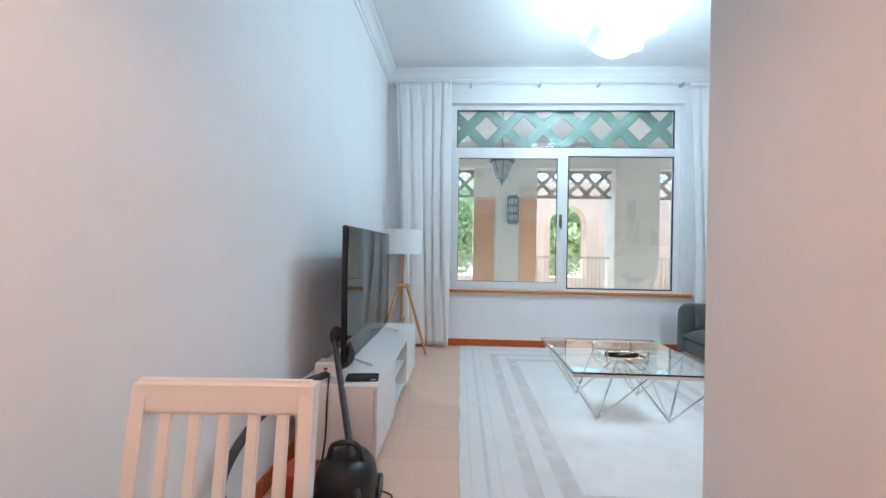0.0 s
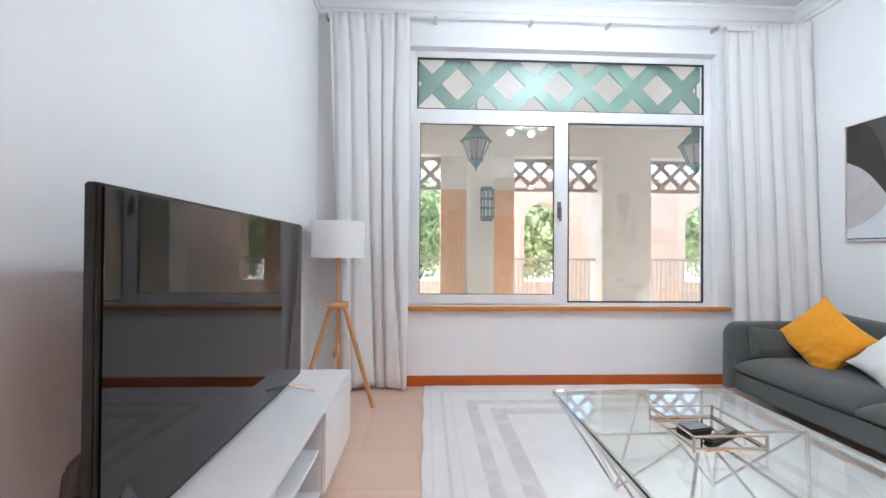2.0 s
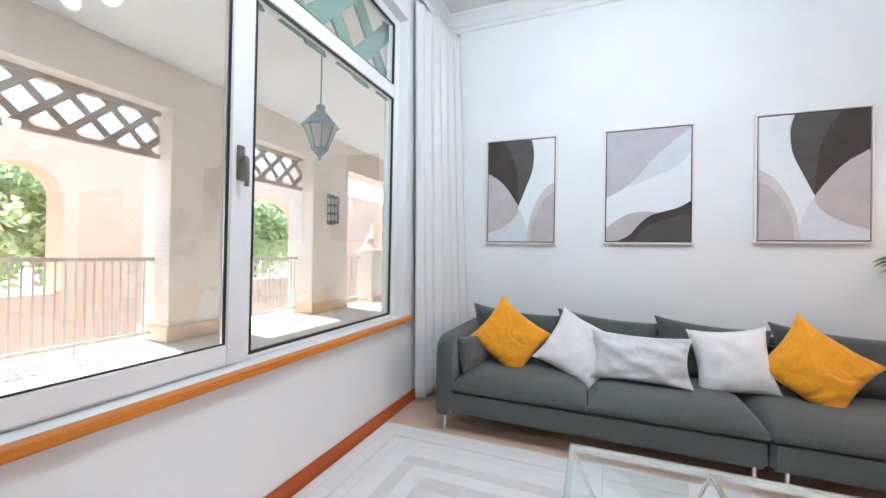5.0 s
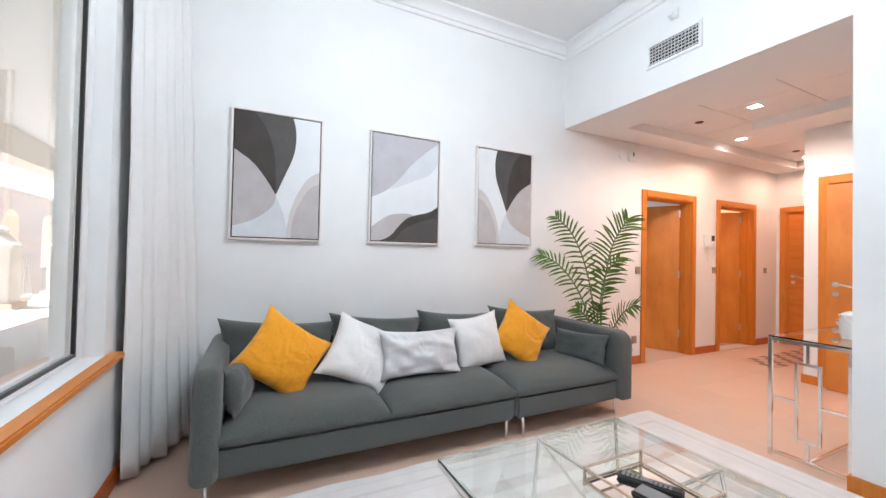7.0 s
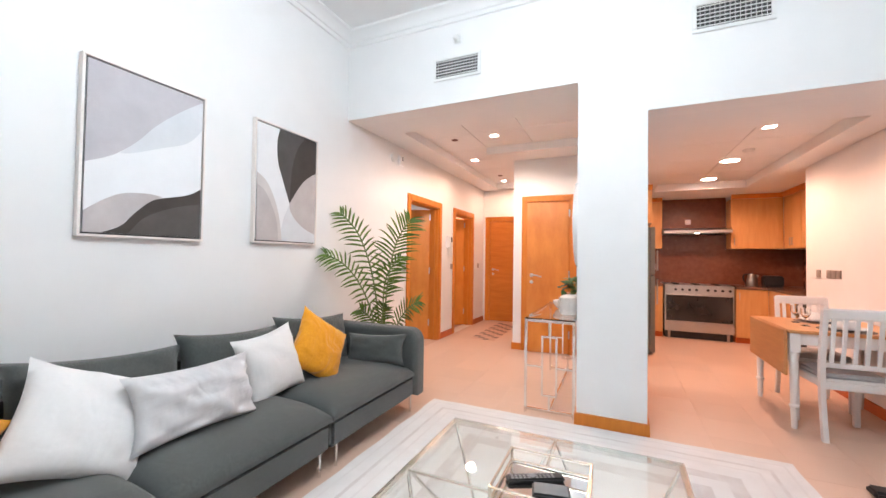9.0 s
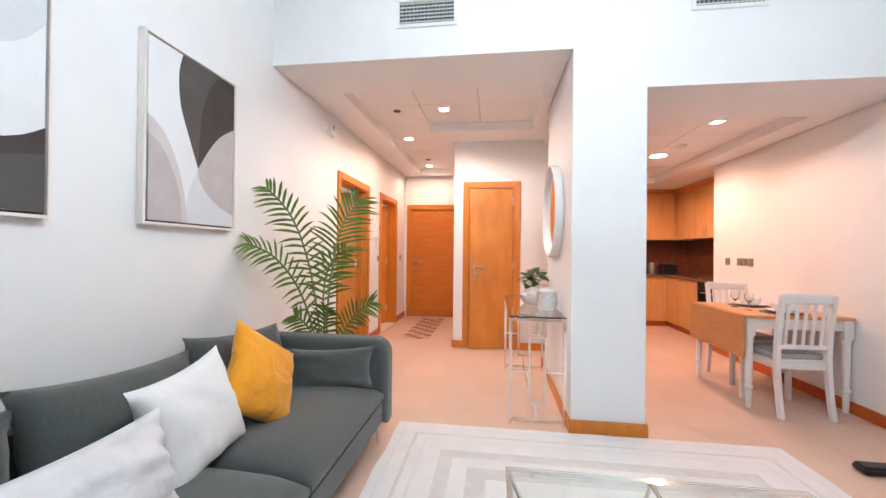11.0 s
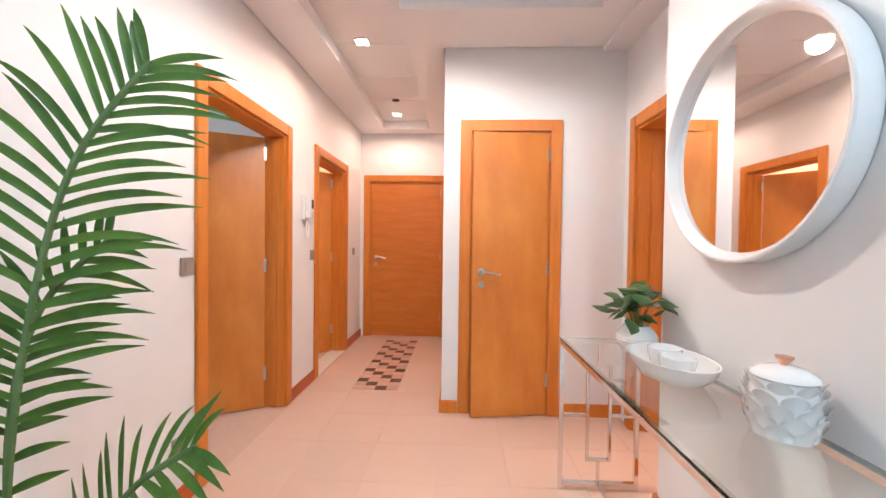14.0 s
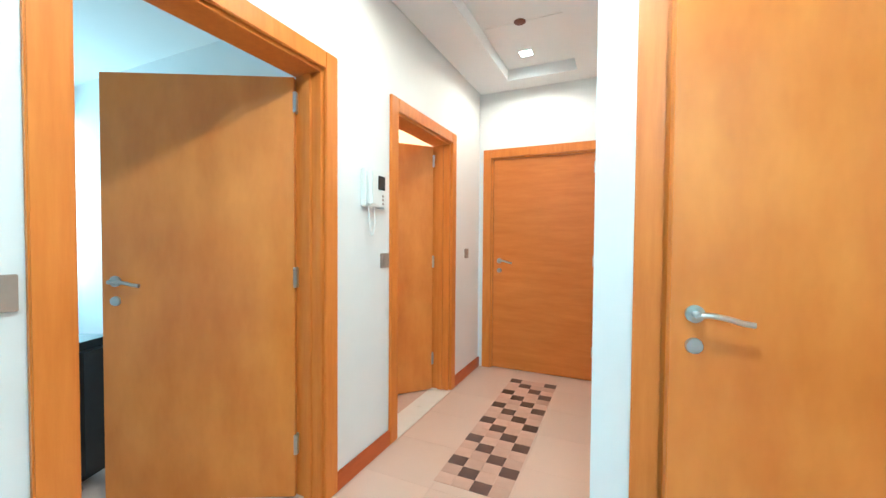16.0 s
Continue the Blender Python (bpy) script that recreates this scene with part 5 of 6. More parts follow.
# ---- palm ----
PALM = material("palm_leaf", (0.042, 0.105, 0.012), 0.40, colour2=(0.135, 0.235, 0.030), scale=9, bump=0.05, bump_scale=60)
PSTEM = material("palm_stem", (0.10, 0.17, 0.05), 0.5, colour2=(0.16, 0.22, 0.08), scale=8)
palm = thing("potted_palm", pose(3.24, 1.22, 0), "tall green areca palm in a dark pot beside the sofa", "plant")
part("pot", lathe([(0.10, 0.0), (0.11, 0.01), (0.135, 0.25), (0.145, 0.26), (0.145, 0.28), (0.125, 0.28), (0.12, 0.24), (0, 0.24)], 24), material("dark_pot", (0.05, 0.05, 0.05), 0.5, colour2=(0.07, 0.07, 0.07), scale=10), palm, "plain dark pot")
def frond(pts, face, n, longest, seed, start=0.36):
    """A frond: a stem through pts with pairs of long arching leaflets, its upper side turned to face."""
    rng = random.Random(seed)
    line = [Vector(p) for p in smooth3(pts)]
    stem = part("stem", tube(pts, 0.0075, 6), PSTEM, palm)
    bm = bmesh.new()
    m = len(line) - 1
    for i in range(n):
        f = start + (1 - start) * (i + 0.5) / n
        q = f * m
        k = min(int(q), m - 1)
        p = line[k].lerp(line[k + 1], q - k)
        d = (line[min(k + 2, m)] - line[max(k - 1, 0)]).normalized()
        side = d.cross(Vector(face)).normalized()
        up = side.cross(d).normalized()
        g = (f - start) / (1 - start)
        L = 0.86 * longest * (0.62 + 1.1 * g * (1.0 - g)) * (1.0 if g < 0.75 else 1 - 0.7 * (g - 0.75))
        for s in (-1, 1):
            ln = L * rng.uniform(0.86, 1.1)
            dirn = (d * (0.50 + 0.75 * g * g + rng.uniform(-0.08, 0.08)) + s * side * 0.95 + up * rng.uniform(0.05, 0.28)).normalized()
            wv = dirn.cross(up).normalized()
            nv = wv.cross(dirn).normalized()
            droop = rng.uniform(0.16, 0.34)
            secs = []
            for c in range(8):
                u = c / 7
                wid = 0.0086 * (0.30 + 0.95 * math.sin(math.pi * min(u * 0.85 + 0.10, 1)) ** 0.7) * (1 - 0.9 * u ** 5)
                pos = p + dirn * ln * u + Vector((0, 0, -droop * ln * u ** 2.2))
                secs.append((bm.verts.new(pos - wv * wid + nv * wid * 0.35), bm.verts.new(pos), bm.verts.new(pos + wv * wid + nv * wid * 0.35)))
            for a, b in zip(secs, secs[1:]):
                bm.faces.new((a[0], a[1], b[1], b[0]))
                bm.faces.new((a[1], a[2], b[2], b[1]))
    part("foliage", bm, PALM, stem, "long narrow green leaflets", sharp=80)
def smooth3(pts, k=6):
    out = []
    for i in range(len(pts) - 1):
        a, b, c, d = pts[max(i - 1, 0)], pts[i], pts[i + 1], pts[min(i + 2, len(pts) - 1)]
        for s in range(k):
            u = s / k
            out.append(tuple(0.5 * (2 * b[j] + (c[j] - a[j]) * u + (2 * a[j] - 5 * b[j] + 4 * c[j] - d[j]) * u * u + (3 * b[j] - a[j] - 3 * c[j] + d[j]) * u ** 3) for j in (0, 1, 2)))
    return out + [pts[-1]]
for i, (pts, face, n, L) in enumerate((
        ([(0.0, 0.02, 0.22), (0.05, 0.04, 0.75), (0.11, 0.10, 1.20), (0.20, 0.20, 1.54), (0.33, 0.32, 1.74)], (-0.6, 0.7, 0.1), 17, 0.27),
        ([(0.02, 0.03, 0.22), (0.06, 0.08, 0.62), (0.13, 0.20, 0.98), (0.23, 0.36, 1.22), (0.35, 0.50, 1.32)], (-0.5, 0.5, 0.6), 16, 0.26),
        ([(-0.02, 0.0, 0.22), (-0.01, 0.0, 0.70), (-0.04, -0.02, 1.12), (-0.10, -0.06, 1.46), (-0.22, -0.12, 1.70)], (-0.35, 1.0, 0.1), 22, 0.38),
        ([(-0.03, -0.02, 0.22), (-0.08, -0.03, 0.45), (-0.16, -0.03, 0.64), (-0.26, -0.03, 0.78), (-0.38, -0.04, 0.86)], (0.1, 0.7, 0.6), 13, 0.27),
        ([(0.0, -0.02, 0.22), (0.02, -0.03, 0.55), (0.05, -0.06, 0.90), (0.02, -0.10, 1.14), (-0.10, -0.15, 1.30)], (-0.2, 0.9, 0.3), 14, 0.26),
        ([(-0.03, 0.02, 0.22), (-0.09, 0.01, 0.34), (-0.18, -0.01, 0.44), (-0.30, -0.04, 0.47)], (0, 0.5, 0.8), 9, 0.20),
        ([(0.03, 0.0, 0.22), (0.07, 0.02, 0.46), (0.12, 0.06, 0.66), (0.20, 0.12, 0.76)], (-0.4, 0.8, 0.3), 10, 0.22),
        ([(0.01, 0.01, 0.22), (0.0, 0.04, 0.50), (-0.02, 0.06, 0.70), (-0.06, 0.10, 0.82)], (-0.2, 0.9, 0.2), 10, 0.22),
        ([(0.03, 0.02, 0.22), (0.10, 0.04, 0.38), (0.18, 0.08, 0.47), (0.28, 0.12, 0.50)], (0, 0.5, 0.8), 8, 0.16))):
    frond(pts, face, n, L, 40 + i)

# ---- ceiling lamp of the living room ----
FROST = material("frosted_glass_plate", (0.42, 0.55, 0.57), 0.25, transmission=0.75, colour2=(0.48, 0.60, 0.62), scale=4)
BULB = material("glowing_bulb", (0.93, 0.98, 1.0), 0.3, emit=1.8)
pend = thing("ceiling_lamp", pose(1.45, 3.42, 3.15, 0, 0, 12), "bent square frosted glass ceiling lamp with four lit bulbs", "ceiling lamp")
bm = bmesh.new()
NP = 12
gp = [[bm.verts.new((-0.29 + 0.58 * i / NP, -0.29 + 0.58 * j / NP, 0.12 * (2 * i / NP - 1) ** 2 - 0.04 * (2 * j / NP - 1) ** 2)) for j in range(NP + 1)] for i in range(NP + 1)]
for i in range(NP):
    for j in range(NP):
        bm.faces.new((gp[i][j], gp[i + 1][j], gp[i + 1][j + 1], gp[i][j + 1]))
pl = part("glass_plate", bm, FROST, pend, "bent frosted glass plate")
pl.modifiers.new("thick", "SOLIDIFY").thickness = 0.008
pl.visible_shadow = False
for s in (-1, 1):
    part("wire", rods(((s * 0.03, 0, 0.02), (s * 0.03, 0, 0.489), 0.004), seg=6), CHROME, pend)
    part("arm", rods(((s * 0.03, 0, 0.10), (s * 0.12, 0, 0.05), 0.005), seg=6), CHROME, pend)
    for s2 in (-1, 1):
        part("bulb", lathe([(0.0, -0.028), (0.045, -0.026), (0.066, -0.018), (0.062, -0.006), (0.0, -0.004)], 20, (s * 0.15, s2 * 0.15, 0.018)), BULB, pend, "glowing round bulb")
part("ceiling_plate", boxes((-0.07, 0.07, -0.07, 0.07, 0.465, 0.489), bevel=0.004), CHROME, pend)

# ---- wall and ceiling fittings ----
VENT_SHADE = material("vent_shade", (0.05, 0.05, 0.05), 0.8, colour2=(0.07, 0.07, 0.07), scale=10)
def vent(x0, x1, z0, z1):
    root = thing("air_vent", pose((x0 + x1) / 2, YP, z0), "white metal air vent grille above the opening", "vent", "air vents")
    w, hh = x1 - x0, z1 - z0
    # Dark sheet behind the slats puts the duct's shade into its colour.
    part("backing", boxes((-w / 2 + 0.02, w / 2 - 0.02, 0.001, 0.003, 0.02, hh - 0.02)), VENT_SHADE, root, "dark sheet standing for the shade inside the vent")
    for f in ((-w / 2, w / 2, 0, 0.028), (-w / 2, w / 2, hh - 0.028, hh), (-w / 2, -w / 2 + 0.028, 0.028, hh - 0.028), (w / 2 - 0.028, w / 2, 0.028, hh - 0.028)):
        part("frame", boxes((f[0], f[1], 0.001, 0.016, f[2], f[3]), bevel=0.003), WHITEP, root)
    for k in range(6):
        z = 0.040 + k * (hh - 0.08) / 5
        part("slat", boxes((-w / 2 + 0.028, w / 2 - 0.028, 0.004, 0.013, z - 0.0024, z + 0.0024)), WHITEP, root)
    for k in range(14):
        x = -w / 2 + 0.05 + k * (w - 0.10) / 13
        part("bar", boxes((x - 0.0013, x + 0.0013, 0.003, 0.009, 0.028, hh - 0.028)), WHITEP, root)
vent(2.175, 2.645, 2.965, 3.185)
vent(0.075, 0.560, 2.95, 3.175)
sd = thing("smoke_detector", pose(2.40, YP + 0.001, 3.335), "small white wall sensor above the vent", "sensor")
part("base", boxes((-0.035, 0.035, 0, 0.02, -0.045, 0.045), bevel=0.006), WHITEP, sd)
bm = lathe([(0.03, 0), (0.03, 0.03), (0.02, 0.045), (0, 0.05)], 16)
bmesh.ops.transform(bm, matrix=Matrix.Translation((0, 0.02, -0.01)) @ pose(0, 0, 0, -90), verts=bm.verts[:])
part("dome", bm, WHITEP, sd)

SWM = material("bronze_switch", (0.32, 0.27, 0.235), 0.4, 0.35, colour2=(0.38, 0.33, 0.29), scale=12)
def plate(name, place, axis, w, hh, label, category, gang=1, mat=SWM, out=-1):
    """A flat switch or socket plate on a wall whose normal is along axis."""
    root = thing(name, pose(*place), label, category, "switches and sockets")
    def bx(u0, u1, d0, d1, z0, z1):
        d0, d1 = sorted((out * d0, out * d1))
        return (d0, d1, u0, u1, z0, z1) if axis == "x" else (u0, u1, d0, d1, z0, z1)
    part("plate", boxes(bx(-w / 2, w / 2, 0.001, 0.010, -hh / 2, hh / 2), bevel=0.002), mat, root)
    for k in range(gang):
        u = -w / 2 + (k + 0.5) * w / gang
        part("rocker", boxes(bx(u - 0.022, u + 0.022, 0.010, 0.014, -0.024, 0.024), bevel=0.0015), mat, root)
    return root
plate("light_switch", (XR, 0.125, 1.16), "x", 0.088, 0.088, "square bronze light switch beside the door", "switch")
plate("light_switch", (XR, -1.485, 1.16), "x", 0.085, 0.088, "square bronze light switch between the doors", "switch")
plate("light_switch", (XR, -2.86, 1.16), "x", 0.085, 0.088, "square bronze light switch near the entrance", "switch")
plate("wall_socket", (XR, 0.18, 0.30), "x", 0.088, 0.088, "square bronze wall socket above the skirting", "socket")
for k, yy in enumerate((-0.60, -0.70, -0.80)):
    plate("wall_socket", (XL, yy, 1.19), "x", 0.086, 0.086, "square bronze socket on the dining wall", "socket", out=1)
plate("wall_socket", (XL, -1.03, 1.19), "x", 0.086, 0.086, "square bronze switch on the dining wall", "switch", out=1)
plate("wall_socket", (XL, 1.20, 0.32), "x", 0.15, 0.088, "double bronze socket with a white plug", "socket", 2, out=1)

ic = thing("intercom", pose(XR, -1.35, 1.47), "white wall intercom with handset and small screen", "intercom")
part("body", boxes((-0.035, -0.001, -0.105, 0.105, 0.0, 0.21), bevel=0.006), WHITEP, ic)
part("screen", boxes((-0.038, -0.034, -0.09, -0.02, 0.105, 0.185), bevel=0.002), BLACK, ic, "small dark screen")
part("handset", boxes((-0.07, -0.035, 0.035, 0.095, 0.005, 0.205), bevel=0.014, seg=3), WHITEP, ic, "white handset")
for k in range(3):
    part("button", boxes((-0.038, -0.034, -0.075, -0.062, 0.02 + k * 0.022, 0.032 + k * 0.022)), SWM, ic)
part("cord", tube([(-0.03, 0.065, 0.0), (-0.035, 0.06, -0.09), (-0.03, 0.03, -0.16), (-0.03, 0.0, -0.09), (-0.02, 0.0, 0.0)], 0.005, 6), WHITEP, ic, "coiled white cord")
al = thing("alarm_sensor", pose(XR, 0.28, 2.50), "white wall alarm box with a dark slot", "alarm")
part("box", boxes((-0.045, -0.001, -0.06, 0.06, 0.0, 0.13), bevel=0.008), WHITEP, al)
part("slot", boxes((-0.0475, -0.044, -0.012, 0.008, 0.06, 0.11)), BLACK, al, "dark slot")
bm = lathe([(0.055, 0), (0.055, 0.02), (0.045, 0.032), (0, 0.035)], 20)
bmesh.ops.transform(bm, matrix=pose(0, 0, 0, 0, -90), verts=bm.verts[:])
solid("wall_sounder", bm, WHITEP, "round white sounder on the wall", "alarm", m=pose(XR - 0.001, 0.45, 2.57))

GLOWW = material("warm_lamp_glow", (1.0, 0.80, 0.66), 0.4, emit=9.0)
def downlight(x, y, z, size, square, label):
    root = thing("downlight", pose(x, y, z), label, "downlight", "ceiling downlights")
    if square:
        for f in ((-size, size, -size, -size + 0.012), (-size, size, size - 0.012, size), (-size, -size + 0.012, -size + 0.012, size - 0.012), (size - 0.012, size, -size + 0.012, size - 0.012)):
            part("trim", boxes((f[0], f[1], f[2], f[3], -0.008, -0.0005), bevel=0.001), WHITEP, root)
        part("lens", boxes((-size + 0.012, size - 0.012, -size + 0.012, size - 0.012, -0.004, -0.0005)), GLOWW, root, "lit lens")
    else:
        part("trim", lathe([(size, -0.0005), (size, -0.008), (size - 0.012, -0.010), (size - 0.013, -0.0005)], 28), WHITEP, root)
        part("lens", lathe([(size - 0.014, -0.0005), (size - 0.014, -0.006), (0, -0.007)], 28), GLOWW, root, "lit lens")
for hx, hy in ((2.45, 0.02), (3.08, -1.02), (3.08, -2.72)):
    downlight(hx, hy, 2.84, 0.058, True, "square lit recessed downlight in the hall ceiling")
for kx, ky in ((-0.20, -1.10), (-0.20, -2.25)):
    downlight(kx, ky, 2.55, 0.11, False, "round lit recessed downlight in the kitchen ceiling")
downlight(-0.22, 0.20, 2.55, 0.058, True, "square lit recessed downlight above the dining table")
SPK = material("dark_red_sensor", (0.10, 0.03, 0.02), 0.5, colour2=(0.13, 0.04, 0.03), scale=10)
for px, py, pz in ((2.98, 0.02, 2.84), (3.02, -2.25, 2.84), (-0.05, 0.32, 2.55)):
    s_ = thing("ceiling_sensor", pose(px, py, pz), "small dark round sensor in the ceiling", "sensor", "ceiling sensors")
    part("rim", lathe([(0.042, -0.0005), (0.042, -0.006), (0.030, -0.010), (0, -0.012)], 18), SPK, s_)
s_ = thing("smoke_alarm", pose(-0.27, -0.62, 2.55), "round white smoke alarm on the kitchen ceiling", "smoke alarm")
part("body", lathe([(0.055, -0.0005), (0.055, -0.02), (0.035, -0.04), (0, -0.042)], 20), WHITEP, s_)

# ---- hall: mirror, console and what stands on it ----
mir = thing("round_mirror", pose(XP1, 0.63, 1.645), "round mirror in a deep white frame", "mirror")
bm = lathe([(0.403, 0.002), (0.408, 0.02), (0.408, 0.066), (0.403, 0.071), (0.396, 0.071), (0.389, 0.065), (0.372, 0.035), (0.368, 0.02)], 64)
bmesh.ops.delete(bm, geom=[f for f in bm.faces if len(f.verts) > 4], context="FACES")
bmesh.ops.transform(bm, matrix=pose(0, 0, 0, 0, 90), verts=bm.verts[:])
part("frame", bm, LACQ, mir, "deep white round frame")
bm = lathe([(0.378, 0.004), (0.378, 0.034)], 64)
bmesh.ops.transform(bm, matrix=pose(0, 0, 0, 0, 90), verts=bm.verts[:])
part("mirror_glass", bm, MIRROR, mir)
def console():
    x0, x1, y0, y1, top = 1.357, 1.772, -0.09, 1.28, 0.80
    root = thing("console_table", pose((x0 + x1) / 2, (y0 + y1) / 2, 0), "slim chrome console table with a glass top", "console table")
    w, l, b = (x1 - x0) / 2, (y1 - y0) / 2, 0.011
    part("glass_top", boxes((-w, w, -l, l, top - 0.009, top + 0.001), bevel=0.0015, seg=1), TGLASS, root, "clear glass top").visible_shadow = False
    def B(nm, *s):
        part(nm, boxes(s, bevel=0.0015, seg=1), CHROME, root)
    for sx in (-1, 1):
        for sy in (-1, 1):
            B("leg", sx * (w - b) - b, sx * (w - b) + b, sy * (l - b) - b, sy * (l - b) + b, 0, top - 0.010)
        B("top_rail", sx * (w - b) - b, sx * (w - b) + b, -l + 2 * b, l - 2 * b, top - 0.032, top - 0.010)
    for sy in (-1, 1):
        yc = sy * (l - b)
        B("end_rail", -w + 2 * b, w - 2 * b, yc - b, yc + b, top - 0.032, top - 0.010)
        B("end_rail", -w + 2 * b, w - 2 * b, yc - b, yc + b, 0.020, 0.042)
        r = 0.008
        B("fret_bar", -0.058 - r, -0.058 + r, yc - r, yc + r, 0.150, 0.655)
        B("fret_bar", 0.058 - r, 0.058 + r, yc - r, yc + r, 0.150, 0.655)
        B("fret_bar", -0.058 + r, 0.058 - r, yc - r, yc + r, 0.639, 0.655)
        B("fret_bar", -0.058 + r, 0.058 - r, yc - r, yc + r, 0.150, 0.166)
        B("fret_bar", -r, r, yc - r, yc + r, 0.655, top - 0.032)
        B("fret_bar", -r, r, yc - r, yc + r, 0.042, 0.150)
        B("fret_bar", -w + 2 * b, -0.058 - r, yc - r, yc + r, 0.385, 0.401)
        B("fret_bar", 0.058 + r, w - 2 * b, yc - r, yc + r, 0.385, 0.401)
    B("stretcher", -b * 0.8, b * 0.8, -l + 2 * b, l - 2 * b, 0.021, 0.040)
console()
CT = 0.802
bw = thing("white_bowl", pose(1.52, 0.50, CT, 0, 0, 4), "oval white ceramic bowl on the console", "bowl")
bm = lathe([(0.075, 0.0), (0.12, 0.012), (0.155, 0.055), (0.165, 0.085), (0.158, 0.085), (0.146, 0.055), (0.11, 0.020), (0, 0.016)], 40)
bmesh.ops.scale(bm, vec=(0.80, 1.18, 0.95), verts=bm.verts[:])
part("body", bm, CERAMIC, bw)
for k, (bx_, by_, bz_) in enumerate(((0.0, 0.05, 0.0165), (-0.02, -0.075, 0.0165))):
    c = thing("small_bowl", pose(1.52 + bx_, 0.50 + by_, CT + bz_), "small white ceramic dish in the bowl", "bowl", "small dishes")
    part("body", lathe([(0.03, 0.0), (0.05, 0.02), (0.06, 0.055), (0.062, 0.078), (0.058, 0.078), (0.052, 0.05), (0.03, 0.012), (0, 0.01)], 24), CERAMIC, c)
jar = thing("lidded_jar", pose(1.455, 0.92, CT), "white ceramic jar with ruffled petals and copper knob", "jar")
bm = lathe([(0.048, 0.0), (0.060, 0.012), (0.074, 0.05), (0.076, 0.09), (0.068, 0.142), (0.064, 0.15)], 32)
part("body", bm, CERAMIC, jar)
for ring in range(5):
    for k in range(8):
        a0 = 2 * math.pi * (k + 0.5 * (ring % 2)) / 8
        zb = 0.004 + 0.027 * ring
        pb = bmesh.new()
        rows = []
        for j in range(5):
            row = []
            for i in range(7):
                u, f = i / 3 - 1, j / 4
                r = 0.064 + 0.015 * math.sin(math.pi * (zb + 0.02) / 0.15) + 0.016 * f ** 1.6 - 0.007 * u * u
                a = a0 + u * 0.44 * (1 - 0.25 * f)
                row.append(pb.verts.new((r * math.cos(a), r * math.sin(a), zb + 0.046 * f * (1 - 0.35 * u * u))))
            rows.append(row)
        for p, q in zip(rows, rows[1:]):
            for i in range(6):
                pb.faces.new((p[i], p[i + 1], q[i + 1], q[i]))
        part("petal", pb, CERAMIC, jar, sharp=80)
ld = part("lid", lathe([(0.068, 0.15), (0.074, 0.155), (0.070, 0.164), (0.046, 0.178), (0.015, 0.184), (0, 0.185)], 32), CERAMIC, jar)
part("knob", lathe([(0.008, 0.184), (0.010, 0.192), (0.020, 0.203), (0.021, 0.207), (0, 0.207)], 16), material("copper", (0.72, 0.36, 0.22), 0.25, 1.0, colour2=(0.78, 0.42, 0.27), scale=10), ld, "copper knob")
pp = thing("potted_plant", pose(1.49, 0.165, CT), "small leafy plant in a ribbed white pot", "plant")
part("pot", lathe([(0.045, 0.0), (0.06, 0.005)] + [(0.055 + 0.034 * math.sin(math.pi * k / 15) + (0.0025 if k % 2 else 0), 0.008 + 0.0075 * k) for k in range(1, 15)] + [(0.056, 0.125), (0.050, 0.125), (0.05, 0.10), (0, 0.098)], 32), CERAMIC, pp, "ribbed white round pot")
IVY = material("ivy_leaf", (0.025, 0.075, 0.020), 0.4, colour2=(0.055, 0.13, 0.035), scale=14, bump=0.08, bump_scale=60)
rng = random.Random(5)
for k in range(42):
    a, rr = rng.uniform(0, 2 * math.pi), rng.uniform(0.01, 0.155)
    hz = 0.13 + rng.uniform(0.02, 0.17) - 0.35 * max(rr - 0.08, 0)
    tip = Vector((rr * math.cos(a), rr * math.sin(a) * 1.1, hz))
    if tip.x < -0.12:
        tip.x = -0.12
    st = tube([(tip.x * 0.1, tip.y * 0.1, 0.10), (tip.x * 0.5, tip.y * 0.5, 0.10 + (hz - 0.10) * 0.75), tuple(tip)], 0.0016, 5)
    part("stalk", st, PSTEM, pp)
    size = rng.uniform(0.040, 0.060)
    bm = bmesh.new()
    out = [(0, -0.1), (0.45, -0.25), (0.75, 0.15), (0.55, 0.6), (0.28, 0.95), (0, 1.35), (-0.28, 0.95), (-0.55, 0.6), (-0.75, 0.15), (-0.45, -0.25)]
    mid = bm.verts.new((0, 0.4 * size, 0.10 * size))
    ring = [bm.verts.new((x * size, y * size, -0.16 * size * (abs(x) + 0.6 * max(y - 0.6, 0)))) for x, y in out]
    for i in range(len(ring)):
        bm.faces.new((mid, ring[i], ring[(i + 1) % len(ring)]))
    part("leaf", bm, IVY, pp, m=Matrix.Translation(tip) @ Euler((rng.uniform(-0.9, 0.6), rng.uniform(-0.6, 0.6), a - math.pi / 2 + rng.uniform(-0.7, 0.7))).to_matrix().to_4x4(), sharp=60)

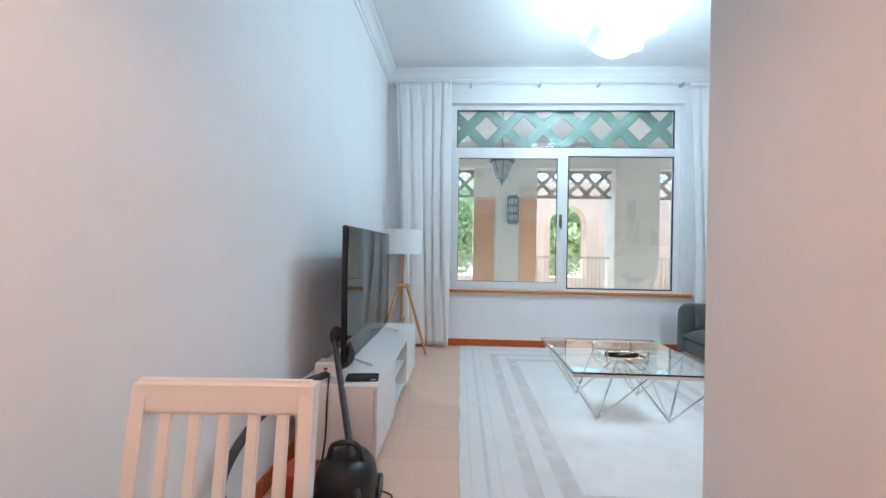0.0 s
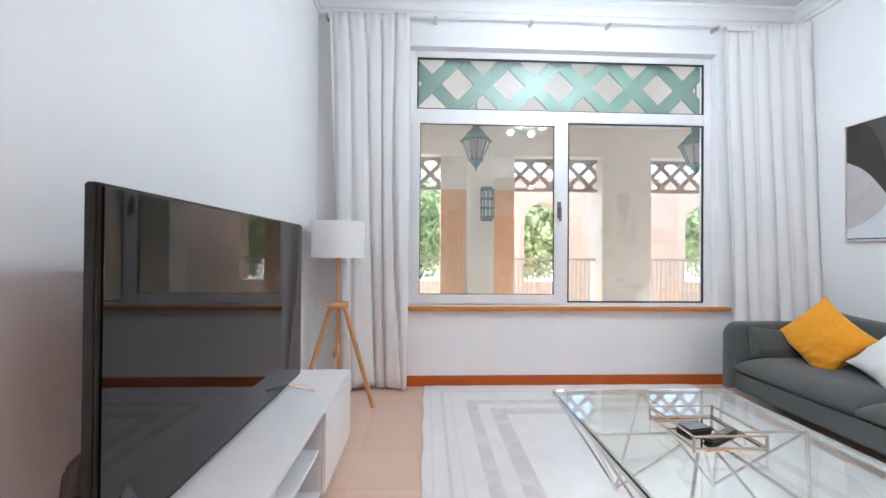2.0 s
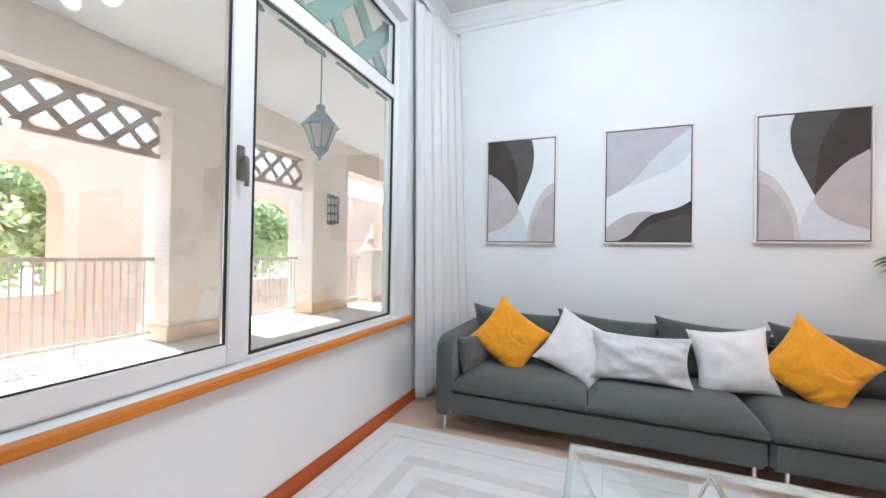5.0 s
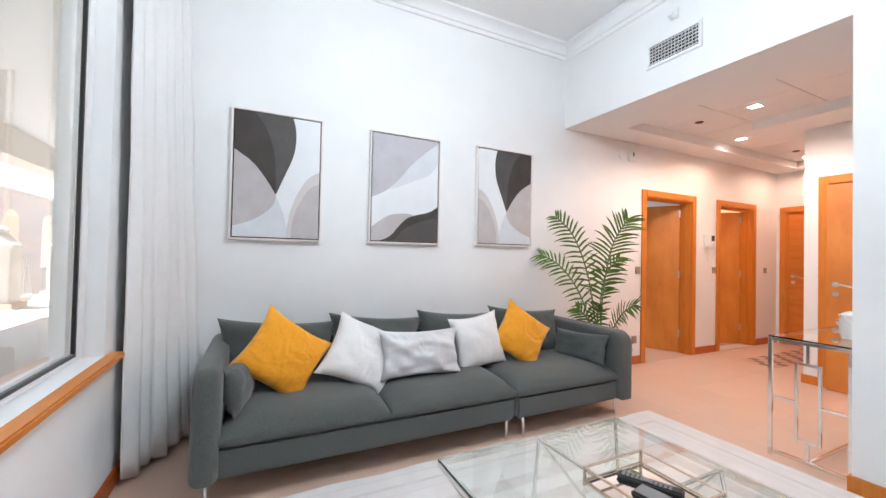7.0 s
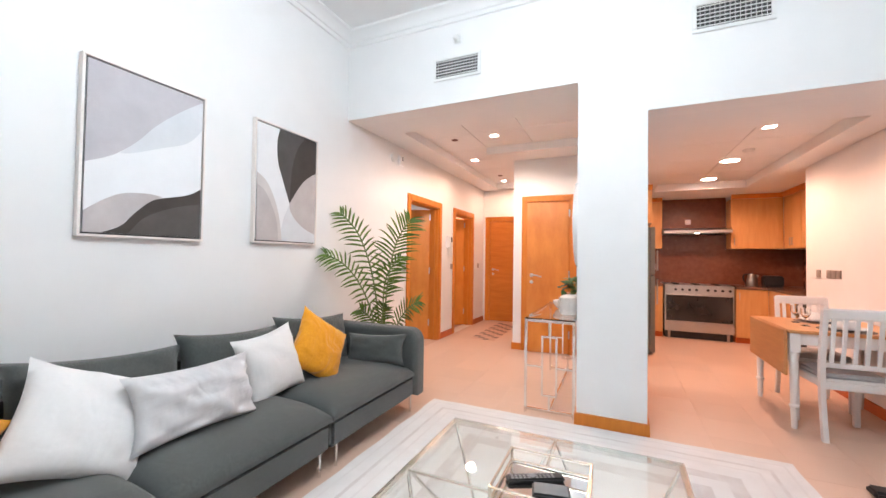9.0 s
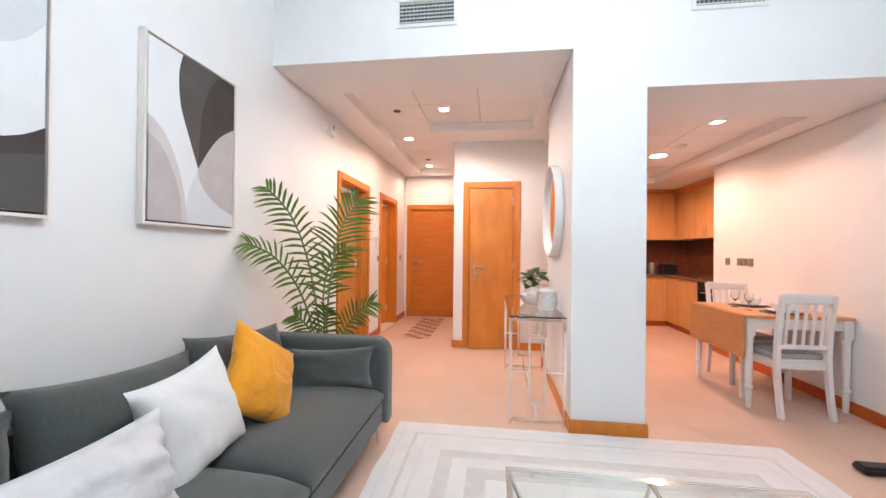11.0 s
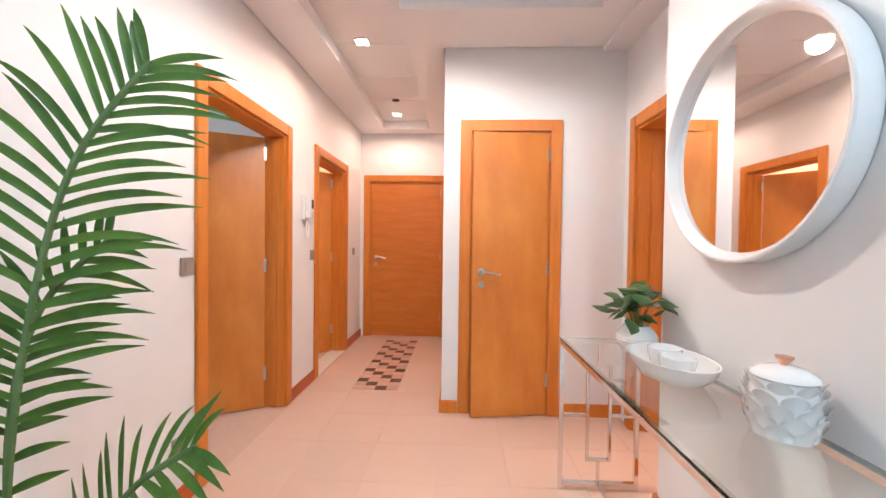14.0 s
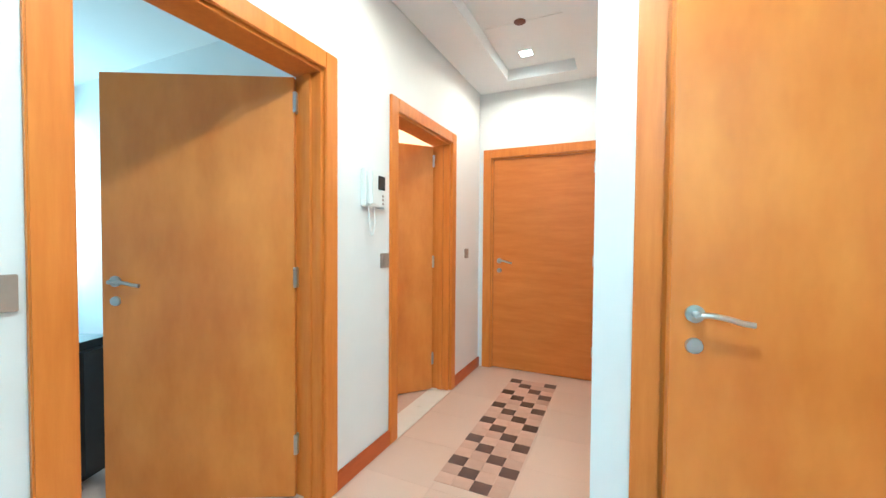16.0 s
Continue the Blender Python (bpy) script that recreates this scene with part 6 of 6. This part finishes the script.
# inlaid strip of small tiles before the entrance
mosaic = thing("floor_mosaic", pose(2.83, -3.0, 0), "inlaid strip of pink and dark brown floor tiles", "floor inlay", kind="structure")
MOSA = [material("rose_inlay", (0.55, 0.34, 0.25), 0.35, colour2=(0.62, 0.40, 0.30), scale=8, piece=0.12), material("dark_inlay", (0.10, 0.055, 0.045), 0.35, colour2=(0.14, 0.08, 0.065), scale=8, piece=0.15)]
mm_ = []
for mt in MOSA:
    tb = bmesh.new()
    box(tb, -0.0495, 0.0495, -0.0455, 0.0455, 0.0003, 0.0022)
    mm_.append(mesh_of("inlay_tile", tb, mt, False))
for r in range(18):
    for c in range(4):
        dark = (r - (3 - c)) % 3 == 0
        o = new("inlay_tile", mm_[1 if dark else 0])
        o.parent = mosaic
        o.location = (0.0505 + c * 0.101, 0.0465 + r * 0.0925, 0)

# ---- bedroom and dining ----
case = thing("suitcase", pose(5.0, -0.50, 0, 0, 0, 20), "black upright suitcase with a pulled-out handle", "suitcase")
part("shell", boxes((-0.23, 0.23, -0.14, 0.14, 0.05, 0.76), bevel=0.045, seg=4), BLACK, case)
for sx in (-1, 1):
    for sy in (-1, 1):
        part("wheel", rods(((sx * 0.18, sy * 0.10 - 0.012, 0.025), (sx * 0.18, sy * 0.10 + 0.012, 0.025), 0.025), seg=14), BLACK, case)
    part("handle_post", rods(((sx * 0.09, 0.10, 0.74), (sx * 0.09, 0.10, 1.05), 0.009)), STEEL, case)
part("handle", boxes((-0.11, 0.11, 0.08, 0.12, 1.05, 1.085), bevel=0.012, seg=3), BLACK, case)

WPAINT = material("white_painted_wood", (0.77, 0.76, 0.75), 0.42, colour2=(0.80, 0.79, 0.78), scale=6, stretch=(3, 3, 0.8), bump=0.05, bump_scale=40)
TOPW = material("oak_table_top", (0.55, 0.265, 0.10), 0.4, colour2=(0.64, 0.335, 0.145), scale=5, stretch=(7, 0.8, 7), bump=0.05, bump_scale=40)
dt = thing("dining_table", pose(-0.59, 0.26, 0), "drop-leaf dining table with oak top and white turned legs", "dining table")
part("tabletop", boxes((-0.40, 0.405, -0.435, 0.435, 0.750, 0.775), bevel=0.005), TOPW, dt, "oak tabletop")
part("drop_leaf", boxes((0.410, 0.430, -0.435, 0.435, 0.415, 0.772), bevel=0.005), TOPW, dt, "hanging oak leaf")
for sx in (-1, 1):
    part("apron", boxes((sx * 0.355 - 0.011, sx * 0.355 + 0.011, -0.36, 0.36, 0.66, 0.750), bevel=0.002), WPAINT, dt)
    for sy in (-1, 1):
        lx, ly = sx * 0.36, sy * 0.395
        bm = lathe([(0.017, 0.0), (0.020, 0.02), (0.024, 0.16), (0.033, 0.17), (0.033, 0.185), (0.024, 0.195), (0.030, 0.50), (0.028, 0.56), (0.034, 0.57), (0.034, 0.60)], 20, (lx, ly, 0))
        box(bm, lx - 0.033, lx + 0.033, ly - 0.033, ly + 0.033, 0.60, 0.750)
        part("leg", bm, WPAINT, dt)
for sy in (-1, 1):
    part("apron", boxes((-0.33, 0.33, sy * 0.395 - 0.011, sy * 0.395 + 0.011, 0.66, 0.750), bevel=0.002), WPAINT, dt)

PAD = material("pale_grey_seat_pad", (0.42, 0.41, 0.41), 0.9, colour2=(0.50, 0.49, 0.49), scale=40, bump=0.3, bump_scale=200)
chair = thing("dining_chair", pose(-0.515, 0.615, 0, 0, 0, 3), "white painted wooden slat-back chair with grey seat pad", "chair", "chairs at the dining table")
for sx in (-1, 1):
    part("front_leg", boxes((sx * 0.19 - 0.019, sx * 0.19 + 0.019, -0.215, -0.177, 0, 0.43), bevel=0.004), WPAINT, chair)
    back = [(0.235, 0.0), (0.205, 0.22), (0.19, 0.45), (0.205, 0.68), (0.245, 0.965)]
    bm = bmesh.new()
    line = smooth(back)
    prev = None
    for yy, zz in line:
        xx = sx * 0.188
        ring = [bm.verts.new((xx + ox, yy + oy, zz)) for ox, oy in ((-0.016, -0.02), (0.016, -0.02), (0.016, 0.02), (-0.016, 0.02))]
        if prev:
            for k in range(4):
                bm.faces.new((prev[k], prev[(k + 1) % 4], ring[(k + 1) % 4], ring[k]))
        else:
            bm.faces.new(ring[::-1])
        prev = ring
    bm.faces.new(prev)
    part("back_post", bm, WPAINT, chair)
    part("side_rail", boxes((sx * 0.19 - 0.011, sx * 0.19 + 0.011, -0.177, 0.175, 0.385, 0.43), bevel=0.003), WPAINT, chair)
part("front_rail", boxes((-0.171, 0.171, -0.207, -0.185, 0.375, 0.43), bevel=0.003), WPAINT, chair)
part("back_rail", boxes((-0.172, 0.172, 0.176, 0.198, 0.375, 0.43), bevel=0.003), WPAINT, chair)
part("seat", boxes((-0.215, 0.215, -0.225, 0.185, 0.431, 0.447), bevel=0.006), WPAINT, chair)
part("seat_pad", soft_box(-0.20, 0.20, -0.215, 0.165, 0.4475, 0.485, 0.016, 0.008, 3, 3), PAD, chair, "pale grey seat pad")
part("top_rail", boxes((-0.205, 0.205, 0.222, 0.254, 0.895, 0.975), bevel=0.010, seg=3), WPAINT, chair)
part("lower_rail", boxes((-0.172, 0.172, 0.178, 0.204, 0.535, 0.570), bevel=0.004), WPAINT, chair)
for k in range(5):
    x = -0.132 + k * 0.066
    bm = boxes((x - 0.014, x + 0.014, -0.006, 0.006, 0.0, 0.342), bevel=0.003)
    bmesh.ops.transform(bm, matrix=Matrix.Translation((0, 0.190, 0.562)) @ pose(0, 0, 0, -7.6), verts=bm.verts[:])
    part("back_slat", bm, WPAINT, chair)
copy_thing(chair, pose(-0.62, -0.13, 0, 0, 0, 181))

MATT = material("dark_placemat", (0.16, 0.12, 0.10), 0.8, colour2=(0.22, 0.17, 0.14), scale=60, bump=0.2, bump_scale=200)
CLEARG = material("drinking_glass", (0.97, 0.98, 0.98), 0.0, transmission=1.0, ior=1.45)
for k, (px, py) in enumerate(((-0.60, 0.50), (-0.60, 0.05))):
    z = 0.7755
    solid("placemat", lathe([(0.17, 0.0), (0.17, 0.003), (0, 0.0032)], 36), MATT, "round dark woven placemat on the dining table", "placemat", "place settings", m=pose(px, py, z))
    solid("dinner_plate", lathe([(0.07, 0.0), (0.085, 0.003), (0.135, 0.018), (0.136, 0.021), (0.085, 0.008), (0, 0.006)], 36), CERAMIC, "white dinner plate on a placemat", "plate", "place settings", m=pose(px, py, z + 0.0034))
    solid("soup_bowl", lathe([(0.045, 0.0), (0.06, 0.005), (0.078, 0.03), (0.083, 0.068), (0.079, 0.068), (0.073, 0.032), (0.05, 0.010), (0, 0.008)], 30), CERAMIC, "white bowl standing on a plate", "bowl", "place settings", m=pose(px, py, z + 0.0098))
    gl = thing("wine_glass", pose(px + 0.20, py - (0.13 if k == 0 else -0.12), z), "clear stemmed drinking glass on the table", "glass", "place settings")
    part("body", lathe([(0.032, 0.0), (0.030, 0.003), (0.005, 0.008), (0.004, 0.06), (0.02, 0.075), (0.034, 0.10), (0.033, 0.15), (0.0315, 0.15), (0.032, 0.10), (0.018, 0.078), (0, 0.07)], 24), CLEARG, gl)
plg = thing("charger_plug", pose(-0.965, 1.17, 0.30), "white plug with a cable in the wall socket", "plug")
part("plug", boxes((-0.019, 0.03, -0.02, 0.02, -0.02, 0.02), bevel=0.006), WHITEP, plg)

# ---- kitchen ----
CAB = material("kitchen_cabinet_veneer", (0.62, 0.315, 0.105), 0.34, colour2=(0.70, 0.385, 0.150), scale=4, stretch=(5, 5, 0.7), bump=0.04, bump_scale=30)
GRAN = material("brown_granite", (0.12, 0.065, 0.045), 0.18, colour2=(0.22, 0.13, 0.09), scale=45, coat=0.3)
SPL = material("brown_backsplash", (0.14, 0.045, 0.022), 0.24, colour2=(0.19, 0.066, 0.035), scale=14, coat=0.2)
DARKG = material("oven_glass", (0.02, 0.018, 0.017), 0.05, colour2=(0.026, 0.023, 0.022), scale=3, coat=0.6)
GREYF = material("fridge_grey", (0.20, 0.20, 0.175), 0.38, 0.5, colour2=(0.23, 0.23, 0.20), scale=6, stretch=(1, 1, 8))
def cabinet(name, x0, x1, y0, y1, z0, z1, face, doors, label, handle_low=True, cornice_top=False):
    """A cabinet unit whose doors face +y or +x, each door with a bar handle."""
    root = thing(name, pose((x0 + x1) / 2, (y0 + y1) / 2, z0), label, "cabinet", "kitchen cabinets")
    w, d, hh = (x1 - x0) / 2, (y1 - y0) / 2, z1 - z0
    if face == "y":
        part("carcass", boxes((-w, w, -d, d - 0.022, 0, hh), bevel=0.001), CAB, root)
    else:
        part("carcass", boxes((-w, w - 0.022, -d, d, 0, hh), bevel=0.001), CAB, root)
    n = doors
    span = w if face == "y" else d
    for k in range(n):
        a, b = -span + 2 * span * k / n + 0.002, -span + 2 * span * (k + 1) / n - 0.002
        s = (a, b, d - 0.021, d, 0.003, hh - 0.003) if face == "y" else (w - 0.021, w, a, b, 0.003, hh - 0.003)
        dr = part("door", boxes(s, bevel=0.002), CAB, root)
        u = b - 0.04 if k % 2 == 0 else a + 0.04
        hz0, hz1 = (0.05, 0.17) if handle_low else (hh - 0.17, hh - 0.05)
        if face == "y":
            part("handle", rods(((u, d + 0.018, hz0), (u, d + 0.018, hz1), 0.006), ((u, d, hz0 + 0.01), (u, d + 0.018, hz0 + 0.01), 0.004), ((u, d, hz1 - 0.01), (u, d + 0.018, hz1 - 0.01), 0.004), seg=8), STEEL, dr, "steel bar handle")
        else:
            part("handle", rods(((w + 0.018, u, hz0), (w + 0.018, u, hz1), 0.006), ((w, u, hz0 + 0.01), (w + 0.018, u, hz0 + 0.01), 0.004), ((w, u, hz1 - 0.01), (w + 0.018, u, hz1 - 0.01), 0.004), seg=8), STEEL, dr, "steel bar handle")
    if cornice_top:
        prof = [(0, 0), (0.03, 0.02), (0.05, 0.055), (0.05, 0.07), (0, 0.07)]
        if face == "y":
            part("cornice", prism([(d + u - 0.002, hh + v) for u, v in prof], "x", -w, w), OAK, root, "moulded wooden cornice")
        else:
            part("cornice", prism([(w + u - 0.002, hh + v) for u, v in prof], "y", -d, d), OAK, root, "moulded wooden cornice")
    return root
KB, KF, SX = -3.60, -3.02, -1.12
cabinet("base_cabinet", 0.325, 0.625, KB, KF, 0.09, 0.868, "y", 1, "light wooden base cabinet beside the range", False)
cabinet("base_cabinet", SX, -0.705, KB, KF, 0.09, 0.868, "y", 1, "light wooden corner base cabinet", False)
cabinet("base_cabinet", -1.745, SX, -2.62, -2.02, 0.09, 0.868, "x", 1, "light wooden base cabinet under the worktop", False)
cabinet("base_cabinet", -1.745, SX, KF, -2.625, 0.09, 0.868, "x", 1, "light wooden base cabinet in the corner", False)
structure("plinth_trim", boxes((-1.60, SX - 0.04, -3.02, -1.37, 0, 0.088), (SX - 0.04, -0.705, KB, KF - 0.04, 0, 0.088), (0.325, 0.625, KB, KF - 0.04, 0, 0.088)), SKIRT, "dark wooden plinth below the kitchen cabinets", "trim")
dw = thing("dishwasher", pose(-1.43, -1.69, 0.09), "dark steel dishwasher under the worktop", "dishwasher")
part("body", boxes((-0.30, 0.285, -0.315, 0.315, 0, 0.775)), BLACK, dw)
part("door", boxes((0.286, 0.31, -0.31, 0.31, 0.0, 0.66), bevel=0.003), DARKG, dw)
part("control_panel", boxes((0.286, 0.31, -0.31, 0.31, 0.665, 0.775), bevel=0.003), BLACK, dw)
part("handle", rods(((0.33, -0.2, 0.63), (0.33, 0.2, 0.63), 0.008)), STEEL, dw)
structure("worktop", boxes((-1.745, SX + 0.02, KB, -1.36, 0.87, 0.91), (SX + 0.02, -0.70, KB, KF + 0.02, 0.87, 0.91), (0.32, 0.64, KB, KF + 0.02, 0.87, 0.91)), GRAN, "polished brown granite worktop", "worktop")
structure("backsplash", boxes((-1.745, 0.64, KB, KB + 0.012, 0.911, 1.53), (-0.69, 0.31, KB, KB + 0.012, 1.53, KIT), (-1.748, -1.735, KB + 0.012, -1.36, 0.911, 1.53)), SPL, "glossy dark brown backsplash", "backsplash")
cabinet("wall_cabinet", -1.388, -0.695, KB, -3.27, 1.53, 2.365, "y", 1, "light wooden wall cabinet", True, True)
cabinet("wall_cabinet", 0.315, 0.62, KB, -3.27, 1.53, 2.365, "y", 1, "light wooden wall cabinet beside the hood", True, True)
for ya, yb in ((-3.27, -2.64), (-2.635, -2.0), (-1.995, -1.36)):
    cabinet("wall_cabinet", -1.735, -1.39, ya, yb, 1.53, 2.365, "x", 2, "light wooden wall cabinet over the sink", True, True)
cabinet("wall_cabinet", 0.60, 1.265, -2.20, -1.50, 1.84, 2.30, "y", 1, "light wooden cabinet above the fridge", True, True)
fr = thing("fridge", pose(0.88, -1.85, 0), "tall grey two-door fridge", "fridge")
part("body", boxes((-0.25, 0.30, -0.35, 0.35, 0.02, 1.78), bevel=0.006), GREYF, fr)
part("door", boxes((-0.315, -0.255, -0.35, 0.35, 0.03, 1.10), bevel=0.008), GREYF, fr)
part("door", boxes((-0.315, -0.255, -0.35, 0.35, 1.115, 1.78), bevel=0.008), GREYF, fr)
for z0_, z1_ in ((0.7, 1.05), (1.17, 1.45)):
    part("handle", rods(((-0.345, 0.30, z0_), (-0.345, 0.30, z1_), 0.010)), STEEL, fr)
for sx in (-1, 1):
    part("foot", rods(((sx * 0.22, 0.30, 0), (sx * 0.22, 0.30, 0.03), 0.02)), BLACK, fr)
    part("foot", rods(((sx * 0.22, -0.30, 0), (sx * 0.22, -0.30, 0.03), 0.02)), BLACK, fr)
st = thing("range_cooker", pose(-0.19, KF, 0), "wide stainless steel range cooker with dark oven glass", "cooker")
part("body", boxes((-0.49, 0.49, -0.575, -0.03, 0.12, 0.885), bevel=0.004), STEEL, st)
part("hob", boxes((-0.495, 0.495, -0.575, 0.0, 0.886, 0.906), bevel=0.003), STEEL, st)
part("control_panel", boxes((-0.49, 0.49, -0.029, 0.008, 0.775, 0.885), bevel=0.004), STEEL, st)
for k in range(8):
    x = -0.40 + k * 0.10 + (0.03 if k > 3 else -0.03)
    part("knob", rods(((x, 0.008, 0.83), (x, 0.036, 0.83), 0.020), seg=16), BLACK, st, "black knob")
od = part("oven_door", boxes((-0.49, 0.49, -0.029, 0.010, 0.285, 0.770), bevel=0.004), STEEL, st)
part("glass", boxes((-0.47, 0.47, 0.010, 0.013, 0.30, 0.735)), DARKG, od, "dark oven glass")
part("oven_handle", rods(((-0.45, 0.05, 0.745), (0.45, 0.05, 0.745), 0.011), ((-0.42, 0.01, 0.745), (-0.42, 0.05, 0.745), 0.007), ((0.42, 0.01, 0.745), (0.42, 0.05, 0.745), 0.007)), STEEL, od)
part("drawer", boxes((-0.49, 0.49, -0.029, 0.010, 0.125, 0.280), bevel=0.004), STEEL, st)
for sx in (-1, 1):
    part("foot", rods(((sx * 0.42, -0.05, 0), (sx * 0.42, -0.05, 0.12), 0.022)), STEEL, st)
    part("foot", rods(((sx * 0.42, -0.50, 0), (sx * 0.42, -0.50, 0.12), 0.022)), STEEL, st)
part("plinth", boxes((-0.48, 0.48, -0.55, -0.045, 0.004, 0.119)), BLACK, st, "black recessed plinth")
for bx_ in (-0.3, 0, 0.3):
    for by_ in (-0.42, -0.18):
        part("burner", lathe([(0.05, 0.906), (0.05, 0.918), (0.03, 0.924), (0, 0.925)], 16, (bx_, by_, 0)), BLACK, st)
hd = thing("cooker_hood", pose(-0.19, -3.34, 1.79), "slim stainless steel cooker hood", "cooker hood")
part("canopy", prism([(-0.24, 0.0), (0.24, 0.0), (0.24, 0.05), (0.15, 0.09), (-0.24, 0.10)], "x", -0.49, 0.49), STEEL, hd)
part("filter", boxes((-0.40, 0.40, -0.18, 0.16, -0.006, -0.0005)), BLACK, hd)
# Short glowing strip gives the small glint at the hood's lower front.
part("lamp", boxes((-0.03, 0.03, 0.18, 0.21, -0.005, -0.0005)), GLOWW, hd, "small glowing strip for the glint below the hood")
plate("wall_socket", (0.44, KB + 0.012, 1.20), "y", 0.088, 0.13, "cream socket on the backsplash", "socket", 1, WHITEP, 1)
plate("wall_socket", (-0.12, KB + 0.012, 2.02), "y", 0.088, 0.088, "white socket above the hood", "socket", 1, WHITEP, 1)
kt = thing("kettle", pose(-0.98, -3.30, 0.911), "steel and black electric kettle on the worktop", "kettle")
part("body", lathe([(0.07, 0.0), (0.075, 0.01), (0.07, 0.12), (0.055, 0.19), (0.05, 0.20), (0, 0.21)], 24), STEEL, kt)
part("handle", tube([(0.05, 0.0, 0.19), (0.10, 0.0, 0.19), (0.115, 0.0, 0.12), (0.075, 0.0, 0.04)], 0.011, 8), BLACK, kt)
part("spout", prism([(-0.02, 0.15), (0.02, 0.15), (0.015, 0.19), (-0.015, 0.19)], "x", -0.085, -0.045), STEEL, kt)
to = thing("toaster", pose(-1.25, -3.30, 0.911), "black toaster on the worktop", "toaster")
part("body", boxes((-0.13, 0.13, -0.08, 0.08, 0.008, 0.18), bevel=0.02, seg=3), BLACK, to)
part("slot", boxes((-0.10, 0.10, -0.012, 0.012, 0.179, 0.1815)), STEEL, to)
part("base", boxes((-0.12, 0.12, -0.07, 0.07, 0, 0.008)), BLACK, to)
tp = thing("kitchen_tap", pose(-1.60, -2.10, 0.911), "chrome kitchen tap at the sink", "tap")
part("base", lathe([(0.028, 0.0), (0.028, 0.01), (0.018, 0.02), (0.016, 0.10)], 16), CHROME, tp)
part("spout", tube([(0, 0, 0.10), (0, 0, 0.20), (0.06, 0, 0.26), (0.16, 0, 0.25), (0.19, 0, 0.20)], 0.012, 10), CHROME, tp)
part("lever", rods(((0, 0.016, 0.08), (0, 0.08, 0.11), 0.006)), CHROME, tp)

# ---- floor ----
fl = structure("floor", boxes((-1.75, XR, -3.6, YW, -0.15, -0.003), (XR, 7.6, -3.0, 1.9, -0.15, -0.003), (0.5, XR, -3.6, -3.0, -0.15, -0.0035)), GROUT, "beige floor with large square tiles", "floor")
tm = bmesh.new()
box(tm, -0.1992, 0.1992, -0.1992, 0.1992, -0.003, 0.0)
tile_mesh = mesh_of("tile", tm, TILE, False)
for i in range(-11, 4):
    for j in range(-8, 14):
        x, y = 2.62 + 0.4 * i, -0.27 + 0.4 * j
        if x < XL - 0.1 and y > -1.2 or x > XR + 0.1 or x < -1.8 or y > YW + 0.1:
            continue
        tl = new("tile", tile_mesh)
        tl.location = (x, y, 0)
        tl.parent = fl
